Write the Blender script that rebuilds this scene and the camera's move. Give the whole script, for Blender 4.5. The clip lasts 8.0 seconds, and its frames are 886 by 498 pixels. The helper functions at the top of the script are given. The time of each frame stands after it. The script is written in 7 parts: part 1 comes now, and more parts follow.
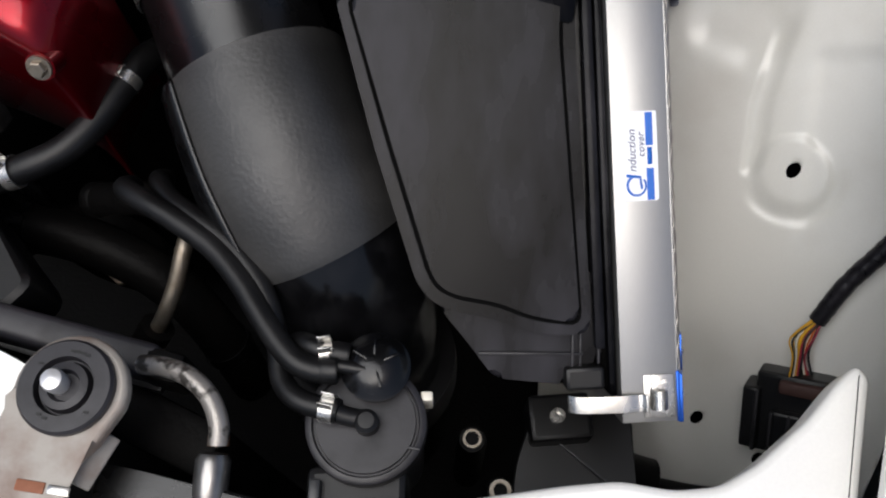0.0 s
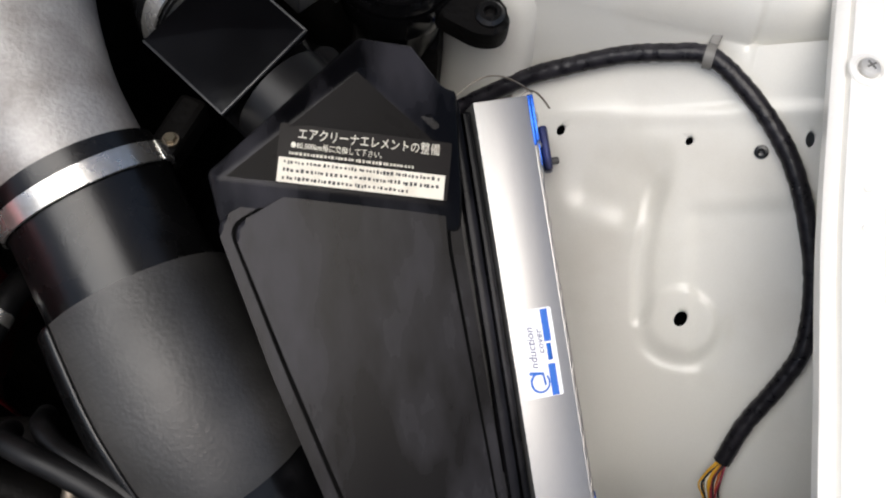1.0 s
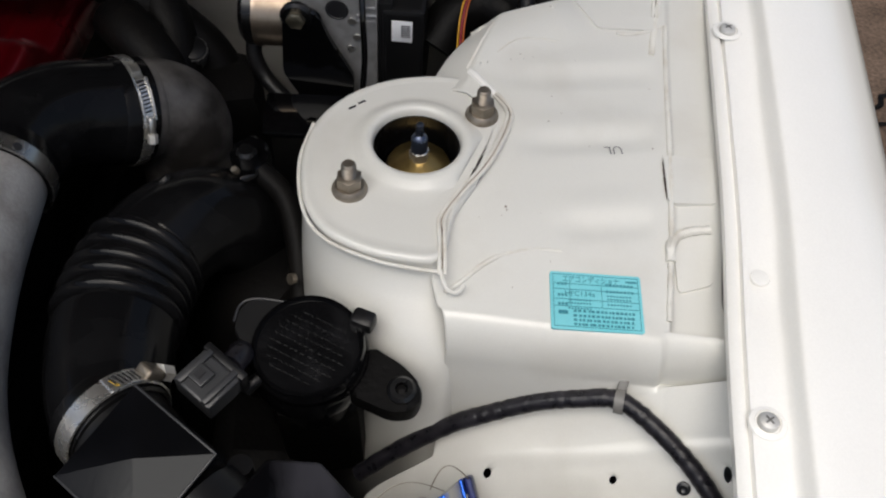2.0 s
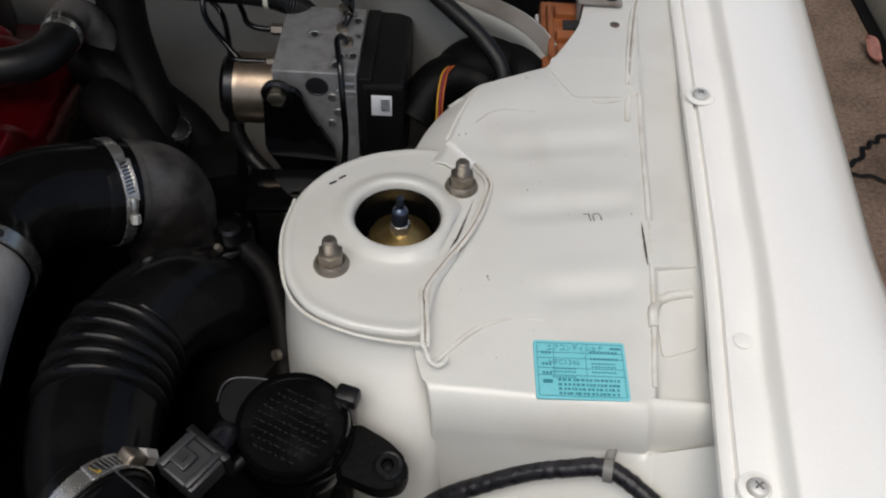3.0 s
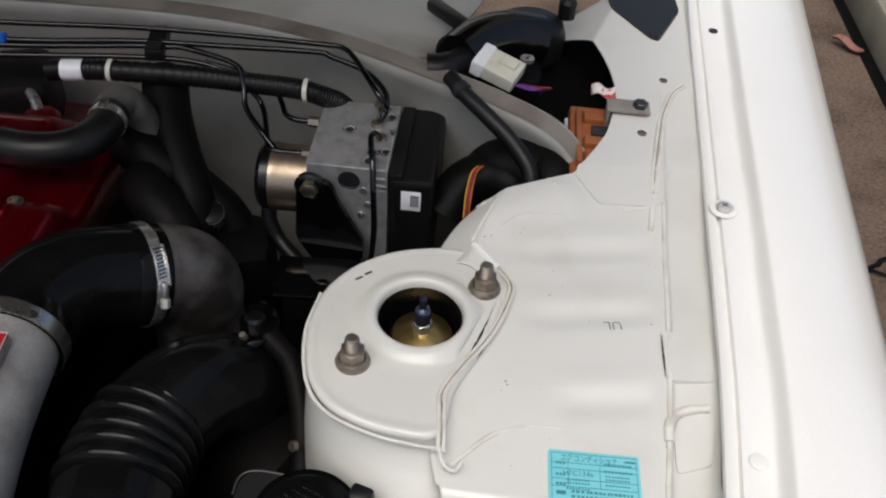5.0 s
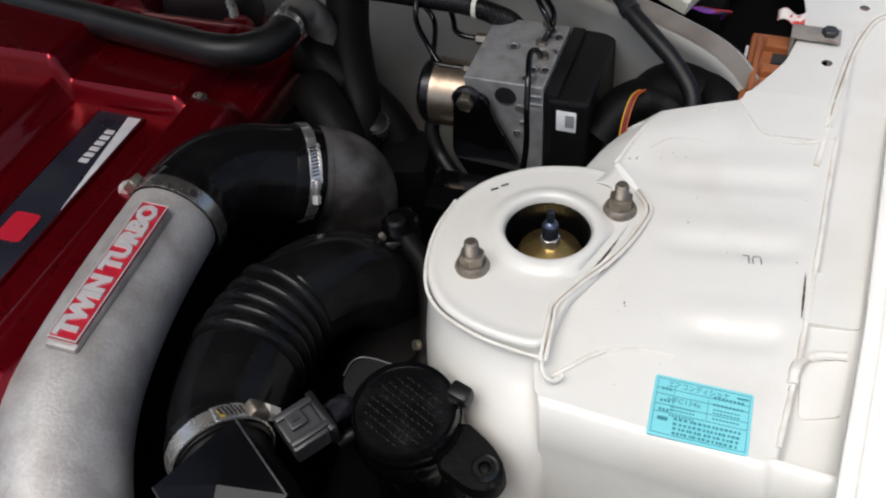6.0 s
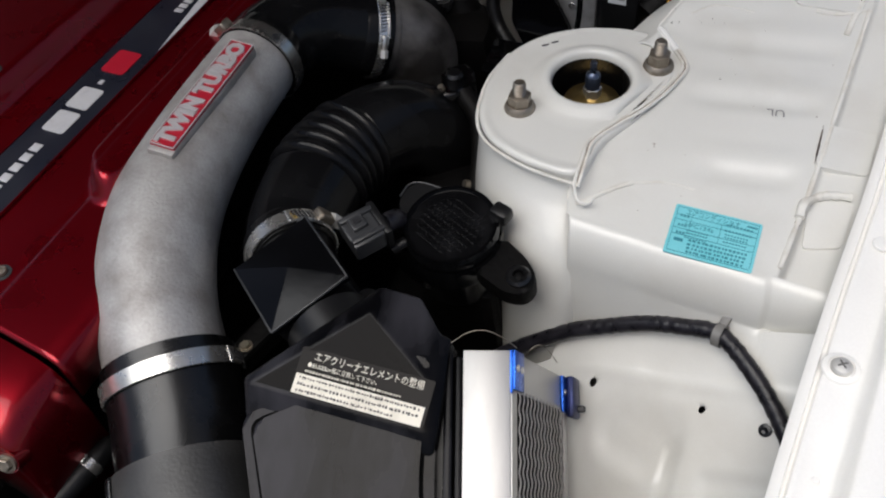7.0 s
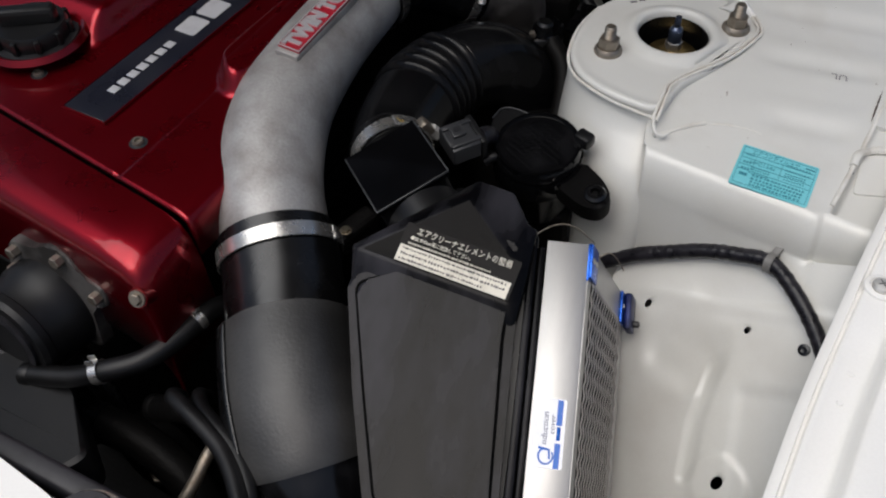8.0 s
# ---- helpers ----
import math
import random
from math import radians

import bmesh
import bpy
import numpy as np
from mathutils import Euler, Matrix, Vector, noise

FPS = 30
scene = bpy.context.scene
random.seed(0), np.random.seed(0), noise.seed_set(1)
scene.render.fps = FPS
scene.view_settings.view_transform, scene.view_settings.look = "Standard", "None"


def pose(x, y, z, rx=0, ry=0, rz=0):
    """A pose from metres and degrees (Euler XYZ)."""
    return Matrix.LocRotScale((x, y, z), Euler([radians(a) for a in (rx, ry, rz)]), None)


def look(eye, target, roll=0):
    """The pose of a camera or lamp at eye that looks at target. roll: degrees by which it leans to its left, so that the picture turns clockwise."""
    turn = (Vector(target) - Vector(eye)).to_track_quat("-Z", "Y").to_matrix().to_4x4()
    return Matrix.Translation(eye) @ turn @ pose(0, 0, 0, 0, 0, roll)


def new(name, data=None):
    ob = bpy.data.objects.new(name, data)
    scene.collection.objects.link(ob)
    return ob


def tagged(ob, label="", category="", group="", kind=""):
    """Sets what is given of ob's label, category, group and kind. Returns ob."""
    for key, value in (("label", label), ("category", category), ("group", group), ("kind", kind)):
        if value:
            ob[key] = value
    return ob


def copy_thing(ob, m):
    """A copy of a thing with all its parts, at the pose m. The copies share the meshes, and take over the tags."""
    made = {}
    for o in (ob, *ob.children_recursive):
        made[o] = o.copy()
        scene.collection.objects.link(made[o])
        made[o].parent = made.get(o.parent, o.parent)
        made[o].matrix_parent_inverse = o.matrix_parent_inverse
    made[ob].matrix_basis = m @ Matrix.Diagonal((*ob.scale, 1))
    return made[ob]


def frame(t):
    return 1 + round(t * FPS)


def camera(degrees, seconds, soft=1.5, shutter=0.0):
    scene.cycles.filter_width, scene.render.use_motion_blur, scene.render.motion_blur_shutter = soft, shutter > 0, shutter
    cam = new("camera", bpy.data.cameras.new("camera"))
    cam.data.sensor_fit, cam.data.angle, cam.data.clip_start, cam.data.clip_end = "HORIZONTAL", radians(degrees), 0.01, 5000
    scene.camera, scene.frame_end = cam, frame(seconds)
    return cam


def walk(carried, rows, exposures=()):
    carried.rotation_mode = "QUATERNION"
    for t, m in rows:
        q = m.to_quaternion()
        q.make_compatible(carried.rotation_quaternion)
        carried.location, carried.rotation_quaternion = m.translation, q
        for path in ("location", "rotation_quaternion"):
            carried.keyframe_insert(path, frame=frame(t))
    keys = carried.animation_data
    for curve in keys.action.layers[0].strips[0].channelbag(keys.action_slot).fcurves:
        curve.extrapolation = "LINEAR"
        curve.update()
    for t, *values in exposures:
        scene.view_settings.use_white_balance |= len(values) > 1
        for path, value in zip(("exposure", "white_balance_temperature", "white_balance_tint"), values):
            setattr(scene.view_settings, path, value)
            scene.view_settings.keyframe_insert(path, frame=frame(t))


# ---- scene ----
cam = camera(52.6, 8.0, soft=2.1)
PATH = [
    (0, (0.014, -0.006, 1.209), (-0.005, 0.734, -0.649), -0.7),
    (0.5, (-0.006, 0.014, 1.207), (0.137, 0.766, -0.64), 5.0),
    (1, (0.009, 0.059, 1.231), (0.253, 0.94, -0.548), 8.6),
    (1.5, (0.022, 0.106, 1.265), (0.326, 1.15, -0.414), 6.8),
    (2, (0.05, 0.145, 1.303), (0.421, 1.343, -0.255), 4.6),
    (2.2, (0.062, 0.152, 1.316), (0.407, 1.38, -0.225), 2.4),
    (3.3, (0.058, 0.146, 1.308), (0.482, 1.457, -0.141), 3.4),
    (3.5, (0.062, 0.147, 1.317), (0.489, 1.468, -0.123), 3.8),
    (4, (0.061, 0.151, 1.327), (0.492, 1.508, -0.078), 4.8),
    (4.2, (0.063, 0.154, 1.326), (0.491, 1.526, -0.064), 5.1),
    (5.3, (0.06, 0.156, 1.336), (0.349, 1.586, -0.033), 2.5),
    (5.5, (0.069, 0.148, 1.335), (0.253, 1.563, -0.066), 1.3),
    (6, (0.129, 0.127, 1.311), (-0.013, 1.516, -0.121), -5.3),
    (6.5, (0.185, 0.089, 1.308), (-0.076, 1.391, -0.187), -8.7),
    (7, (0.146, 0.02, 1.315), (-0.129, 1.297, -0.199), -6.7),
    (7.5, (0.119, -0.025, 1.311), (-0.138, 1.256, -0.203), -2.4),
    (8, (0.114, -0.097, 1.321), (-0.202, 1.195, -0.172), -1.7),
]
walk(cam, [(t, look(eye, target, roll)) for t, eye, target, roll in PATH], [(0, 0.27, 6400, 10), (0.5, 0.44, 6500, 10), (1, 0.53, 6600, 10), (2, 0.34, 6650, 9), (3.5, 0.22, 6650, 9), (4, 0.32, 6650, 9), (5.5, 0.46, 6650, 10), (6, 0.71, 6550, 10), (6.5, 0.63, 6500, 10), (7, 0.31, 6450, 10), (7.5, 0.25, 6450, 10), (8, 0.06, 6450, 10)])

# ---------------------------------------------------------------- light
world = bpy.data.worlds.new("overcast_sky")
scene.world = world
world.use_nodes = True
wn = world.node_tree
sky = wn.nodes.new("ShaderNodeTexSky")
sky.sky_type = "NISHITA"
sky.sun_disc = False
sky.sun_elevation, sky.sun_rotation = radians(68), radians(190)
sky.air_density, sky.dust_density, sky.ozone_density = 1.0, 4.0, 1.0
wn.nodes["Background"].inputs["Strength"].default_value = 0.08
wn.links.new(sky.outputs["Color"], wn.nodes["Background"].inputs["Color"])
sun_data = bpy.data.lights.new("sun", "SUN")
sun_data.energy, sun_data.angle, sun_data.color = 2.2, radians(56), (1.0, 0.985, 0.965)
sun = new("sun", sun_data)
sun.matrix_world = look((0, 0, 0), (0.30, 0.20, -0.93))


# ---------------------------------------------------------------- materials
def material(name, color, rough=0.5, metal=0.0, spot=None, amount=0.35, scale=30.0, fine=400.0, bump=0.05,
             coat=0.0, rough_var=0.12, spec=0.5, stretch=(1, 1, 1), low=0.45, high=0.7, depth=0.001, gritty=0.08):
    """A painted, moulded or metal surface: base colour, stains of a second colour at one scale, grain and relief at another."""
    m = bpy.data.materials.new(name)
    m.use_nodes = True
    nt = m.node_tree
    bs = nt.nodes["Principled BSDF"]
    bs.inputs["Metallic"].default_value = metal
    bs.inputs["Coat Weight"].default_value = coat
    bs.inputs["Coat Roughness"].default_value = 0.06
    bs.inputs["Specular IOR Level"].default_value = spec
    tc = nt.nodes.new("ShaderNodeTexCoord")
    mp = nt.nodes.new("ShaderNodeMapping")
    mp.inputs["Scale"].default_value = stretch
    nt.links.new(tc.outputs["Object"], mp.inputs["Vector"])
    big = nt.nodes.new("ShaderNodeTexNoise")
    big.inputs["Scale"].default_value, big.inputs["Detail"].default_value = scale, 5.0
    small = nt.nodes.new("ShaderNodeTexNoise")
    small.inputs["Scale"].default_value, small.inputs["Detail"].default_value = fine, 3.0
    for n in (big, small):
        nt.links.new(mp.outputs["Vector"], n.inputs["Vector"])
    ramp = nt.nodes.new("ShaderNodeMapRange")
    ramp.inputs["From Min"].default_value, ramp.inputs["From Max"].default_value = low, high
    ramp.inputs["To Min"].default_value, ramp.inputs["To Max"].default_value = 0.0, amount
    nt.links.new(big.outputs["Fac"], ramp.inputs["Value"])
    mix = nt.nodes.new("ShaderNodeMix")
    mix.data_type = "RGBA"
    spot = spot or tuple(c * 0.6 for c in color)
    mix.inputs["A"].default_value, mix.inputs["B"].default_value = (*color, 1), (*spot, 1)
    nt.links.new(ramp.outputs["Result"], mix.inputs["Factor"])
    grain = nt.nodes.new("ShaderNodeMix")
    grain.data_type, grain.blend_type = "RGBA", "MULTIPLY"
    grain.inputs["Factor"].default_value = gritty
    nt.links.new(mix.outputs["Result"], grain.inputs["A"])
    nt.links.new(small.outputs["Fac"], grain.inputs["B"])
    bright = nt.nodes.new("ShaderNodeMix")
    bright.data_type, bright.blend_type = "RGBA", "MULTIPLY"
    bright.inputs["Factor"].default_value = 1.0
    bright.inputs["B"].default_value = (1.04, 1.04, 1.04, 1)
    nt.links.new(grain.outputs["Result"], bright.inputs["A"])
    nt.links.new(bright.outputs["Result"], bs.inputs["Base Color"])
    rr = nt.nodes.new("ShaderNodeMapRange")
    rr.inputs["To Min"].default_value, rr.inputs["To Max"].default_value = max(rough - rough_var, 0.02), min(rough + rough_var, 1)
    nt.links.new(big.outputs["Fac"], rr.inputs["Value"])
    nt.links.new(rr.outputs["Result"], bs.inputs["Roughness"])
    bp = nt.nodes.new("ShaderNodeBump")
    bp.inputs["Strength"].default_value, bp.inputs["Distance"].default_value = bump, depth
    nt.links.new(small.outputs["Fac"], bp.inputs["Height"])
    nt.links.new(bp.outputs["Normal"], bs.inputs["Normal"])
    return m


WHITE = material("cream_white_paint", (0.65, 0.645, 0.605), 0.38, spot=(0.5, 0.475, 0.42), amount=0.5, scale=13, fine=900, bump=0.03, coat=0.5, low=0.5, high=0.78)
WHITE_CLEAN = material("white_gloss_paint", (0.86, 0.85, 0.815), 0.34, spot=(0.77, 0.755, 0.71), amount=0.35, scale=7, fine=600, bump=0.015, coat=0.8)
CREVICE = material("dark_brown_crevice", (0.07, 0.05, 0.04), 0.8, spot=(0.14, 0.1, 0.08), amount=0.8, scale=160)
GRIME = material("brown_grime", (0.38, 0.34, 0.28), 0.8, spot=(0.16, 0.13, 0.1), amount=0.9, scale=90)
SEALER = material("seam_sealer", (0.7, 0.69, 0.64), 0.5, spot=(0.52, 0.48, 0.41), amount=0.6, scale=60, fine=700, bump=0.3)
PLASTIC = material("black_moulded_plastic", (0.006, 0.006, 0.0065), 0.38, spot=(0.009, 0.009, 0.0095), amount=0.8, scale=22, fine=900, bump=0.08, spec=0.32)
LIDPLASTIC = material("dusty_black_plastic", (0.002, 0.002, 0.0026), 0.26, spot=(0.026, 0.0255, 0.030), amount=1.0, scale=17, fine=800, bump=0.03, spec=0.12, rough_var=0.2, low=0.44, high=0.66, stretch=(1.6, 0.55, 0.8))
TOPBLACK = material("darker_black_plastic", (0.003, 0.0028, 0.003), 0.3, spot=(0.008, 0.0075, 0.008), amount=0.6, scale=30, fine=700, bump=0.03, spec=0.05)
LIDGLOSS = material("polished_black_lid", (0.002, 0.002, 0.0024), 0.13, spot=(0.004, 0.004, 0.005), amount=0.6, scale=22, fine=260, bump=0.03, rough_var=0.1, spec=0.2)
GLOSSBLACK = material("gloss_black_plastic", (0.002, 0.002, 0.0023), 0.08, spot=(0.003, 0.003, 0.0035), amount=0.5, scale=30, fine=300, bump=0.01, rough_var=0.06)
RUBBER = material("black_rubber", (0.0028, 0.0028, 0.003), 0.27, spot=(0.006, 0.006, 0.0065), amount=0.7, scale=35, fine=700, bump=0.08)
GLOSSRUBBER = material("glossy_black_rubber", (0.004, 0.004, 0.0044), 0.15, spot=(0.009, 0.009, 0.0095), amount=0.8, scale=28, fine=500, bump=0.03, rough_var=0.08, spec=0.16)
SATIN = material("satin_black_plastic", (0.003, 0.003, 0.0034), 0.2, spot=(0.009, 0.009, 0.01), amount=0.8, scale=50, fine=700, bump=0.05, rough_var=0.15, spec=0.4)
HOSE = material("black_hose_rubber", (0.004, 0.004, 0.0043), 0.42, spot=(0.012, 0.0115, 0.012), amount=0.6, scale=45, fine=900, bump=0.12, spec=0.32)
WORN = material("worn_grey_rubber", (0.060, 0.058, 0.056), 0.46, spot=(0.012, 0.012, 0.012), amount=1.0, scale=9, low=0.36, high=0.62, fine=420, bump=0.22, depth=0.0012, spec=0.6, gritty=0.4, rough_var=0.2)
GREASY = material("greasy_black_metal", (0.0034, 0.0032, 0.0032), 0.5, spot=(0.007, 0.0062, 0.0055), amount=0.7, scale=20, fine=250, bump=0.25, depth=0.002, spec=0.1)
CAST = material("cast_aluminium", (0.43, 0.42, 0.41), 0.55, 0.45, spot=(0.19, 0.17, 0.155), amount=0.7, scale=30, low=0.42, high=0.7, fine=420, bump=0.4, rough_var=0.14, gritty=0.3)
PIPEGREY = material("dusty_grey_plastic", (0.075, 0.074, 0.072), 0.5, spot=(0.03, 0.029, 0.028), amount=0.8, scale=60, fine=600, bump=0.08)
BAND = material("bright_steel_band", (0.46, 0.45, 0.43), 0.26, 0.95, spot=(0.22, 0.205, 0.185), amount=0.8, scale=60, fine=500, bump=0.05)
CASTDARK = material("stained_cast_aluminium", (0.125, 0.117, 0.111), 0.5, 0.4, spot=(0.030, 0.027, 0.025), amount=1.0, scale=26, low=0.40, high=0.62, fine=650, bump=0.3)
PITTED = material("pitted_aluminium_tube", (0.3, 0.28, 0.26), 0.42, 0.6, spot=(0.05, 0.045, 0.04), amount=1.0, scale=110, fine=500, bump=0.3, low=0.52, high=0.6)
BRUSHED = material("brushed_aluminium", (0.4, 0.396, 0.388), 0.42, 0.9, spot=(0.35, 0.35, 0.342), amount=0.5, scale=12, fine=260, bump=0.02, stretch=(6, 1, 1), rough_var=0.08)
BLOCK = material("machined_aluminium", (0.56, 0.56, 0.56), 0.45, 0.7, spot=(0.3, 0.29, 0.28), amount=0.6, scale=70, fine=800, bump=0.12)
STEEL = material("zinc_plated_steel", (0.62, 0.61, 0.585), 0.28, 0.9, spot=(0.4, 0.37, 0.31), amount=0.5, scale=90, fine=800, bump=0.1)
YELLOWZINC = material("yellow_zinc_steel", (0.5, 0.45, 0.34), 0.36, 1.0, spot=(0.28, 0.24, 0.18), amount=0.7, scale=120, fine=900, bump=0.15)
GOLD = material("gold_cadmium_plate", (0.48, 0.34, 0.13), 0.35, 1.0, spot=(0.3, 0.2, 0.08), amount=0.7, scale=90, fine=600, bump=0.1)
FITTING = material("grimy_turned_aluminium", (0.3, 0.29, 0.28), 0.32, 0.9, spot=(0.06, 0.05, 0.045), amount=0.9, scale=70, fine=300, bump=0.15, stretch=(1, 0.2, 1), low=0.42, high=0.62)
COPPER = material("dull_copper", (0.36, 0.17, 0.08), 0.4, 0.95, spot=(0.12, 0.06, 0.04), amount=0.8, scale=120, fine=700, bump=0.1)
BRONZE = material("bronze_motor_case", (0.42, 0.34, 0.26), 0.34, 0.95, spot=(0.25, 0.18, 0.13), amount=0.7, scale=60, fine=500, bump=0.08)
RUSTY = material("dirty_steel_bracket", (0.32, 0.295, 0.265), 0.5, 0.3, spot=(0.15, 0.08, 0.055), amount=0.8, scale=34, fine=700, bump=0.06, low=0.5, high=0.72)
RED = material("metallic_red_lacquer", (0.22, 0.0012, 0.008), 0.3, 0.85, spot=(0.185, 0.001, 0.0065), amount=0.6, scale=25, fine=1500, bump=0.02, coat=0.5, spec=0.35)
REDPAINT = material("bright_red_enamel", (0.33, 0.008, 0.022), 0.35, spot=(0.4, 0.012, 0.025), amount=0.4, scale=60, coat=0.4)
SILVERPAINT = material("satin_silver_paint", (0.72, 0.72, 0.73), 0.35, 0.6, spot=(0.55, 0.55, 0.56), amount=0.5, scale=60)
BLUE = material("blue_anodised_aluminium", (0.02, 0.11, 0.52), 0.28, 0.75, spot=(0.012, 0.06, 0.35), amount=0.6, scale=60, fine=500)
NAVYBLUE = material("dark_blue_anodised", (0.008, 0.016, 0.085), 0.4, 0.5, spot=(0.008, 0.01, 0.03), amount=0.8, scale=90)
BLUEINK = material("blue_print", (0.008, 0.12, 0.52), 0.4, spot=(0.008, 0.1, 0.45), amount=0.3, scale=60)
PAPER = material("white_vinyl", (0.85, 0.86, 0.88), 0.35, spot=(0.74, 0.75, 0.77), amount=0.4, scale=50)
CREAM = material("cream_label_paper", (0.72, 0.68, 0.58), 0.45, spot=(0.5, 0.46, 0.38), amount=0.6, scale=90)
INK = material("dark_print", (0.012, 0.012, 0.014), 0.45, spot=(0.03, 0.03, 0.03), amount=0.4, scale=90)
LABELDARK = material("dark_brown_label", (0.005, 0.0042, 0.0042), 0.22, spot=(0.01, 0.008, 0.008), amount=0.5, scale=60, spec=0.08)
TEAL = material("turquoise_label", (0.19, 0.58, 0.64), 0.36, spot=(0.12, 0.52, 0.58), amount=0.5, scale=40)
TEALINK = material("dark_teal_print", (0.03, 0.2, 0.25), 0.4, spot=(0.05, 0.27, 0.32), amount=0.5, scale=90)
LETTER = material("silver_marks_and_reflection", (0.66, 0.66, 0.68), 0.35, 0.4, spot=(0.5, 0.5, 0.52), amount=0.4, scale=90)
NAVY = material("dark_navy_panel", (0.01, 0.011, 0.018), 0.3, spot=(0.022, 0.023, 0.03), amount=0.5, scale=30)
BROWN = material("orange_brown_plastic", (0.32, 0.105, 0.035), 0.45, spot=(0.2, 0.06, 0.02), amount=0.6, scale=40)
TAPE = material("black_vinyl_tape", (0.009, 0.0085, 0.011), 0.3, spot=(0.03, 0.028, 0.034), amount=0.7, scale=140, fine=500, bump=0.3, spec=0.3)
CLIPGREY = material("grey_nylon", (0.16, 0.155, 0.145), 0.5, spot=(0.08, 0.075, 0.07), amount=0.6, scale=90)
GREYPLASTIC = material("dark_grey_connector_plastic", (0.026, 0.027, 0.029), 0.4, spot=(0.03, 0.03, 0.032), amount=0.6, scale=70)
IVORY = material("ivory_connector_plastic", (0.68, 0.66, 0.56), 0.45, spot=(0.5, 0.47, 0.38), amount=0.5, scale=60)
YELLOW = material("yellow_wire", (0.62, 0.33, 0.02), 0.4, spot=(0.45, 0.22, 0.02), amount=0.5, scale=90)
ORANGE = material("orange_wire", (0.5, 0.12, 0.02), 0.4, spot=(0.3, 0.06, 0.02), amount=0.5, scale=90)
MAROON = material("maroon_wire", (0.3, 0.02, 0.05), 0.4, spot=(0.2, 0.02, 0.03), amount=0.5, scale=90)
VIOLET = material("violet_wire", (0.18, 0.05, 0.4), 0.4, spot=(0.1, 0.03, 0.25), amount=0.5, scale=90)
BULKHEAD = material("dusty_white_bulkhead", (0.42, 0.415, 0.385), 0.5, spot=(0.22, 0.2, 0.17), amount=0.6, scale=12, fine=500, bump=0.06)
LEDGE = material("dirty_ledge_paint", (0.22, 0.195, 0.17), 0.6, spot=(0.1, 0.078, 0.06), amount=0.8, scale=18, fine=300, bump=0.15)
CONCRETE = material("damp_brown_concrete", (0.21, 0.145, 0.105), 0.85, spot=(0.1, 0.066, 0.047), amount=1.0, scale=5.0, fine=110, gritty=0.95, bump=0.6, depth=0.004, coat=0.0, spec=0.3)
LEAF = material("dry_leaf", (0.22, 0.09, 0.07), 0.7, spot=(0.12, 0.05, 0.04), amount=0.8, scale=40)
KERB = material("pale_concrete", (0.2, 0.185, 0.145), 0.85, spot=(0.1, 0.095, 0.06), amount=0.8, scale=5, fine=100, bump=0.5, depth=0.004, spec=0.3)
STRANDM = material("bare_steel_strand", (0.42, 0.4, 0.38), 0.45, 0.7, spot=(0.3, 0.27, 0.24), amount=0.5, scale=90)
# near-black that paints shade into gaps and openings
GAP = material("gap_shade_black", (0.001, 0.001, 0.001), 0.9, spec=0.1, bump=0.0)
DUSTY = material("dusty_grey_black_plastic", (0.022, 0.021, 0.024), 0.45, spot=(0.006, 0.006, 0.007), amount=0.9, scale=60, fine=700, bump=0.06, spec=0.4)
BUSH = material("grey_black_rubber", (0.02, 0.019, 0.023), 0.5, spot=(0.01, 0.0095, 0.011), amount=0.8, scale=90, fine=700, bump=0.1)
NUTMETAL = material("dull_plated_steel", (0.3, 0.265, 0.22), 0.45, 0.9, spot=(0.2, 0.16, 0.12), amount=0.8, scale=130, fine=900, bump=0.15)
SCREWMETAL = material("satin_zinc", (0.66, 0.65, 0.62), 0.45, 0.55, spot=(0.45, 0.42, 0.38), amount=0.5, scale=130, fine=900, bump=0.1)
REDTAG = material("red_and_white_tag", (0.7, 0.66, 0.62), 0.5, spot=(0.6, 0.05, 0.04), amount=1.0, scale=120, low=0.5, high=0.52)


# ---------------------------------------------------------------- building helpers
def part(name, bm, mat, parent=None, label="", angle=35.0, smooth=True):
    """Links a bmesh as one mesh object, under its thing where one is given."""
    if bm.faces:
        bmesh.ops.recalc_face_normals(bm, faces=bm.faces)
    sizes = sorted(f.calc_area() for f in bm.faces)
    usual = sizes[len(sizes) // 2] if sizes else 0
    turned = sum(1 for f in bm.faces if f.calc_area() > 8 * usual and len(f.verts) == 4) >= 12
    for f in bm.faces:
        f.smooth = smooth and len(f.verts) < 13 and not (f.calc_area() > 8 * usual and len(sizes) < 600 and not turned)
    for e in bm.edges:
        if len(e.link_faces) == 2 and e.calc_face_angle(0) > radians(angle):
            e.smooth = False
    me = bpy.data.meshes.new(name)
    bm.to_mesh(me)
    bm.free()
    me.materials.append(mat)
    ob = new(name, me)
    if parent is not None:
        ob.parent = parent
    if label:
        tagged(ob, label=label)
    return ob


def thing(name, label, category, group="", kind="", at=(0, 0, 0)):
    """An empty at a thing's base, whose parts are its children in world coordinates."""
    ob = new(name)
    ob.empty_display_size = 0.02
    return tagged(ob, label=label, category=category, group=group, kind=kind)


def glide(points, n=8):
    """Points along a smooth curve through the given ones; extra values of a point (radius) glide along."""
    p = [np.array(q, float) for q in points]
    p = [2 * p[0] - p[1], *p, 2 * p[-1] - p[-2]]
    out = []
    for a, b, c, d in zip(p, p[1:], p[2:], p[3:]):
        for k in range(n):
            t = k / n
            out.append(0.5 * (2 * b + (c - a) * t + (2 * a - 5 * b + 4 * c - d) * t**2 + (3 * b - a - 3 * c + d) * t**3))
    out.append(p[-2])
    return out


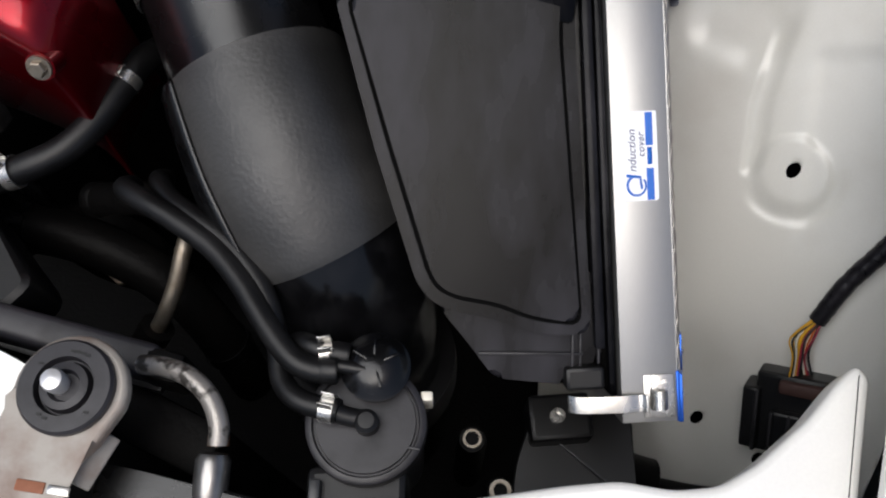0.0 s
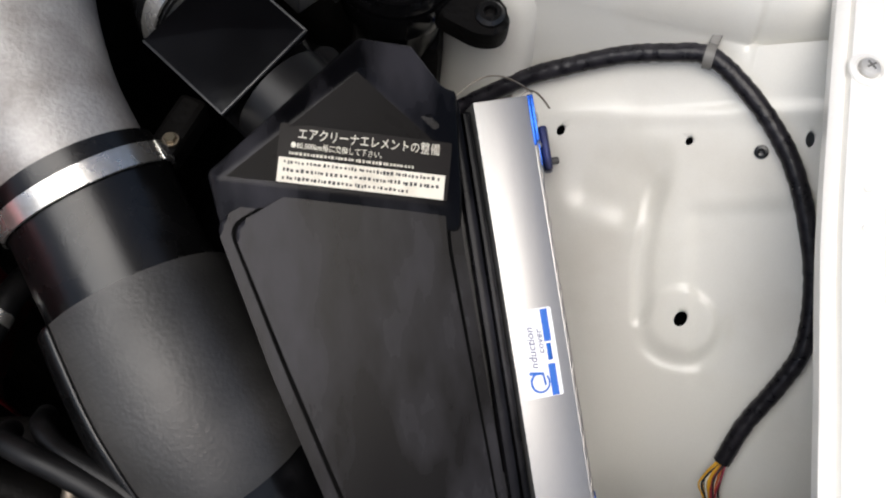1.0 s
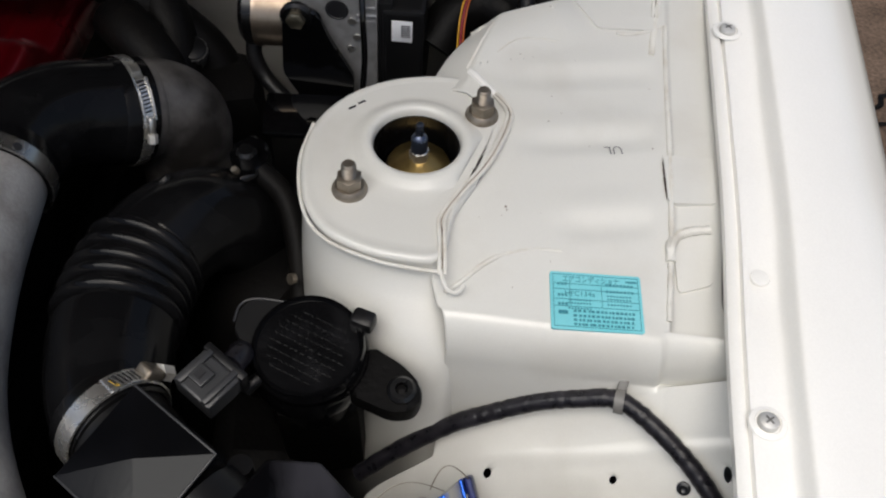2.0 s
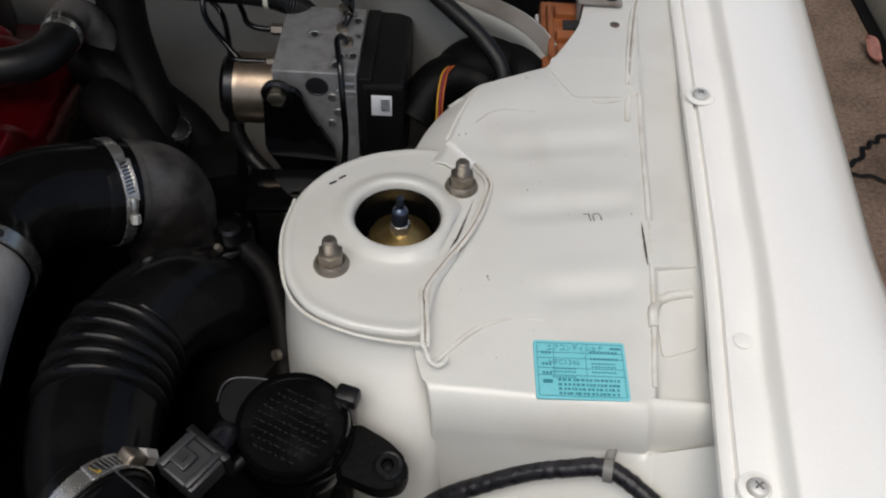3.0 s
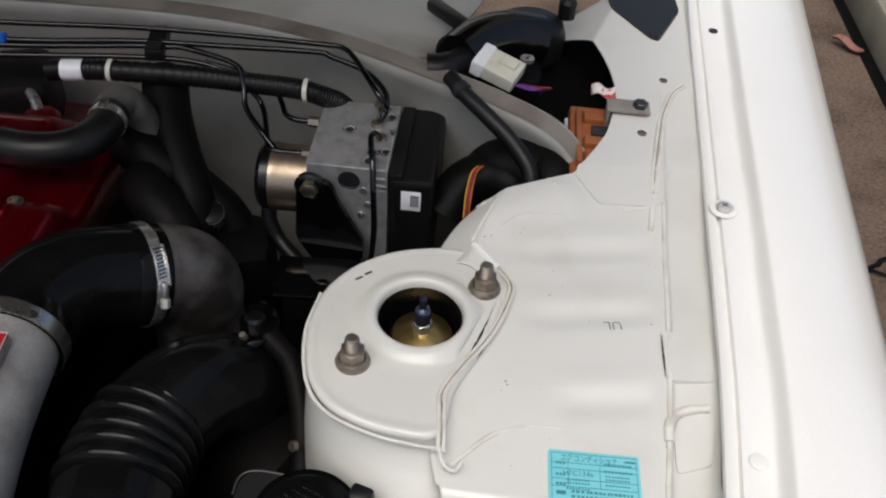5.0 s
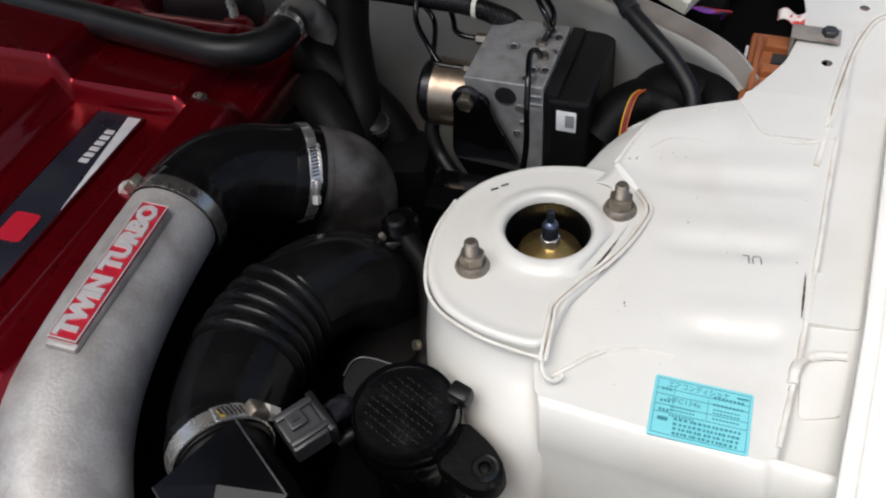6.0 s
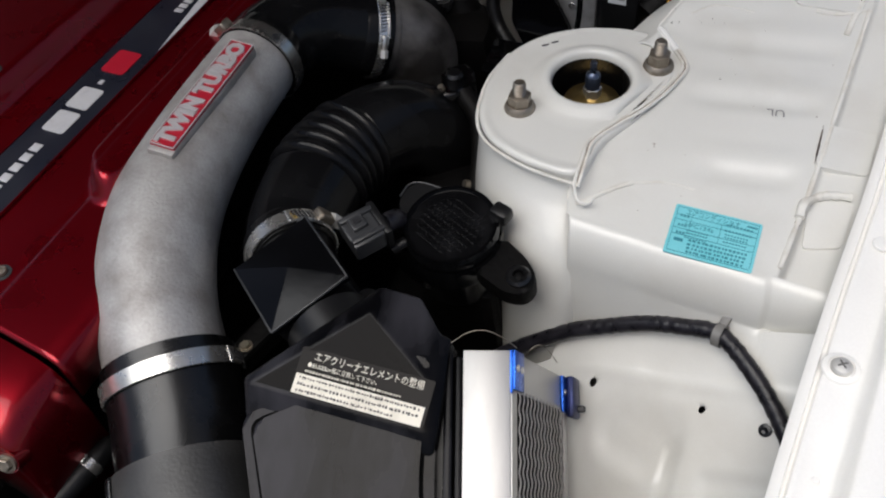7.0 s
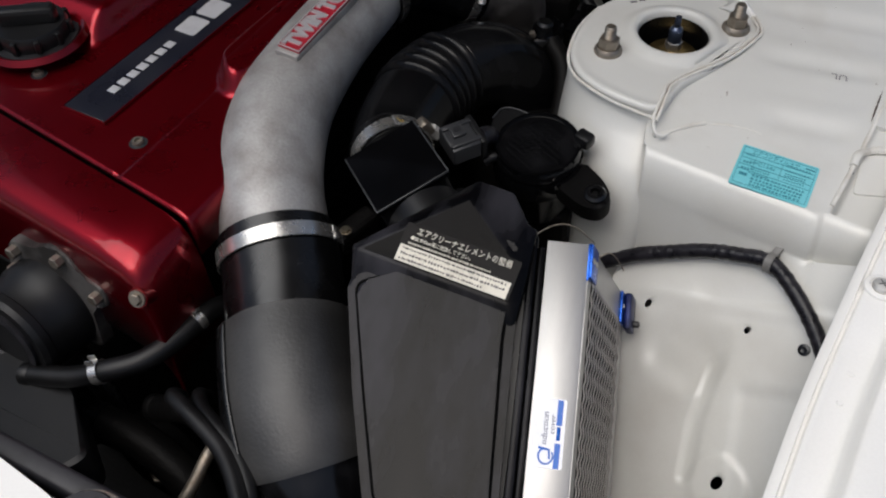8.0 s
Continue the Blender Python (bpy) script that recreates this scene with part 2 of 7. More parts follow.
def tube(bm, pts, r, seg=16, caps=True, flat=1.0, ripple=None):
    """A round tube along pts; r: a radius, or a list of one for each point."""
    pts = [Vector(p[:3]) for p in pts]
    n = len(pts)
    rad = r if isinstance(r, (list, tuple)) else [r] * n
    side = None
    rings = []
    for i in range(n):
        way = (pts[min(i + 1, n - 1)] - pts[max(i - 1, 0)]).normalized()
        if side is None:
            side = way.orthogonal().normalized() if abs(way.z) > 0.9 else way.cross(Vector((0, 0, 1))).normalized()
        side = (side - way * side.dot(way)).normalized()
        up = way.cross(side)
        ring = []
        for k in range(seg):
            a = 2 * math.pi * k / seg
            rr = rad[i] * (1 + ripple(i, a) if ripple else 1)
            ring.append(bm.verts.new(pts[i] + side * math.cos(a) * rr + up * math.sin(a) * rr * flat))
        rings.append(ring)
    for a, b in zip(rings, rings[1:]):
        for k in range(seg):
            bm.faces.new((a[k], a[(k + 1) % seg], b[(k + 1) % seg], b[k]))
    if caps:
        bm.faces.new(rings[0][::-1])
        bm.faces.new(rings[-1])
    return rings


def pipe(points, r, seg=16, n=8, **kw):
    bm = bmesh.new()
    g = glide(points, n)
    rad = [float(q[3]) for q in g] if len(points[0]) > 3 else r
    tube(bm, g, rad, seg, **kw)
    return bm


def box(size, at=(0, 0, 0), m=None, bevel=0.0, bm=None, seg=2):
    """A bevelled block of that size about a centre, laid by the matrix m."""
    own = bmesh.new()
    bmesh.ops.create_cube(own, size=1.0)
    bmesh.ops.scale(own, vec=size, verts=own.verts)
    if bevel:
        bmesh.ops.bevel(own, geom=own.edges[:], offset=bevel, segments=seg, affect="EDGES", profile=0.5)
    bmesh.ops.translate(own, vec=at, verts=own.verts)
    if m is not None:
        own.transform(m)
    return merge(bm, own)


def merge(bm, own):
    if bm is None:
        return own
    me = bpy.data.meshes.new("scratch")
    own.to_mesh(me)
    own.free()
    bm.from_mesh(me)
    bpy.data.meshes.remove(me)
    return bm


def lathe(profile, m=None, seg=24, bm=None, close=False, sides=None):
    """A turned body from (radius, height) pairs about local z."""
    own = bmesh.new()
    rings = []
    for r, z in profile:
        if r < 1e-6:
            rings.append([own.verts.new((0, 0, z))])
        else:
            rings.append([own.verts.new((r * math.cos(2 * math.pi * k / seg), r * math.sin(2 * math.pi * k / seg), z)) for k in range(seg)])
    for a, b in zip(rings, rings[1:]):
        for k in range(seg):
            q = [a[k % len(a)], a[(k + 1) % len(a)], b[(k + 1) % len(b)], b[k % len(b)]]
            q = list(dict.fromkeys(q))
            if len(q) > 2:
                own.faces.new(q)
    if m is not None:
        own.transform(m)
    return merge(bm, own)


def prism(outline, z0, z1, m=None, bevel=0.0, bm=None, seg=2, only_top=True):
    """An upright block over an outline, its upper edges rounded."""
    own = bmesh.new()
    lower = [own.verts.new((x, y, z0)) for x, y in outline]
    upper = [own.verts.new((x, y, z1)) for x, y in outline]
    n = len(outline)
    for k in range(n):
        own.faces.new((lower[k], lower[(k + 1) % n], upper[(k + 1) % n], upper[k]))
    top = own.faces.new(upper)
    own.faces.new(lower[::-1])
    if bevel:
        edges = list(top.edges) if only_top else own.edges[:]
        bmesh.ops.bevel(own, geom=edges, offset=bevel, segments=seg, affect="EDGES", profile=0.5)
    if m is not None:
        own.transform(m)
    return merge(bm, own)


def rounded(poly, r, n=4):
    """An outline with its corners rounded."""
    out = []
    for a, b, c in zip([poly[-1], *poly[:-1]], poly, [*poly[1:], poly[0]]):
        a, b, c = (np.array(q, float) for q in (a, b, c))
        ra = min(r, 0.45 * np.linalg.norm(a - b), 0.45 * np.linalg.norm(c - b))
        p, q = b + (a - b) / np.linalg.norm(a - b) * ra, b + (c - b) / np.linalg.norm(c - b) * ra
        for k in range(n + 1):
            t = k / n
            out.append(tuple((1 - t) ** 2 * p + 2 * t * (1 - t) * b + t * t * q))
    return out


def curve_of(pairs, soft=0.008):
    """A piecewise linear function through (input, output) pairs, with softened corners."""
    xs, ys = zip(*pairs)
    grid = np.linspace(-1.0, 2.0, 6001)
    vals = np.mean([np.interp(grid + d, xs, ys) for d in np.linspace(-soft, soft, 7)], axis=0).tolist()

    def f(v):
        k = (v + 1.0) * 2000.0
        i = max(0, min(5999, int(k)))
        return vals[i] + (vals[i + 1] - vals[i]) * (k - i)
    return f


def axes(origin, x, y=None, z=None):
    """A matrix from an origin and two directions (x with y, or x with z)."""
    x = Vector(x).normalized()
    if y is not None:
        zz = x.cross(Vector(y)).normalized()
    else:
        zz = (Vector(z) - x * Vector(z).dot(x)).normalized()
    yy = zz.cross(x)
    m = Matrix((x, yy, zz)).transposed().to_4x4()
    m.translation = origin
    return m


def along(origin, z):
    """A matrix whose local z points along a way."""
    z = Vector(z).normalized()
    m = z.to_track_quat("Z", "Y").to_matrix().to_4x4()
    m.translation = origin
    return m


def lettering(body, size, m, width=None, depth=0.0002, bm=None, shear=0.0, bold=0.0):
    """Words in the built-in font as a thin raised mesh, its middle at the origin of m, squeezed to a width where one is given."""
    cu = bpy.data.curves.new("words", "FONT")
    cu.body, cu.size, cu.extrude, cu.align_x, cu.align_y, cu.shear = body, size, depth / 2, "CENTER", "CENTER", shear
    cu.resolution_u = 2
    cu.offset = bold
    ob = new("words", cu)
    me = bpy.data.meshes.new_from_object(ob.evaluated_get(bpy.context.evaluated_depsgraph_get()))
    bpy.data.objects.remove(ob)
    bpy.data.curves.remove(cu)
    own = bmesh.new()
    own.from_mesh(me)
    bpy.data.meshes.remove(me)
    if width and own.verts:
        xs = [v.co.x for v in own.verts]
        bmesh.ops.scale(own, vec=(width / max(max(xs) - min(xs), 1e-6), 1, 1), verts=own.verts)
    own.transform(m)
    return merge(bm, own)


def bars(rows, m, depth=0.0002, bm=None):
    """Flat bars (x, y, width, height) in the plane of m, for writing too small to read."""
    for x, y, w, h in rows:
        bm = box((w, h, depth), (x, y, 0), m, bm=bm)
    return bm


def hexhead(r, h, m, bm=None, dome=0.0006):
    own = lathe([(0, 0), (r, 0), (r, h - dome), (r * 0.86, h), (0, h)], seg=6)
    own.transform(m)
    return merge(bm, own)


def surface(fn, us, vs):
    """A sheet of fn(u, v) places."""
    bm = bmesh.new()
    rows = [[bm.verts.new(fn(u, v)) for u in us] for v in vs]
    for a, b in zip(rows, rows[1:]):
        for k in range(len(us) - 1):
            bm.faces.new((a[k], a[k + 1], b[k + 1], b[k]))
    return bm


def ease(t):
    t = max(0.0, min(1.0, t))
    return t * t * (3 - 2 * t)


def thick(ob, t, offset=-1.0):
    mod = ob.modifiers.new("sheet", "SOLIDIFY")
    mod.thickness, mod.offset = t, offset
    return ob


# ---------------------------------------------------------------- setting: ground
def build_ground():
    n = 40
    ob = part("ground", surface(lambda u, v: (u, v, 0.004 * noise.noise((u * 0.8, v * 0.8, 0.0))), [-60, -20, -8, *np.linspace(-4, 6, n), 12, 30, 60], [-60, -20, -8, *np.linspace(-4, 6, n), 12, 30, 60]), CONCRETE)
    tagged(ob, label="damp brown concrete ground beside the parked car", category="ground", kind="structure")
    kerb = part("pavement", box((3.0, 14.0, 0.13), (1.5, 0, 0), pose(1.563, 1.2, 0.065, 0, 0, -16.9), bevel=0.014), KERB)
    tagged(kerb, label="pale mossy concrete kerb slab along the brown concrete", category="kerb", kind="structure")
    part("joint", box((0.035, 14.0, 0.006), (-0.012, 0, -0.062), pose(1.563, 1.2, 0.065, 0, 0, -16.9)), GREASY, kerb, "dark dirt-filled joint at the foot of the kerb")
    rng = random.Random(21)
    for a in (0.0, 1.0):
        line = [(1.22 + 0.34 * t, 1.322 + (0.075 if a else -0.085) * ease((t - 0.3) / 0.5) + 0.010 * rng.uniform(-1, 1), 0.004) for t in np.linspace(0, 1, 24)]
        part("crack", pipe(line, 0.006, seg=6, n=2, flat=0.35), GREASY, ob, "dark crack in the concrete")
    for x, y, turn, col in ((1.80, 2.20, 30, LEAF), (1.66, 1.70, -14, LEAF)):
        lf = part("dry_leaf", surface(lambda u, v: pose(x, y, 0.012, 0, 0, turn) @ Vector((0.018 * u * math.sqrt(max(0.0, 1 - v * v)), 0.052 * v, 0.012 * u * u + 0.008 * math.sin(3 * v))), np.linspace(-1, 1, 7), np.linspace(-1, 1, 13)), col)
        tagged(lf, label="curled reddish brown dry leaf on the concrete", category="leaf", group="dry leaves beside the kerb")
        thick(lf, 0.0012)


build_ground()

# ---------------------------------------------------------------- setting: body sheet metal
RAIL = [(-0.18, -0.75), (0.015, -0.3), (0.175, -0.06), (0.1965, 0.03), (0.2165, 0.113), (0.2555, 0.241), (0.305, 0.375), (0.346, 0.476), (0.392, 0.605), (0.473, 0.836), (0.56, 1.08), (0.66, 1.36), (0.8, 1.75)]


rail_x = curve_of([(p[1], p[0]) for p in RAIL], 0.03)


def rail_z(y):
    return 0.854 + 0.095 * (y - 0.333) - 0.05 * max(0.0, 0.15 - y)


SEAM = curve_of([(0.40, 0.148), (0.468, 0.148), (0.506, 0.16), (0.542, 0.195), (0.588, 0.224), (0.618, 0.208), (0.630, 0.186), (0.641, 0.179), (0.655, 0.191), (0.668, 0.203), (0.678, 0.221), (0.684, 0.243), (0.688, 0.272), (0.692, 0.308),
                 (0.70, 0.314), (0.72, 0.335), (0.739, 0.353), (0.78, 0.376), (0.80, 0.383), (0.825, 0.387), (0.85, 0.3885), (0.87, 0.388), (0.89, 0.385), (0.91, 0.379), (0.93, 0.370), (0.95, 0.358), (0.965, 0.346)], 0.004)
PLATE = curve_of([(0.36, 0.842), (0.40, 0.844), (0.45, 0.8505), (0.5, 0.859), (0.55, 0.864), (0.6, 0.867), (0.64, 0.873), (0.69, 0.883), (0.75, 0.888), (0.85, 0.893), (0.97, 0.9)])


def panel_z(x, y):
    return 0.293 + 0.74 * x + 0.81 * y


def fold_y(x):
    return 0.432 - 0.34 * (x - 0.145) + 0.003 * ease((x - 0.273) / 0.006)


def bump_line(x, y, a, b, w):
    """How near a place is to the line from a to b: 1 on it, 0 at the distance w."""
    ax, ay = a
    bx, by = b
    t = max(0, min(1, ((x - ax) * (bx - ax) + (y - ay) * (by - ay)) / ((bx - ax) ** 2 + (by - ay) ** 2)))
    d = math.hypot(x - ax - t * (bx - ax), y - ay - t * (by - ay))
    return max(0.0, 1 - d / w)


def plate_relief(x, y):
    z = PLATE(y)
    # edge where the plate steps down to the gutter beside the rail
    edge = rail_x(y) - 0.036
    z -= (0.004 + 0.007 * ease((0.48 - y) / 0.05)) * ease((x - edge) / 0.005) * ease((0.80 - y) / 0.05)
    # long pressed ribs
    for yy, amp in ((0.566, 0.0021), (0.494, 0.0023), (0.628, 0.0016)):
        c = yy - 0.11 * (x - 0.26)
        along_x = ease((x - 0.222) / 0.035) * ease((edge - 0.004 - x) / 0.02)
        z -= amp * along_x * ease(1 - abs(y - c + 0.007) / 0.015)
        z += 0.5 * amp * along_x * ease(1 - abs(y - c - 0.010) / 0.018)
    # flank that falls away behind the strut tower
    z -= 0.6 * max(0.0, 0.214 + 0.72 * (y - 0.637) - x) * ease((y - 0.612) / 0.02)
    # hump at the back of the wheel house
    z += 0.004 * ease(bump_line(x, y, (0.225, 0.66), (0.29, 0.675), 0.03))
    return z


def panel_relief(x, y):
    z = panel_z(x, y)
    # dish, narrowing channel and round boss pressed into the panel
    z -= 0.0075 * ease(bump_line(x, y, (0.192, 0.357), (0.212, 0.343), 0.026) * 1.3)
    way = max(bump_line(x, y, (0.226, 0.338), (0.2165, 0.305), 0.0075), bump_line(x, y, (0.2165, 0.305), (0.2150, 0.272), 0.0075))
    z -= 0.0034 * ease(way * 1.4)
    dx, dy = x - 0.2375, y - 0.261
    d = math.sqrt(dx * dx + dy * dy + (0.74 * dx + 0.81 * dy) ** 2)
    z += 0.0028 * ease((0.0265 - d) / 0.006)
    z -= 0.0022 * ease(1 - abs(d - 0.030) / 0.007) * ease((0.004 - dy) / 0.02)
    z -= 0.003 * ease(bump_line(x, y, (0.215, 0.378), (0.262, 0.372), 0.02))
    z -= 0.0034 * ease((0.326 - 0.3 * (x - 0.235) - y) / 0.008) * ease((x - 0.238) / 0.012) * ease((y - 0.20) / 0.05)
    crease = 0.399 - 0.385 * (x - 0.160)
    z += 0.0022 * ease(1 - abs(y - crease) / 0.0075) * ease((x - 0.150) / 0.02)
    z -= 0.012 * ease(bump_line(x, y, (0.19, 0.16), (0.215, 0.06), 0.03))
    # turns up into the rail on its outer side
    z += 0.02 * ease((x - (rail_x(y) + 0.058)) / 0.03) ** 2
    return z


def apron_place(u, v):
    """v from 0 (front) over 1 (foot of the face), 2 (fold) to 3 (rear)."""
    x = 0.2
    for _ in range(4):
        yf = fold_y(x)
        zt = PLATE(yf + 0.018)
        if v >= 2:
            y = yf + 0.018 + (v - 2) * (0.955 - yf)
            left = SEAM(y) - (0.004 if y < 0.64 else 0.0)
            more = 0.004 + 0.014 * ease((2.06 - v) / 0.06)
        elif v >= 1:
            y, left = yf, 0.146
            more = 0.018
        else:
            more = 0.018 + 0.07 * ease((1 - v) / 0.08)
            y = -0.04 + v * (yf - 0.018 + 0.04)
            left = 0.146 - 0.06 * ease((1 - v) / 0.06)
        x = left + u * (rail_x(y) + more - left)
    yf = fold_y(x)
    zt = PLATE(yf + 0.018)
    zb = panel_z(x, yf - 0.004)
    if v >= 2:
        return x, y, plate_relief(x, y)
    if v >= 1:
        t = v - 1
        if t > 0.6:
            a = (t - 0.6) / 0.4 * math.pi / 2
            return x, yf + 0.018 - 0.018 * math.cos(a), zt - 0.036 + 0.036 * math.sin(a)
        return x, yf - 0.004 * (1 - t / 0.6), zb + (zt - 0.036 - zb) * (t / 0.6)
    return x, y, panel_relief(x, y)


def pierce(bm, places):
    """Round holes through a fine sheet, seen from above."""
    for x, y, r, sx in places:
        gone = [v for v in bm.verts if math.hypot((v.co.x - x) / sx, v.co.y - y) < r + 0.0009]
        bmesh.ops.delete(bm, geom=gone, context="VERTS")
        edge = [e for e in bm.edges if len(e.link_faces) == 1 and math.hypot(e.verts[0].co.x - x, e.verts[0].co.y - y) < r + 0.006]
        vs = {v for e in edge for v in e.verts}
        at = np.array([v.co for v in vs])
        fit = np.linalg.lstsq(np.c_[at[:, :2], np.ones(len(at))], at[:, 2], rcond=None)[0]
        rings = []
        for drop in (0.0, 0.002):
            ring = []
            for k in range(22):
                px, py = x + r * sx * math.cos(2 * math.pi * k / 22), y + r * math.sin(2 * math.pi * k / 22)
                ring.append(bm.verts.new((px, py, fit[0] * px + fit[1] * py + fit[2] - drop)))
            rings.append(ring)
        loop = [bm.edges.new((rings[0][k], rings[0][(k + 1) % 22])) for k in range(22)]
        for k in range(22):
            bm.faces.new((rings[0][k], rings[0][(k + 1) % 22], rings[1][(k + 1) % 22], rings[1][k]))
        bmesh.ops.bridge_loops(bm, edges=edge + loop)


HOLES = [(0.1695, 0.3875, 0.0027, 1), (0.243, 0.354, 0.0023, 1), (0.237, 0.262, 0.0042, 1), (0.3055, 0.331, 0.004, 0.6), (0.2, 0.129, 0.0042, 1), (0.238, 0.097, 0.0038, 1)]


def build_apron():
    us = np.linspace(0, 1, 130)
    vs = [*np.linspace(0, 0.985, 210), *np.linspace(1.0, 1.6, 10), *np.linspace(1.62, 1.98, 18), *np.linspace(2.0, 2.35, 62), *np.linspace(2.353, 2.50, 70), *np.linspace(2.505, 3.0, 84)]
    bm = surface(apron_place, us, vs)
    pierce(bm, HOLES)
    pierce(bm, [(0.384, 0.735, 0.0042, 1), (0.432, 0.806, 0.004, 1)])
    ob = part("wall_inner_wing", bm, WHITE, angle=60)
    tagged(ob, label="cream white inner wing and wheel house sheet metal", category="inner wing", kind="structure")
    thick(ob, 0.0016)
    return ob


APRON = build_apron()

TOWER = rounded([(0.1535, 0.468), (0.109, 0.486), (0.083, 0.508), (0.0735, 0.535), (0.0775, 0.577), (0.092, 0.611), (0.118, 0.634), (0.152, 0.645), (0.186, 0.643), (0.209, 0.636), (0.2265, 0.588), (0.197, 0.540), (0.164, 0.504)], 0.02, 5)
HOLE_AT = (0.158, 0.574)


def build_tower():
    cx, cy = HOLE_AT
    seg = 144
    ang = [2 * math.pi * k / seg for k in range(seg)]

    def reach(a):
        d = (math.cos(a), math.sin(a))
        best = 0.05
        for (x1, y1), (x2, y2) in zip(TOWER, [*TOWER[1:], TOWER[0]]):
            ex, ey = x2 - x1, y2 - y1
            den = d[0] * ey - d[1] * ex
            if abs(den) > 1e-12:
                t = ((x1 - cx) * ey - (y1 - cy) * ex) / den
                s = ((x1 - cx) * d[1] - (y1 - cy) * d[0]) / den
                if t > 0 and -1e-6 <= s <= 1 + 1e-6:
                    best = t
        return best

    far = np.array([reach(a) for a in ang])
    far = np.array([np.mean([far[(k + j) % seg] for j in (-1, 0, 1)]) for k in range(seg)])
    bm = bmesh.new()
    rings = []

    def ring(radii, zs):
        rings.append([bm.verts.new((cx + r * math.cos(a), cy + r * math.sin(a), z)) for r, a, z in zip(radii, ang, zs)])

    flat = 0.8665
    one = np.ones(seg)
    for r, z in ((0.0300, 0.852), (0.0300, 0.866), (0.0306, 0.8695), (0.0322, 0.8715), (0.035, 0.872), (0.039, 0.8706), (0.043, 0.868), (0.0465, flat)):
        ring(np.minimum(r * one, far - 0.012), z * one)
    for f in (0.3, 0.6, 0.85):
        ring(0.0455 + (np.maximum(far - 0.0455, 0.004)) * f - 0.004, flat * one)
    # rolled rim: a slight bead along the free edge, then the side
    right = np.array([1.0 if (math.cos(a) > 0.35 and -0.95 < math.sin(a) < 0.72) else 0.0 for a in ang])
    right = np.array([np.mean([right[(k + j) % seg] for j in range(-4, 5)]) for k in range(seg)])
    ring(far - 0.0065, flat * one)
    ring(far - 0.004, (flat + 0.001 * (1 - right)))
    ring(far - 0.0015, (flat + 0.0002) * one)
    ring(far, (flat - 0.002) * one)
    ring(far + 0.0006 - 0.001 * (1 - right), flat - 0.004 * one)
    ring(far + 0.0002 - 0.001 * (1 - right), flat - 0.007 * one)
    ring(far + 0.001, flat - 0.014 * one)
    front = np.array([max(0.0, -math.sin(a)) for a in ang])
    near = np.array([math.exp(-(((a - radians(265) + math.pi) % (2 * math.pi) - math.pi) / 0.55) ** 2) for a in ang])
    for dz, out, step in ((0.026, 0.002, 0.012), (0.036, 0.004, 0.026), (0.046, 0.006, 0.034), (0.06, 0.009, 0.038), (0.12, 0.015, 0.042), (0.2, 0.02, 0.044), (0.42, 0.024, 0.046)):
        ring((far + out * (0.25 + 0.6 * front) + step * near) * (1 - right) + (far - 0.02) * right, flat - dz * one)
    for a, b in zip(rings, rings[1:]):
        for k in range(seg):
            bm.faces.new((a[k], a[(k + 1) % seg], b[(k + 1) % seg], b[k]))
    ob = part("wall_strut_tower", bm, WHITE, angle=70)
    tagged(ob, label="cream white suspension strut tower with a round top opening", category="strut tower", kind="structure")
    thick(ob, 0.0016)
    return ob


STRUT = build_tower()


def bead(points, r, name="sealer_bead", parent=None, mat=None, flat=0.5, seg=8, wob=0.18, taper=False):
    rng = random.Random(len(points) * 7 + int(points[0][0] * 1e4))
    g = glide(points, 6)
    bm = bmesh.new()
    n = len(g) - 1
    tube(bm, g, [r * (1 + wob * rng.uniform(-1, 1)) * (0.15 + math.sin(math.pi * k / n) if taper else 1) for k in range(n + 1)], seg, flat=flat)
    return part(name, bm, mat or SEALER, parent)


def twin_bead(points, r=0.0013, gap=0.0017, parent=None):
    """Two ridges of sealer side by side, with a fine dirty line between them."""
    g = [Vector(q) for q in points]
    for sgn in (-1, 1):
        side = []
        for k, q in enumerate(g):
            way = g[min(k + 1, len(g) - 1)] - g[max(k - 1, 0)]
            off = Vector((way.y, -way.x, 0)).normalized() * gap * sgn
            side.append(tuple(q + off))
        bead(side, r, parent=parent, flat=0.9, wob=0.12)
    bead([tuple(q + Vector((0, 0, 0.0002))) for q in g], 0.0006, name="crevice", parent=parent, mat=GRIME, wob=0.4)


def onplate(pts, lift=0.0008):
    return [(x, y, plate_relief(x, y) + lift) for x, y in pts]


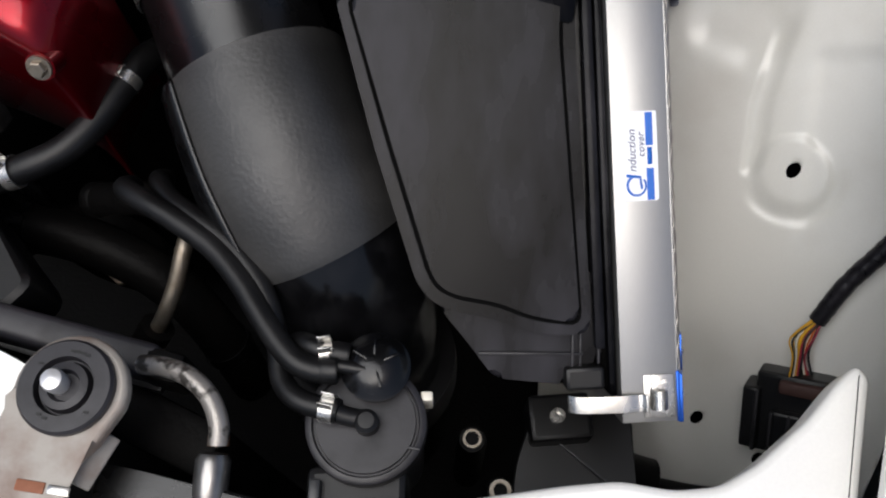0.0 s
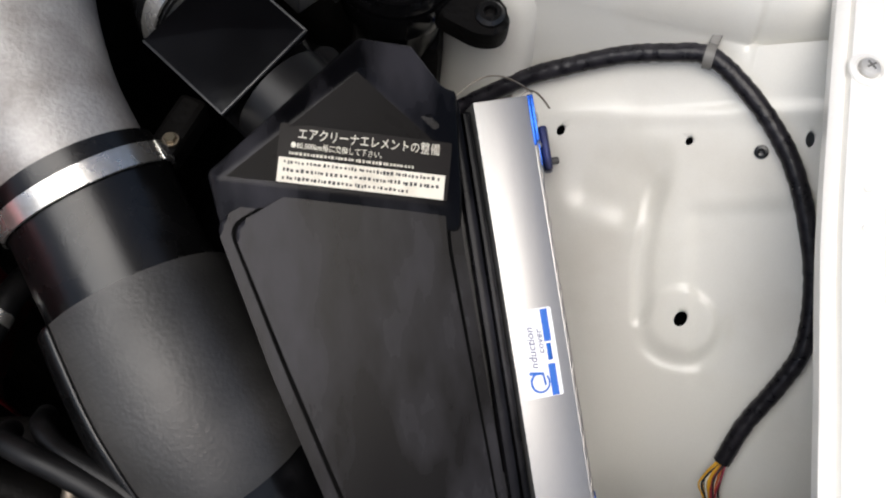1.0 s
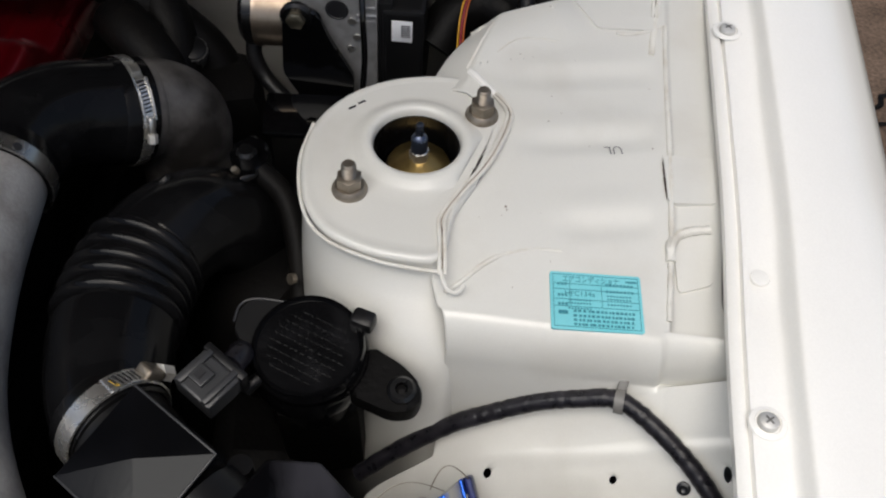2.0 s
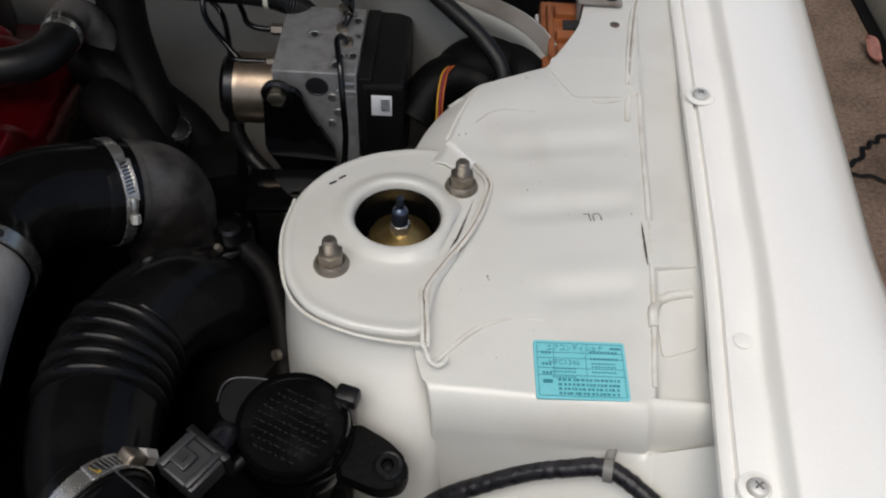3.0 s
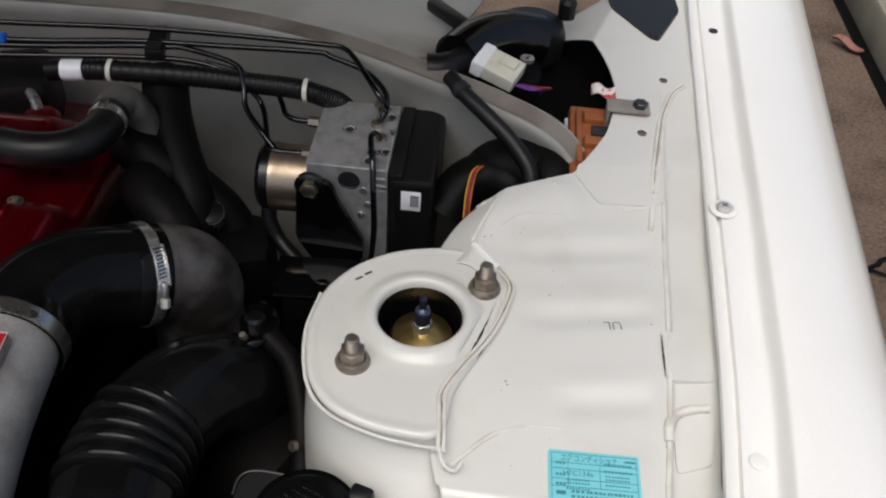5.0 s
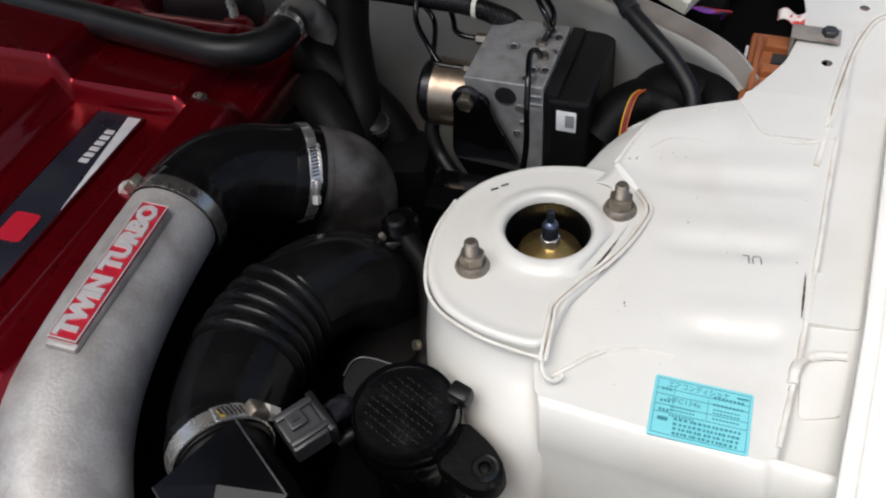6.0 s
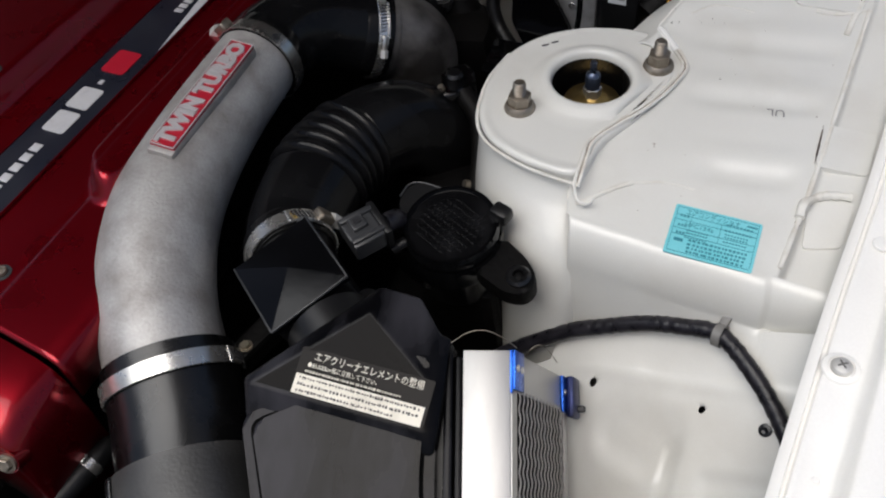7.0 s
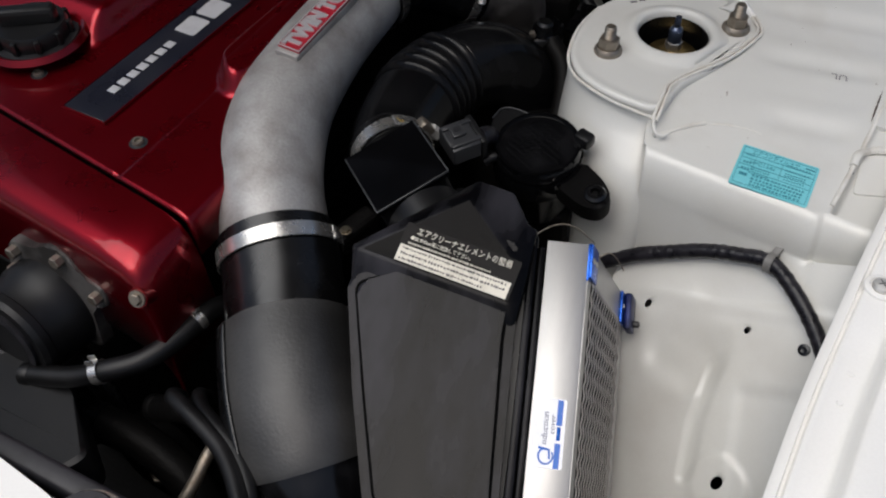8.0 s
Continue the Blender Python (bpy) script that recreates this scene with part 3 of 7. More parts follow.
def build_beads():
    top = 0.8672
    twin_bead([(0.1495, 0.464, 0.8625), (0.1525, 0.476, 0.8665), (0.156, 0.492, 0.868), (0.160, 0.506, 0.868), (0.177, 0.5245, 0.868), (0.190, 0.536, 0.868), (0.203, 0.549, 0.868), (0.216, 0.566, 0.868), (0.2275, 0.585, 0.868), (0.2295, 0.593, 0.8685), (0.228, 0.601, 0.869), (0.2205, 0.6185, 0.870)], parent=STRUT)
    bead([(0.2240, 0.610, 0.8695), (0.2195, 0.620, 0.8705), (0.2145, 0.631, 0.8715), (0.2120, 0.6365, 0.8712)], 0.0032, parent=STRUT, flat=0.8, mat=WHITE_CLEAN, wob=0.08)
    bead(onplate([(0.211, 0.641), (0.222, 0.654), (0.233, 0.667), (0.241, 0.677)], 0.0002), 0.0012, parent=APRON)
    bead(onplate([(0.236, 0.648), (0.252, 0.656), (0.268, 0.656), (0.286, 0.652)], 0.0002), 0.0008, parent=APRON, wob=0.3)
    bead([(0.1490, 0.467, 0.8640), (0.1492, 0.460, 0.8615), (0.1512, 0.4545, 0.8590), (0.1560, 0.4525, 0.8575), (0.1600, 0.4545, 0.8580), (0.1615, 0.4570, 0.8585)], 0.0014, parent=STRUT, flat=0.9)
    bead(onplate([(0.1505, 0.4575), (0.160, 0.462), (0.178, 0.472), (0.190, 0.4765)], 0.0008), 0.0017, parent=APRON, flat=0.8)
    bead(onplate([(0.188, 0.4762), (0.201, 0.478), (0.216, 0.4775), (0.232, 0.473)], 0.0002), 0.0011, parent=APRON)
    bead([(0.1515, 0.4665, 0.8615), (0.135, 0.4715, 0.8625), (0.109, 0.4845, 0.8625), (0.083, 0.507, 0.8625), (0.0735, 0.535, 0.8625), (0.0775, 0.577, 0.8625), (0.092, 0.6115, 0.8625)], 0.0013, parent=STRUT, flat=1.0, wob=0.05)
    edge = [(rail_x(y) - 0.036, y) for y in np.linspace(0.412, 0.655, 18)]
    bead(onplate(edge, 0.0004), 0.0018, parent=APRON, flat=0.8)
    twin_bead(onplate([(0.368, 0.664), (0.379, 0.690), (0.390, 0.713), (0.402, 0.738), (0.415, 0.762), (0.433, 0.786), (0.448, 0.795)], 0.001), 0.0015, 0.002, parent=APRON)
    bead(onplate([(0.374, 0.675), (0.368, 0.662), (0.360, 0.645), (0.353, 0.629)], 0.0006), 0.0024, parent=APRON)
    bead(onplate([(0.370, 0.655), (0.358, 0.652), (0.345, 0.651), (0.333, 0.654)], 0.0006), 0.0016, parent=APRON)
    bead(onplate([(0.300, 0.452), (0.304, 0.463), (0.3125, 0.4715), (0.322, 0.474), (0.337, 0.473)], 0.0016), 0.0034, parent=APRON, flat=0.8)
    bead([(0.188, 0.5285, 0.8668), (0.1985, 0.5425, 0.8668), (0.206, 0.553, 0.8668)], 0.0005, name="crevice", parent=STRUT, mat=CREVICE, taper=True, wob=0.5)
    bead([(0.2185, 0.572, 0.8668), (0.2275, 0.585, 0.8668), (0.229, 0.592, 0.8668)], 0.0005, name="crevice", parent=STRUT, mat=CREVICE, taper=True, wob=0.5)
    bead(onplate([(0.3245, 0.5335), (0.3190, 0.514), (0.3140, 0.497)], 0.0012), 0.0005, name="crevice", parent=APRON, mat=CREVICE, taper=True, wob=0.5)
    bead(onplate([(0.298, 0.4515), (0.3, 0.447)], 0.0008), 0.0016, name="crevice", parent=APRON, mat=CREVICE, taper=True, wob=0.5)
    # spot-welded patches in the gutter and at the back
    for poly in ([(0.3255, 0.5335), (0.362, 0.5285), (0.350, 0.491), (0.3145, 0.4955)], [(0.309, 0.690), (0.316, 0.704), (0.385, 0.690), (0.366, 0.651), (0.32, 0.660)], [(0.3075, 0.4625), (0.338, 0.466), (0.3275, 0.437), (0.302, 0.4355)]):
        bm = bmesh.new()
        vs = [bm.verts.new((x, y, plate_relief(x, y) + 0.0016)) for x, y in rounded(poly, 0.004, 3)]
        f = bm.faces.new(vs)
        ex = bmesh.ops.extrude_face_region(bm, geom=[f])
        bmesh.ops.translate(bm, vec=(0, 0, -0.004), verts=[g for g in ex["geom"] if isinstance(g, bmesh.types.BMVert)])
        part("patch_plate", bm, WHITE, APRON)


build_beads()


def build_rail():
    prof = [(0.11, -0.30), (0.10, -0.06), (0.065, -0.018), (0.010, -0.011), (-0.0005, -0.010), (-0.001, -0.002), (0.0015, 0.0002), (0.005, 0.0006), (0.006, -0.0038), (0.0078, -0.0038), (0.0088, 0.0008), (0.0105, 0.0012), (0.012, 0.0012), (0.014, 0.0012), (0.017, 0.0013), (0.02, 0.0013), (0.024, 0.0013), (0.027, 0.0011), (0.0295, 0.0012), (0.0315, 0.0022),
            (0.0335, 0.0050), (0.0350, 0.0082), (0.0362, 0.0108), (0.0372, 0.0121), (0.0384, 0.0127), (0.0405, 0.0129), (0.05, 0.0124), (0.06, 0.0100), (0.08, 0.005), (0.10, -0.004), (0.12, -0.018), (0.138, -0.04), (0.15, -0.068), (0.158, -0.11), (0.165, -0.2), (0.17, -0.4), (0.165, -0.62)]
    ys = np.linspace(-0.75, 1.72, 330)

    def place(u, y):
        d, dz = prof[u]
        d += 0.5 * max(0.0, d - 0.06) * ease((0.55 - y) / 0.3)
        tx, ty = rail_x(y + 0.02) - rail_x(y - 0.02), 0.04
        ln = math.hypot(tx, ty)
        nx, ny = ty / ln, -tx / ln
        z = rail_z(y) + dz
        for a, b in ((0.385, 0.455), (0.50, 0.60), (0.665, 0.79), (0.12, 0.30)):
            z -= 0.0018 * ease((y - a) / 0.02) * ease((b - y) / 0.02) * ease((d - 0.0105) / 0.005) * ease((0.036 - d) / 0.006)
        return rail_x(y) + nx * d, y + ny * d, z

    ob = part("wall_outer_wing", surface(place, range(len(prof)), ys), WHITE_CLEAN, angle=50)
    tagged(ob, label="glossy white outer wing panel with its bolting flange", category="wing panel", kind="structure")
    thick(ob, 0.0012)
    return ob


WING = build_rail()


def rail_place(y, d, dz=0.0):
    tx, ty = rail_x(y + 0.02) - rail_x(y - 0.02), 0.04
    ln = math.hypot(tx, ty)
    return Vector((rail_x(y) + ty / ln * d, y - tx / ln * d, rail_z(y) + dz))


def wing_screw(at):
    ob = thing("wing_screw", "zinc plated cross-head screw with washer in the white wing flange", "screw", "screws along the wing flange")
    m = Matrix.Translation(at)
    part("washer", lathe([(0, 0), (0.0106, 0), (0.0113, 0.0006), (0.0107, 0.0016), (0.0078, 0.0024), (0.0072, 0.001), (0, 0.001)], m, 32), WHITE_CLEAN, ob, "painted dished washer")
    head = lathe([(0, 0.001), (0.0062, 0.001), (0.0064, 0.0028), (0.0054, 0.0044), (0.003, 0.0052), (0, 0.0053)], m, 20)
    part("head", head, SCREWMETAL, ob)
    cross = box((0.0062, 0.0011, 0.0006), (0, 0, 0.0052), m @ pose(0, 0, 0, 0, 0, 20))
    box((0.0011, 0.0062, 0.0006), (0, 0, 0.0052), m @ pose(0, 0, 0, 0, 0, 20), bm=cross)
    part("cross_slot", cross, CLIPGREY, ob)
    return ob


for p in (Vector((0.3072, 0.3300, rail_z(0.338))), Vector((0.4130, 0.6315, rail_z(0.642)))):
    wing_screw(p + Vector((0, 0, 0.0004)))
plug = lathe([(0, 0), (0.0062, 0), (0.0058, 0.0012), (0.0045, 0.0016), (0, 0.0016)], Matrix.Translation(rail_place(0.428, 0.019, 0.0006)))
part("plug", plug, WHITE_CLEAN, WING)
part("bolt_hole", lathe([(0, 0), (0.0045, 0), (0.0045, 0.0006), (0, 0.0006)], Matrix.Translation(rail_place(0.868, 0.02, 0.0012))), INK, WING)
for yy in (0.268, 0.246):
    part("weld_nub", lathe([(0, 0), (0.0022, 0), (0.0018, 0.0008), (0, 0.001)], Matrix.Translation(rail_place(yy, 0.021, 0.0))), WHITE_CLEAN, WING)


def build_front_support():
    line = rounded([(0.031, 0.041), (0.067, 0.0465), (0.093, 0.049), (0.118, 0.045), (0.139, 0.047), (0.157, 0.057), (0.184, 0.079), (0.2015, 0.098), (0.211, 0.1055), (0.2165, 0.099), (0.2065, 0.06), (0.150, -0.16), (-0.05, -0.16), (-0.06, 0.028)], 0.006, 4)
    bm = bmesh.new()
    top = [bm.verts.new((x, y, 0.786 + 0.05 * max(0, 0.03 - y))) for x, y in line]
    f = bm.faces.new(top)
    ex = bmesh.ops.extrude_face_region(bm, geom=[f])
    bmesh.ops.translate(bm, vec=(0, 0, -0.022), verts=[g for g in ex["geom"] if isinstance(g, bmesh.types.BMVert)])
    bmesh.ops.bevel(bm, geom=list(f.edges), offset=0.004, segments=3, affect="EDGES", profile=0.5)
    ob = part("trim_front_support", bm, WHITE_CLEAN, angle=40)
    tagged(ob, label="white radiator support panel with a curved flange edge", category="support panel", kind="structure")
    part("bolt_hole", lathe([(0, 0), (0.0075, 0), (0.0075, 0.0005), (0, 0.0005)], Matrix.Translation((0.181, 0.044, 0.7863))), INK, ob)
    # cross member left of the mounting bracket
    bm = prism(rounded([(-0.75, 0.32), (-0.75, 0.22), (-0.21, 0.068), (-0.176, 0.060), (-0.176, 0.092), (-0.20, 0.104)], 0.006, 3), 0.755, 0.795, bevel=0.005)
    prism(rounded([(-0.75, 0.15), (-0.75, 0.02), (-0.06, -0.16), (-0.06, 0.02), (-0.16, 0.036)], 0.006, 3), 0.74, 0.788, bevel=0.005, bm=bm)
    cm = part("trim_cross_member", bm, WHITE_CLEAN, angle=40)
    tagged(cm, label="white upper cross member behind the front grille", category="cross member", kind="structure")
    bm = prism(rounded([(-0.75, 0.22), (-0.75, 0.15), (-0.16, 0.036), (-0.06, 0.02), (-0.05, 0.035), (-0.135, 0.052), (-0.19, 0.062)], 0.004, 2), 0.70, 0.776, bevel=0.003)
    rs = part("trim_rubber_seal", bm, RUBBER)
    tagged(rs, label="black rubber seal strip along the cross member", category="seal", kind="structure")


build_front_support()


def build_bulkhead():
    line = [(-1.15, 1.28), (-0.8, 1.16), (-0.5, 1.075), (-0.25, 1.02), (-0.05, 0.968), (0.049, 0.932), (0.10, 0.905), (0.151, 0.872), (0.211, 0.82), (0.262, 0.772), (0.304, 0.7365), (0.335, 0.7105)]
    g = glide([(x, y, 0.905 - 0.02 * max(0, x) - 0.03 * max(0, x - 0.2) - 1.1 * max(0, x - 0.295)) for x, y in line], 5)

    def nrm(i):
        a, b = g[max(i - 1, 0)], g[min(i + 1, len(g) - 1)]
        t = (b - a)[:2] / np.linalg.norm((b - a)[:2])
        return np.array([-t[1], t[0]])

    # profile: (towards the rear, height)
    prof = [(0.05, -0.6), (0.035, -0.25), (0.02, -0.10), (0.012, -0.04), (0.004, -0.012), (0.0, -0.003), (0.001, 0.0), (0.018, 0.001), (0.0195, 0.003), (0.022, 0.001)]
    bm = surface(lambda u, i: (*(g[i][:2] + nrm(i) * prof[u][0]), g[i][2] + prof[u][1]), range(len(prof)), range(len(g)))
    ob = part("wall_bulkhead", bm, BULKHEAD, angle=50)
    tagged(ob, label="dusty white bulkhead behind the engine", category="bulkhead", kind="structure")
    thick(ob, 0.002, 1.0)
    lp = [(0.0005, 0.0012), (0.0185, 0.0022), (0.0195, 0.0042), (0.019, 0.005), (0.0, 0.0034)]
    bm = surface(lambda u, i: (*(g[i][:2] + nrm(i) * lp[u][0]), g[i][2] + lp[u][1]), range(len(lp)), range(len(g)))
    part("ledge", bm, LEDGE, ob, "grimy flange along the top of the bulkhead")
    cp = [(0.021, 0.0), (0.05, -0.015), (0.10, -0.02), (0.16, -0.01), (0.24, 0.03), (0.3, 0.09), (0.34, 0.16)]
    end = len(g) - 17
    bm = surface(lambda u, i: (*(g[i][:2] + nrm(i) * cp[u][0] * (1 if i < end - 8 else 1)), g[i][2] + cp[u][1]), range(len(cp)), range(end))
    co = part("wall_cowl", bm, BULKHEAD, angle=50)
    tagged(co, label="pale painted scuttle panel behind the bulkhead flange", category="scuttle panel", kind="structure")
    thick(co, 0.002)


build_bulkhead()


def build_closing():
    """Plain sheets that close the bay below, at its far side and in front, and the raised bonnet above."""
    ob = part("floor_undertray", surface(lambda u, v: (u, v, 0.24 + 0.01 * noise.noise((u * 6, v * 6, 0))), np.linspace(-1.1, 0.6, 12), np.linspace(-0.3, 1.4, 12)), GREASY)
    tagged(ob, label="greasy black undertray deep below the engine", category="undertray", kind="structure")
    ob = part("wall_far_wing", box((0.03, 1.6, 0.65), (0, 0, 0), pose(-1.02, 0.75, 0.56, 0, 0, -17), bevel=0.005), WHITE)
    tagged(ob, label="white inner wing on the other side of the bay", category="inner wing", kind="structure")
    ob = part("wall_grille", box((1.4, 0.03, 0.5), (0, 0, 0), pose(-0.4, -0.06, 0.5, 0, 0, -17), bevel=0.005), GREASY)
    tagged(ob, label="dark back of the front grille", category="grille", kind="structure")
    m = axes(Vector((-0.1, 1.2, 0.97)), (0.953, -0.303, 0), y=(-0.303 * 0.616, -0.953 * 0.616, 0.788)) @ Matrix.Translation((-0.18, 0.66, 0))
    bm = box((1.5, 1.26, 0.012), (0, 0.0, 0.0), m, bevel=0.005)
    hood = part("bonnet", bm, WHITE_CLEAN)
    tagged(hood, label="raised white bonnet propped open above the bay", category="bonnet", kind="structure")
    under = 1 if (m.to_3x3() @ Vector((0, 0, 1))).z < 0 else -1
    # unseen black pad, added to cut bounce and reflections from the bonnet
    part("felt_pad", box((1.36, 1.16, 0.02), (0, 0, under * 0.017), m, bevel=0.008), RUBBER, hood, "added black pad, out of view, that darkens the light from the bonnet")


build_closing()


# ---------------------------------------------------------------- strut top
def strut_nut(x, y):
    ob = thing("strut_nut", "yellow zinc flange nut on a threaded stud of the strut top", "nut", "nuts on the strut top")
    m = Matrix.Translation((x, y, 0.8667))
    part("washer", lathe([(0, 0), (0.0118, 0), (0.012, 0.001), (0.0112, 0.0035), (0.0095, 0.0055), (0, 0.0055)], m, 28), NUTMETAL, ob)
    part("nut", hexhead(0.0088, 0.0085, m @ pose(0, 0, 0.005, 0, 0, 17)), NUTMETAL, ob)
    prof = [(0, 0.008)]
    for k in range(9):
        prof += [(0.005, 0.012 + k * 0.00125), (0.0044, 0.0126 + k * 0.00125)]
    prof += [(0.0046, 0.0236), (0.0036, 0.0248), (0, 0.0248)]
    part("stud", lathe(prof, m, 18), NUTMETAL, ob)
    return ob


strut_nut(0.1055, 0.541)
strut_nut(0.2095, 0.593)


def build_damper():
    ob = thing("damper_top", "gold plated damper top with a blue-grey rod inside the strut opening", "damper")
    m = Matrix.Translation((*HOLE_AT, 0.0))
    m2 = Matrix.Translation((HOLE_AT[0] + 0.0015, HOLE_AT[1] - 0.001, 0.846))
    part("liner", lathe([(0.0297, 0.79), (0.0297, 0.8655), (0.0290, 0.8655), (0.0290, 0.79)], m, 40), RUBBER, ob, "black rubber lining of the opening")
    part("cup", lathe([(0.034, 0.70), (0.034, 0.80), (0.033, 0.828), (0, 0.828)], m, 32), GREASY, ob, "black rubber mount")
    part("dish", lathe([(0.0235, -0.03), (0.0232, 0.0), (0.0215, 0.0035), (0.014, 0.0055), (0.0075, 0.0085), (0, 0.0085)], m2, 32), GOLD, ob, "gold plated dished washer")
    part("nut", hexhead(0.0072, 0.008, m2 @ pose(0, 0, 0.0085)), STEEL, ob)
    part("rod", lathe([(0, 0.012), (0.0058, 0.012), (0.0058, 0.027), (0.0048, 0.029), (0.0028, 0.0305), (0.0026, 0.040), (0, 0.041)], m2, 18), material("blued_steel", (0.1, 0.12, 0.17), 0.3, 0.9, scale=90), ob, "blue-grey threaded damper rod")


build_damper()


def build_marks():
    m = Matrix.Translation((0.293, 0.546, plate_relief(0.293, 0.546) + 0.0005)) @ pose(0, 0, 0, 0, 0, 172)
    part("pencil_mark", lettering("UL", 0.011, m, depth=0.0001), material("pencil_grey", (0.2, 0.2, 0.2), 0.6), APRON)
    rng = random.Random(11)
    bm = bmesh.new()
    for _ in range(30):
        x, y = rng.uniform(0.16, 0.37), rng.uniform(0.45, 0.68)
        if x < SEAM(y) + 0.004 or x > rail_x(y) - 0.04:
            continue
        r = rng.uniform(0.0003, 0.0008)
        lathe([(0, 0), (r, 0), (r, 0.0002), (0, 0.0002)], Matrix.Translation((x, y, plate_relief(x, y) + 0.0003)) @ Matrix.Diagonal((1, rng.uniform(0.4, 1.4), 1, 1)), 8, bm)
    part("paint_chip", bm, RUSTY, APRON, "small chips in the cream paint")
    bm = box((0.006, 0.0018, 0.0002), (0, 0, 0), pose(0.121, 0.6185, 0.8668, 0, 0, 22))
    box((0.006, 0.0018, 0.0002), (0.0085, 0.001, 0), pose(0.121, 0.6185, 0.8668, 0, 0, 22), bm=bm)
    part("stamp_mark", bm, GREYPLASTIC, STRUT)


build_marks()


def build_ac_label():
    # A flat label stuck to the plate, with a table of rules and words.
    a, b, c, d = ((0.2195, 0.4605), (0.2765, 0.4455), (0.2645, 0.406), (0.2095, 0.4215))
    at = lambda q: Vector((q[0], q[1], plate_relief(*q) + 0.0006))
    pa, pb, pc, pd = at(a), at(b), at(c), at(d)
    mid = (pa + pb + pc + pd) / 4
    m = axes(mid, pb - pa, y=pa - pd)
    w, h = 0.0585, 0.0405
    ob = thing("air_conditioner_label", "turquoise air conditioner label with dark print on the inner wing", "label")
    part("backing", prism(rounded([(-w / 2, -h / 2), (w / 2, -h / 2), (w / 2, h / 2), (-w / 2, h / 2)], 0.002, 3), -0.0012, 0.0006, m), TEAL, ob)
    k = m @ pose(0, 0, 0.0008)
    iw, ih = w - 0.004, h - 0.004
    t = 0.00035
    rows = [(0, ih / 2, iw, t), (0, -ih / 2, iw, t), (-iw / 2, 0, t, ih), (iw / 2, 0, t, ih), (0, ih / 2 - 0.0065, iw, t), (0, ih / 2 - 0.0105, iw, t), (0, 0.0008, iw, t), (0, -0.0042, iw, t), (-iw / 2 + 0.0105, 0.006, t, 0.0195), (0.0035, 0.0035, t, 0.0145)]
    for row in rows:
        part("rule_line", bars([row], k), TEALINK, ob)
    part("lettering", lettering("エアコンディショナ", 0.0052, k @ pose(-0.003, ih / 2 - 0.0034, 0), 0.036, bm=lettering("HFC134a", 0.0048, k @ pose(-0.0105, 0.0048, 0), 0.019)), TEALINK, ob)
    rng = random.Random(5)
    small = []
    for y in (0.0125, 0.0045, -0.0017):
        small += [(-iw / 2 + 0.0035 + 0.0022 * q, y - 0.001, 0.0015, 0.0018) for q in range(3)]
    for y in (0.0078, 0.0125):
        small += [(0.007 + 0.0023 * q, y, 0.0016, 0.0014) for q in range(8)]
    for y in (0.0045, 0.0022, -0.0015):
        small += [(0.0075 + 0.002 * q, y, 0.0013, 0.0010) for q in range(8)] + [(-0.0175 + 0.0019 * q, y - 0.004, 0.0012, 0.0010) for q in range(8)]
    for y in (-0.0072, -0.0105, -0.0135, -0.0165):
        x = -0.014
        while x < iw / 2 - 0.004:
            q = rng.uniform(0.0012, 0.0022)
            small.append((x, y, q, 0.0016))
            x += q + rng.uniform(0.0006, 0.0012)
    small += [(-0.0215, -0.0085, 0.006, 0.0024), (0.023, 0.0155, 0.007, 0.0012)]
    part("fine_print", bars(small, k), TEALINK, ob)


build_ac_label()

# ---------------------------------------------------------------- air cleaner box and induction cover (a common slanting frame)
A0 = Vector((0.1145, 0.3245, 0.862))
AM = axes(A0, (0.2405, 0.0165, 0), y=(-0.0165, 0.2405, 0.112))
AI = AM.inverted()


def loc(x, y, z):
    return AI @ Vector((x, y, z))


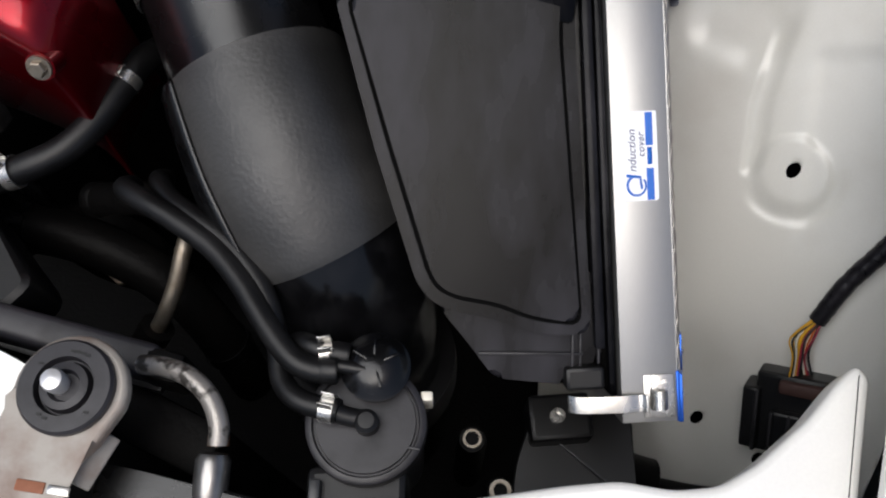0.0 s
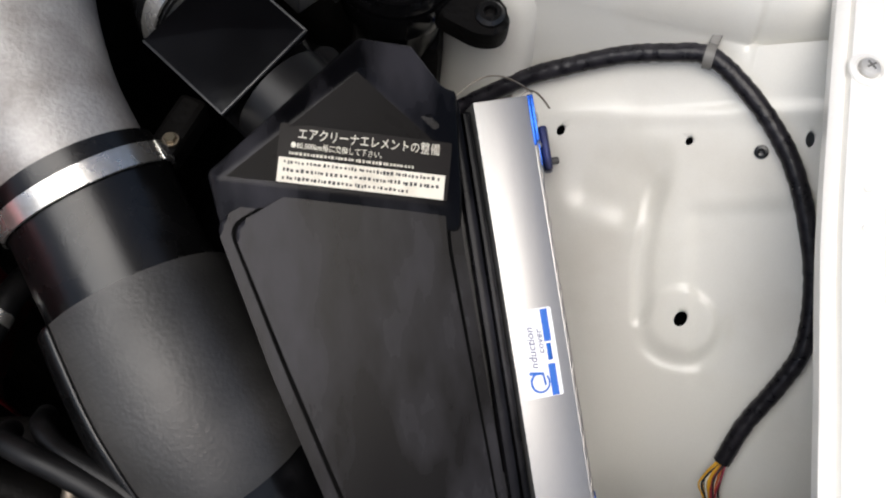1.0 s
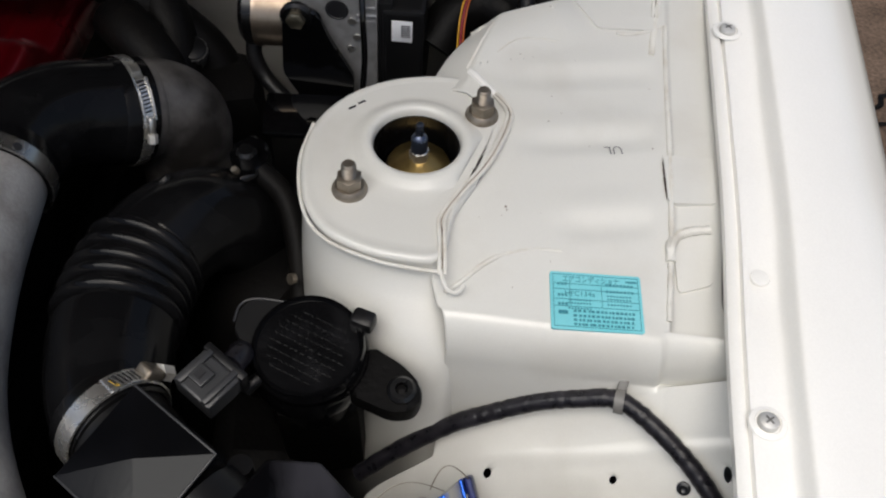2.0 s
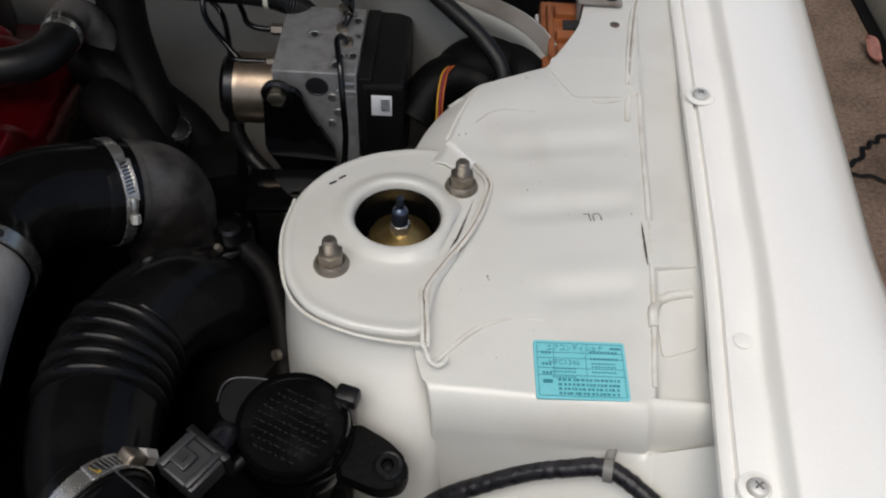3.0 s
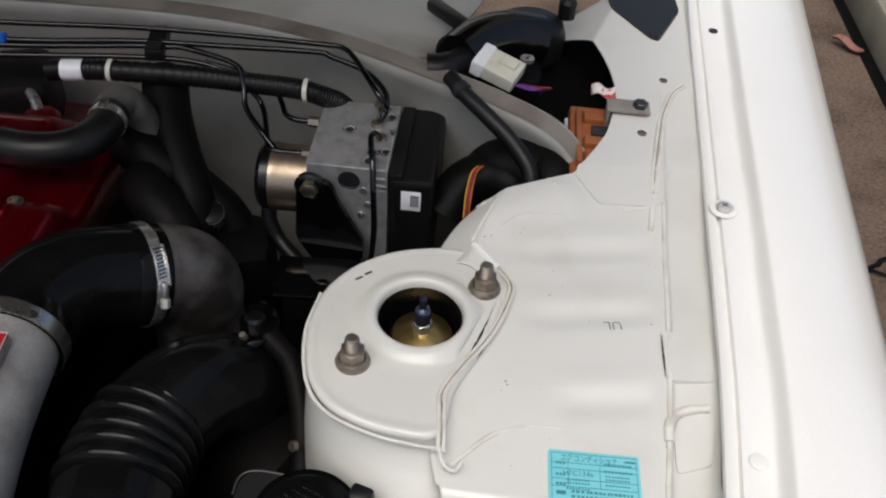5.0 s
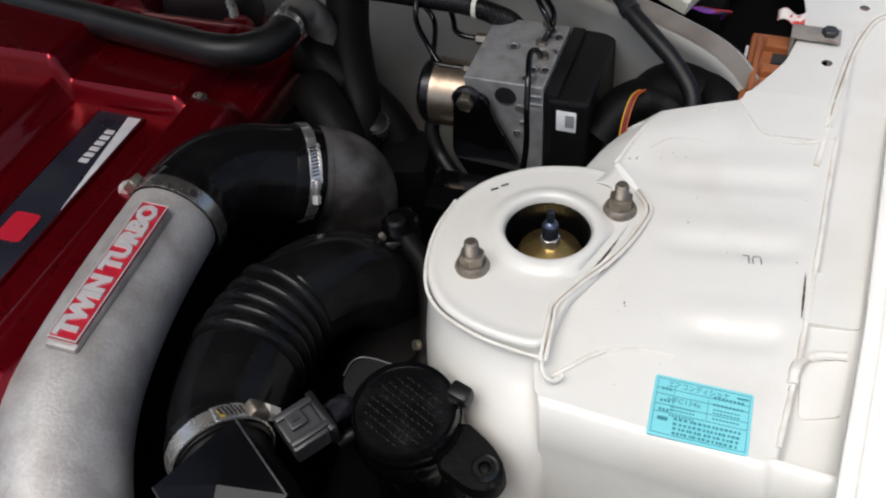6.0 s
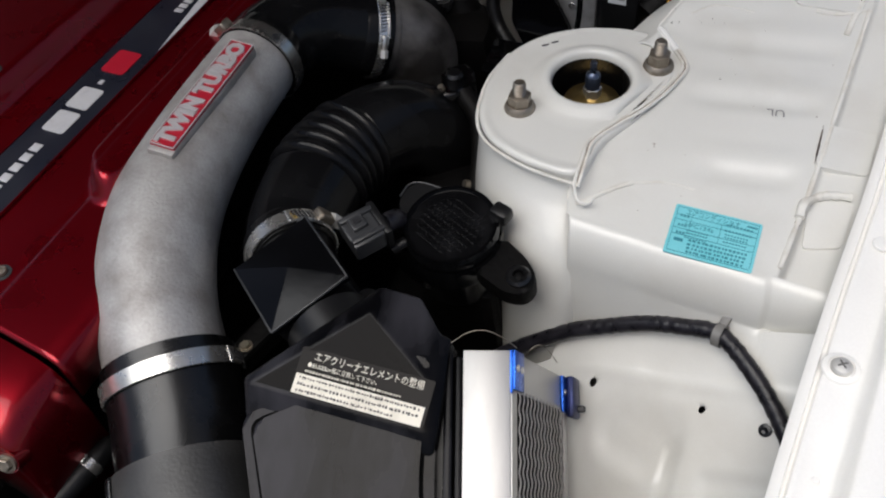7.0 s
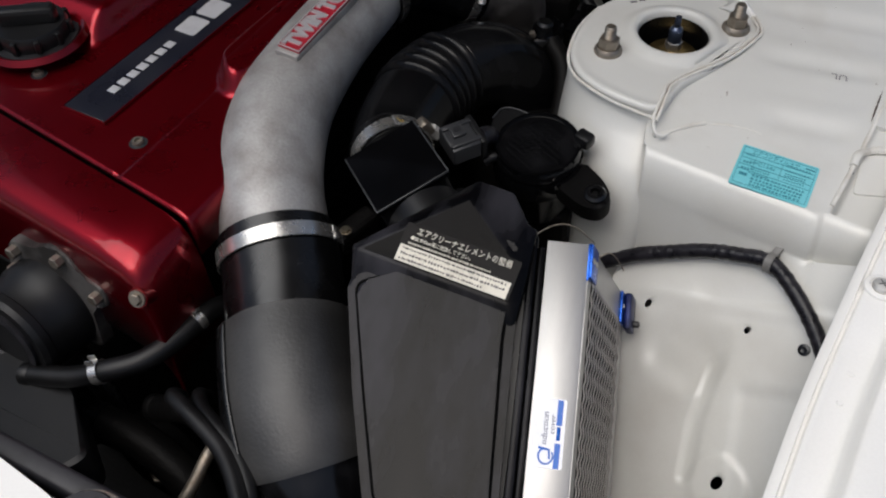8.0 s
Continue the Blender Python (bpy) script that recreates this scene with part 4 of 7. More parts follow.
def build_airbox():
    ob = thing("air_cleaner_box", "black moulded plastic air cleaner box with a slanting lid", "air cleaner")
    # lid plane lies a little below the cover's top; outline in the slanting frame
    pts = [(-0.046, 0.276), (-0.0255, 0.207), (-0.004, 0.146), (0.003, 0.137), (0.014, 0.132), (0.036, 0.1285), (0.050, 0.1235), (0.060, 0.1215), (0.0855, 0.1215), (0.0745, 0.255), (0.0715, 0.3255)]
    lid_w = loc(0.017, 0.25, 0.8325).z
    flat = []
    for x, y in pts:
        q = loc(x, y, 0.833 + 0.466 * (y - 0.25))
        flat.append((q.x, q.y))
    rim = rounded(flat, 0.008, 4)
    part("rim", prism(rim, lid_w - 0.020, lid_w, AM, bevel=0.0024, seg=3), LIDPLASTIC, ob, "raised rim round the lid")
    cx = sum(p[0] for p in flat) / len(flat)
    cy = sum(p[1] for p in flat) / len(flat)
    inner, inner2 = [], []
    n = len(flat)
    for i in range(n):
        a, b, c = (np.array(flat[(i + j) % n]) for j in (-1, 0, 1))
        d1, d2 = (b - a) / np.linalg.norm(b - a), (c - b) / np.linalg.norm(c - b)
        nn = np.array([-(d1 + d2)[1], (d1 + d2)[0]])
        nn /= np.linalg.norm(nn)
        if nn @ (np.array([cx, cy]) - b) < 0:
            nn = -nn
        inner.append(tuple(b + nn * 0.0064))
        inner2.append(tuple(b + nn * 0.0088))
    # black layer painted for the shade in the groove round the lid
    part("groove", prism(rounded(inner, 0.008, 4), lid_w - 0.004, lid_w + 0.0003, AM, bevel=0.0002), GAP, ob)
    part("lid", prism(rounded(inner2, 0.008, 5), lid_w - 0.004, lid_w + 0.0030, AM, bevel=0.0022, seg=4), LIDPLASTIC, ob, "dusty satin black lid panel")
    # hump at the back of the lid: top triangle with facets down to its outline
    W = lambda x, y, z: tuple(loc(x, y, z))
    foot_l, foot_r = W(-0.044, 0.276, 0.842), W(0.0735, 0.262, 0.8365)
    top_l, top_r = W(-0.043, 0.2915, 0.8595), W(0.066, 0.2735, 0.8475)
    ridge_l, ridge_r = W(-0.0475, 0.297, 0.8565), W(0.0755, 0.276, 0.846)
    apex_l, apex_r, notch, notch2 = W(0.031, 0.3575, 0.876), W(0.0575, 0.350, 0.876), W(0.0715, 0.3305, 0.8665), W(0.0785, 0.3285, 0.8645)
    tri = W(0.0285, 0.336, 0.8795)
    tri_r = W(0.0695, 0.299, 0.858)
    bm = bmesh.new()
    V = lambda q: bm.verts.new(q)
    fl, fr, tl, tr, rl, al, ar, no, n2, tp, t2, rr = (V(q) for q in (foot_l, foot_r, top_l, top_r, ridge_l, apex_l, apex_r, notch, notch2, tri, tri_r, ridge_r))
    bm.faces.new((tl, tr, t2, tp))
    bm.faces.new((fl, fr, tr, tl))
    bm.faces.new((tl, tp, al, rl))
    bm.faces.new((tp, t2, no, ar, al))
    bm.faces.new((t2, tr, rr, n2, no))
    bm.faces.new((tr, fr, rr))
    bm.faces.new((fl, tl, rl))
    low = [V((q.co.x, q.co.y, q.co.z - 0.03)) for q in (fl, fr, rr, n2, no, ar, al, rl)]
    ring = [fl, fr, rr, n2, no, ar, al, rl]
    for k in range(8):
        bm.faces.new((ring[k], ring[(k + 1) % 8], low[(k + 1) % 8], low[k]))
    bm.faces.new(low)
    bmesh.ops.recalc_face_normals(bm, faces=bm.faces)
    bmesh.ops.bevel(bm, geom=bm.edges[:], offset=0.0021, segments=3, affect="EDGES", profile=0.5)
    bm.transform(AM)
    part("hump", bm, LIDPLASTIC, ob, "raised faceted end of the lid", angle=25)
    # thin sheet that makes the hump's top facet darker than its slopes
    corners = [Vector(q) for q in (top_l, top_r, tri_r, tri)]
    heart = sum(corners, Vector()) / 4
    up = (corners[1] - corners[0]).cross(corners[3] - corners[0]).normalized()
    own = bmesh.new()
    ring = [own.verts.new(heart + (q - heart) * 0.93 + up * 0.0006) for q in corners]
    own.faces.new((ring[0], ring[1], ring[2]))
    own.faces.new((ring[0], ring[2], ring[3]))
    own.transform(AM)
    thick(part("top_panel", own, TOPBLACK, ob, "smooth darker black facet that carries the label", smooth=False), 0.0008, 0)
    # lower box
    body = [(-0.044, 0.30), (0.004, 0.141), (0.02, 0.138), (0.088, 0.127), (0.0775, 0.325), (0.0535, 0.346), (0.034, 0.352)]
    bl = [(loc(x, y, 0.833 + 0.466 * (y - 0.25)).x, loc(x, y, 0.833 + 0.466 * (y - 0.25)).y) for x, y in body]
    part("lower_body", prism(rounded(bl, 0.006, 3), lid_w - 0.15, lid_w - 0.015, AM, bevel=0.002), PLASTIC, ob)
    # stepped shelf below the front edge, with ribs
    def onto(x, y):
        q = loc(x, y, 0.8325 + 0.466 * (y - 0.25))
        return q.x, q.y

    sh = lid_w - 0.011
    part("front_shelf", prism(rounded([onto(*p) for p in ((0.008, 0.150), (0.0075, 0.1335), (0.027, 0.112), (0.037, 0.0995), (0.0755, 0.0965), (0.078, 0.105), (0.0935, 0.108), (0.0905, 0.150))], 0.005, 4), sh - 0.05, sh, AM, bevel=0.003, seg=3), LIDPLASTIC, ob, "stepped front shelf with moulded ribs")
    for a, b, wd in (((0.029, 0.1115), (0.083, 0.1115), 0.0014), ((0.0775, 0.103), (0.0775, 0.122), 0.0016), ((0.0815, 0.1045), (0.0815, 0.122), 0.0012), ((0.091, 0.107), (0.091, 0.120), 0.0014)):
        pa, pb = Vector(onto(*a)), Vector(onto(*b))
        w = pb - pa
        part("shelf_rib", box((w.length, wd, 0.003), (0, 0, 0), AM @ Matrix.Translation((*((pa + pb) / 2), sh + 0.001)) @ pose(0, 0, 0, 0, 0, math.degrees(math.atan2(w.y, w.x))), bevel=0.0004), DUSTY, ob)
    pa = onto(0.0835, 0.1005)
    part("catch", box((0.02, 0.012, 0.03), (*pa, sh - 0.008), AM, bevel=0.002), PLASTIC, ob)
    # flange pair between lid and cover
    part("flange", box((0.0055, 0.232, 0.05), (-0.0375, -0.112, -0.0285), AM, bevel=0.0015), LIDPLASTIC, ob)
    part("flange", box((0.0040, 0.250, 0.05), (-0.0314, -0.128, -0.0305), AM, bevel=0.0012), LIDPLASTIC, ob)
    # black strip painted for the shade between the two flanges
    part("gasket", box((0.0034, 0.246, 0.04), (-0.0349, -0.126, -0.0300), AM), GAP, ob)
    # warning label on the hump
    ta, tb, tc = (AM @ Vector(v) for v in (top_l, top_r, tri_r))
    m = axes((ta + tb) / 2, tb - ta, y=tc - tb)
    lm = m @ pose(0.0140, 0.0155, 0.0024)
    lab = part("warning_label", prism(rounded([(-0.042, -0.0145), (0.042, -0.0145), (0.042, 0.0145), (-0.042, 0.0145)], 0.0012, 2), -0.0006, 0.0004, lm), LABELDARK, ob, "dark maintenance label with white print")
    part("white_band", prism([(-0.041, -0.0141), (0.040, -0.0141), (0.040, -0.0020), (-0.041, -0.0020)], 0.0004, 0.0007, lm), CREAM, lab, "cream printed band")
    part("lettering", lettering("エアクリーナエレメントの整備", 0.0062, lm @ pose(0.0015, 0.0098, 0.0006), 0.069, bm=lettering("●80,000km毎に交換して下さい。", 0.0038, lm @ pose(-0.013, 0.0042, 0.0006), 0.044)), CREAM, lab)
    rng = random.Random(8)
    small = []
    for y in (-0.0042, -0.0081, -0.0119):
        x = -0.038
        while x < (0.037 if y > -0.011 else 0.022):
            w = rng.uniform(0.0007, 0.0016)
            small.append((x, y + rng.uniform(-0.0002, 0.0002), w, rng.uniform(0.0010, 0.0019)))
            x += w + rng.uniform(0.0004, 0.0012)
    part("fine_print", bars(small, lm @ pose(0, 0, 0.0008)), INK, lab)
    x, small = -0.036, []
    while x < 0.024:
        w = rng.uniform(0.0006, 0.0015)
        small.append((x, 0.0003, w, rng.uniform(0.0009, 0.0016)))
        x += w + 0.0006
    part("small_print", bars(small, lm @ pose(0, 0, 0.0006)), CREAM, lab)
    return ob


build_airbox()


def build_cover():
    ob = thing("induction_cover", "brushed aluminium induction cover with wire mesh side and blue brackets", "induction cover")
    L = 0.266
    part("top_plate", box((0.0285, L, 0.0016), (-0.01425, -L / 2, -0.0008), AM, bevel=0.0005), BRUSHED, ob, "brushed aluminium top plate")
    part("inner_plate", box((0.0016, L, 0.10), (-0.0277, -L / 2, -0.0515), AM, bevel=0.0004), BRUSHED, ob)
    part("end_plate", box((0.027, 0.0016, 0.06), (-0.0136, -0.0012, -0.0315), AM, bevel=0.0004), BRUSHED, ob)
    part("end_plate", box((0.027, 0.0016, 0.03), (-0.0136, -L + 0.0012, -0.017), AM, bevel=0.0004), BRUSHED, ob)
    # slanting side: a frame of flat strips with wire mesh in it
    side = axes(AM @ Vector((0.0002, 0, -0.001)), AM.to_3x3() @ Vector((0, -1, 0)), y=AM.to_3x3() @ Vector((0.038, 0, -0.135)))
    D = 0.140
    fr = box((L, 0.011, 0.0014), (L / 2, 0.0055, 0), side, bevel=0.0003)
    box((L, 0.011, 0.0014), (L / 2, D - 0.0055, 0), side, bevel=0.0003, bm=fr)
    box((0.024, D - 0.02, 0.0014), (0.012, D / 2, 0), side, bevel=0.0003, bm=fr)
    box((0.012, D - 0.02, 0.0014), (L - 0.006, D / 2, 0), side, bevel=0.0003, bm=fr)
    part("side_frame", fr, BRUSHED, ob)
    # black sheet that stands for the shade inside the cover
    part("dark_interior", box((L - 0.02, D - 0.01, 0.002), (L / 2, D / 2, 0.004 if side.to_3x3().col[2].dot(AM.to_3x3() @ Vector((1, 0, 0))) < 0 else -0.004), side), GAP, ob, "black sheet behind the mesh, painted for the shade inside")
    bm = bmesh.new()
    rows = 14
    out = -1 if side.to_3x3().col[2].dot(AM.to_3x3() @ Vector((1, 0, 0))) < 0 else 1
    for r in range(rows):
        y0 = 0.011 + (r + 0.5) * (D - 0.022) / rows
        pts = []
        n = 150
        for k in range(n + 1):
            x = 0.022 + (L - 0.032) * k / n
            ph = 2 * math.pi * (x + 0.0003 * math.sin(2.3 * r)) / 0.0125
            pts.append(side @ Vector((x, y0 + 0.0005 * math.sin(ph), out * (0.0010 + 0.0004 * math.sin(ph + 0.4)))))
        tube(bm, pts, 0.0006, 8, caps=False)
    part("wire_mesh", bm, STRANDM, ob, "wavy expanded steel mesh")
    # blue brackets at the four corners of the side
    def bracket(x0, y0, w, h):
        b = part("corner_bracket", box((w, h, 0.0022), (x0 + w / 2, y0 + h / 2, out * 0.0018), side, bevel=0.0005), BLUE, ob, "blue anodised corner bracket")
        for q in (0.28, 0.72):
            part("rivet", lathe([(0, 0), (0.0024, 0), (0.002, 0.0009), (0, 0.0012)], side @ Matrix.Translation((x0 + w * 0.45, y0 + h * q, out * 0.0029)) @ pose(0, 0, 0, 0 if out > 0 else 180), 14), STEEL, b)
    bracket(-0.0005, -0.0005, 0.024, 0.020)
    bracket(-0.0005, D - 0.020, 0.026, 0.022)
    foot = part("foot_clamp", box((0.030, 0.022, 0.006), (0.014, D - 0.002, out * 0.006), side, bevel=0.002), NAVYBLUE, ob, "dark blue clamp at the foot of the cover")
    part("prong", box((0.005, 0.006, 0.008), (0.022, D + 0.002, out * 0.010), side, bevel=0.0015), INK, foot)
    bracket(L - 0.024, -0.0005, 0.025, 0.0125)
    bracket(L - 0.024, D - 0.013, 0.025, 0.013)
    part("corner_edge", box((0.0018, 0.026, 0.004), (0.0006, -0.0127, -0.0012), AM, bevel=0.0004), BLUE, ob)
    part("corner_edge", box((0.0018, 0.026, 0.004), (0.0006, -L + 0.0127, -0.0012), AM, bevel=0.0004), BLUE, ob)
    # sticker
    p, q = loc(0.1045, 0.2255, 0.8165), loc(0.1075, 0.1855, 0.7975)
    sm = AM @ Matrix.Translation(((p.x + q.x) / 2 + 0.0004, (p.y + q.y) / 2, 0.0))
    st = part("sticker", prism(rounded([(-0.0106, -0.0225), (0.0106, -0.0225), (0.0106, 0.0225), (-0.0106, 0.0225)], 0.0014, 3), 0.0001, 0.0005, sm), PAPER, ob, "white sticker with blue print")
    km = sm @ pose(0, 0, 0.0006)
    part("blue_stripe", bars([(0.0066, 0.0135, 0.0037, 0.0165), (0.0066, -0.0142, 0.0037, 0.016), (0.0066, 0.0, 0.0024, 0.0085)], km), BLUEINK, st)
    tm = km @ pose(0, 0, 0, 0, 0, 90)
    words = lettering("nduction", 0.0058, tm @ pose(0.0028, 0.0022, 0), 0.021, bm=lettering("cover", 0.0052, tm @ pose(0.0055, -0.0024, 0), 0.0125, shear=0.2), shear=0.2)
    part("lettering", words, material("navy_print", (0.02, 0.03, 0.12), 0.4), st)
    ring = bmesh.new()
    tube(ring, [km @ Vector((-0.0005 + 0.0047 * math.cos(a), -0.0148 + 0.005 * math.sin(a), 0.0)) for a in np.linspace(1.9, 6.9, 22)], 0.0007, 6, flat=0.4)
    tube(ring, [km @ Vector((-0.0055, -0.0095, 0)), km @ Vector((0.0015, -0.0105, 0)), km @ Vector((0.0022, -0.0165, 0))], 0.001, 6, flat=0.3)
    part("emblem", ring, BLUEINK, st)
    # spring latch at the front end
    la = part("latch", box((0.0016, 0.021, 0.0016), (-0.0140, -L + 0.0135, 0.0008), AM, bevel=0.0004), STEEL, ob, "bright steel spring latch")
    strap = [(-0.0555, -0.255, -0.0035), (-0.050, -0.2555, 0.0), (-0.036, -0.2555, 0.0022), (-0.026, -0.2555, 0.0026), (-0.0195, -0.2555, 0.0018), (-0.016, -0.2555, 0.0042)]
    g = glide(strap, 5)
    st = part("strap", surface(lambda u, i: AM @ Vector((g[i][0], g[i][1] + u, g[i][2] + (0.0006 if abs(u) < 0.004 else 0))), (-0.0044, -0.004, 0, 0.004, 0.0044), range(len(g))), STEEL, la)
    thick(st, 0.0009, 0)
    part("plate", box((0.0155, 0.022, 0.001), (-0.0095, -L + 0.0135, 0.0006), AM, bevel=0.0004), STEEL, la)
    for yy in (-L + 0.0065, -L + 0.0205):
        part("rivet", lathe([(0, 0), (0.002, 0), (0.0018, 0.0012), (0, 0.0015)], AM @ Matrix.Translation((-0.0065, yy, 0.001)), 14), STEEL, la)
    cur = [(-0.0145, -L + 0.012, 0.0015), (-0.0125, -L + 0.012, 0.006), (-0.0085, -L + 0.012, 0.0068), (-0.0055, -L + 0.012, 0.003)]
    g2 = glide(cur, 4)
    part("hook", surface(lambda u, i: AM @ Vector((g2[i][0], g2[i][1] + u, g2[i][2])), (-0.005, 0, 0.005), range(len(g2))), STEEL, la)
    # bent wire clip at the back end
    for x0, x1, hgt, zz in ((-0.040, 0.004, 0.011, 0.0), (0.006, 0.030, 0.012, -0.06)):
        pts = [AM @ Vector((x0 + (x1 - x0) * t, 0.002 + hgt * math.sin(math.pi * t) * 0.9, zz + 0.006 * math.sin(math.pi * t) - 0.004)) for t in np.linspace(0, 1, 18)]
        wc = part("wire_clip", surface(lambda u, i: pts[i] + AM.to_3x3() @ Vector((0, 0, u)), (-0.0012, 0.0012), range(len(pts))), NUTMETAL, ob)
        thick(wc, 0.0004, 0)


build_cover()


# ---------------------------------------------------------------- charge pipes and intake
def clamp(points, r, name="hose_clamp", label="worm-drive hose clamp of bright steel band", screw_at=None, width=0.012, slots_to=None, metal=None, hole_at=None, rails=False):
    """A steel band round a pipe at the middle of two axis points, its slotted length and screw housing at an angle."""
    a, b = Vector(points[0]), Vector(points[1])
    m = along((a + b) / 2, b - a)
    ob = thing(name, label, "hose clamp", "hose clamps on the air pipes")
    h = width / 2
    part("band", lathe([(r, -h), (r + 0.0011, -h + 0.0004), (r + 0.0011, h - 0.0004), (r, h)], m, 48), metal or STEEL, ob)
    if hole_at is not None:
        to = m.inverted() @ Vector(hole_at)
        aa = math.atan2(to.y, to.x)
        at = axes(m @ Vector((math.cos(aa) * (r + 0.0009), math.sin(aa) * (r + 0.0009), -0.001)), m.to_3x3() @ Vector((0, 0, 1)), z=m.to_3x3() @ Vector((math.cos(aa), math.sin(aa), 0)))
        part("punched_hole", lathe([(0.0031, -0.0004), (0.0029, 0.0006), (0, 0.0005)], at, 20), INK, ob, "dark punched hole")
    if screw_at is not None:
        loc_at = m.inverted() @ Vector(screw_at)
        ang = math.atan2(loc_at.y, loc_at.x)
        s, c = math.sin(ang), math.cos(ang)
        at = m @ Matrix.Translation((c * (r + 0.0035), s * (r + 0.0035), 0))
        sign = 1
        if slots_to is not None:
            to = m.inverted() @ Vector(slots_to)
            sign = 1 if (math.atan2(to.y, to.x) - ang) % (2 * math.pi) < math.pi else -1
        fr = axes(at.translation, m.to_3x3() @ Vector((s * sign, -c * sign, 0)), z=m.to_3x3() @ Vector((c, s, 0)))
        part("housing", box((0.014, width * (0.6 if rails else 0.95), 0.0045 if rails else 0.007), (0, 0, 0), fr, bevel=0.002, seg=3), STEEL if rails else NUTMETAL, ob)
        part("screw", hexhead(0.0038 if rails else 0.0054, 0.007 if rails else 0.010, fr @ Matrix.Translation((0.006, 0, 0.0008)) @ pose(0, 0, 0, 0, 90, 0)), SCREWMETAL, ob)
        if slots_to is not None:
            span = min(0.046, 0.85 * r)
            strap = part("strap", surface(lambda u, v: m @ Vector(((r + 0.0014) * math.cos(ang + sign * u / r), (r + 0.0014) * math.sin(ang + sign * u / r), v)), np.linspace(-0.004, span, 20), (-h * 0.96, -h * 0.9, h * 0.9, h * 0.96)), STEEL, ob)
            thick(strap, 0.0008, 0)
            for k in range(int((span - 0.010) / 0.0027)):
                aa = ang + sign * (0.010 / r + k * 0.0027 / r)
                tm = m @ Matrix.Translation((math.cos(aa) * (r + 0.0019), math.sin(aa) * (r + 0.0019), 0))
                f2 = axes(tm.translation, m.to_3x3() @ Vector((-math.sin(aa), math.cos(aa), 0)), z=m.to_3x3() @ Vector((math.cos(aa), math.sin(aa), 0)))
                part("slot", box((0.0012, width * 0.62, 0.0006), (0, 0, 0), f2 @ pose(0, 0, 0, 0, 0, 12)), INK, ob)
            if rails:
                for side in (-1, 1):
                    rail = [m @ Vector(((r + 0.0030) * math.cos(ang + sign * u / r), (r + 0.0030) * math.sin(ang + sign * u / r), side * h * 0.98)) for u in np.linspace(0.004, span * 0.98, 9)]
                    part("side_rail", pipe([(*p, 0.0009) for p in rail], None, 8, 3), STEEL, ob)
                end = ang + sign * (span / r + 0.13)
                tip = [Vector(((r + 0.0024) * math.cos(end + sign * u / r), (r + 0.0024) * math.sin(end + sign * u / r), 0)) for u in (0, 0.006)]
                part("strap_step", box((0.009, width * 0.8, 0.0024), (0, 0, 0), axes(m @ ((tip[0] + tip[1]) / 2), m.to_3x3() @ (tip[1] - tip[0]), z=m.to_3x3() @ Vector((math.cos(end), math.sin(end), 0))), bevel=0.0006), STEEL, ob)
    return ob


def build_pipe():
    ob = thing("charge_pipe", "cast aluminium charge pipe with a raised red nameplate", "air pipe")
    axis = [(-0.1180, 0.628, 0.852, 0.0345), (-0.1235, 0.606, 0.852, 0.0348), (-0.1390, 0.54, 0.849, 0.0365), (-0.1480, 0.485, 0.846, 0.0390), (-0.1520, 0.445, 0.841, 0.0415), (-0.1482, 0.405, 0.834, 0.0422), (-0.1385, 0.365, 0.822, 0.0425), (-0.122, 0.328, 0.806, 0.0425), (-0.1155, 0.316, 0.800, 0.0425)]
    part("tube", pipe(axis, None, 40, 8), CAST, ob)
    # nameplate boss and plate
    f, r = Vector((-0.1475, 0.4645, 0.889)), Vector((-0.119, 0.5845, 0.8905))
    m = axes((f + r) / 2, r - f, z=(0.10, -0.02, 1))
    L = (r - f).length
    part("boss", box((L + 0.006, 0.0225, 0.022), (-0.002, 0, -0.0125), m, bevel=0.003), CAST, ob)
    pl = part("nameplate", prism(rounded([(-L / 2, -0.0100), (L / 2, -0.0100), (L / 2, 0.0100), (-L / 2, 0.0100)], 0.0012, 2), -0.002, 0.0005, m), REDPAINT, ob, "red nameplate with raised silver letters")
    edge = bars([(0, 0.0097, L, 0.0008), (0, -0.0097, L, 0.0008), (L / 2 - 0.0004, 0, 0.0008, 0.0195), (-L / 2 + 0.0004, 0, 0.0008, 0.0195)], m @ pose(0, 0, 0.0007), depth=0.0008)
    part("border", edge, SILVERPAINT, pl)
    part("lettering", lettering("TWIN TURBO", 0.0185, m @ pose(0, 0, 0.001), L * 0.96, depth=0.0016, bold=0.0011), SILVERPAINT, pl)
    return axis


build_pipe()
clamp([(-0.1216, 0.607, 0.852), (-0.1194, 0.615, 0.852)], 0.0372, screw_at=(-0.150, 0.606, 0.880), width=0.0125, label="worm-drive clamp of bright steel on the cast charge pipe", metal=BAND, hole_at=(-0.098, 0.606, 0.882))
clamp([(-0.121, 0.327, 0.8045), (-0.1165, 0.318, 0.8005)], 0.0475, screw_at=(-0.076, 0.338, 0.782), slots_to=(-0.12, 0.32, 0.86))


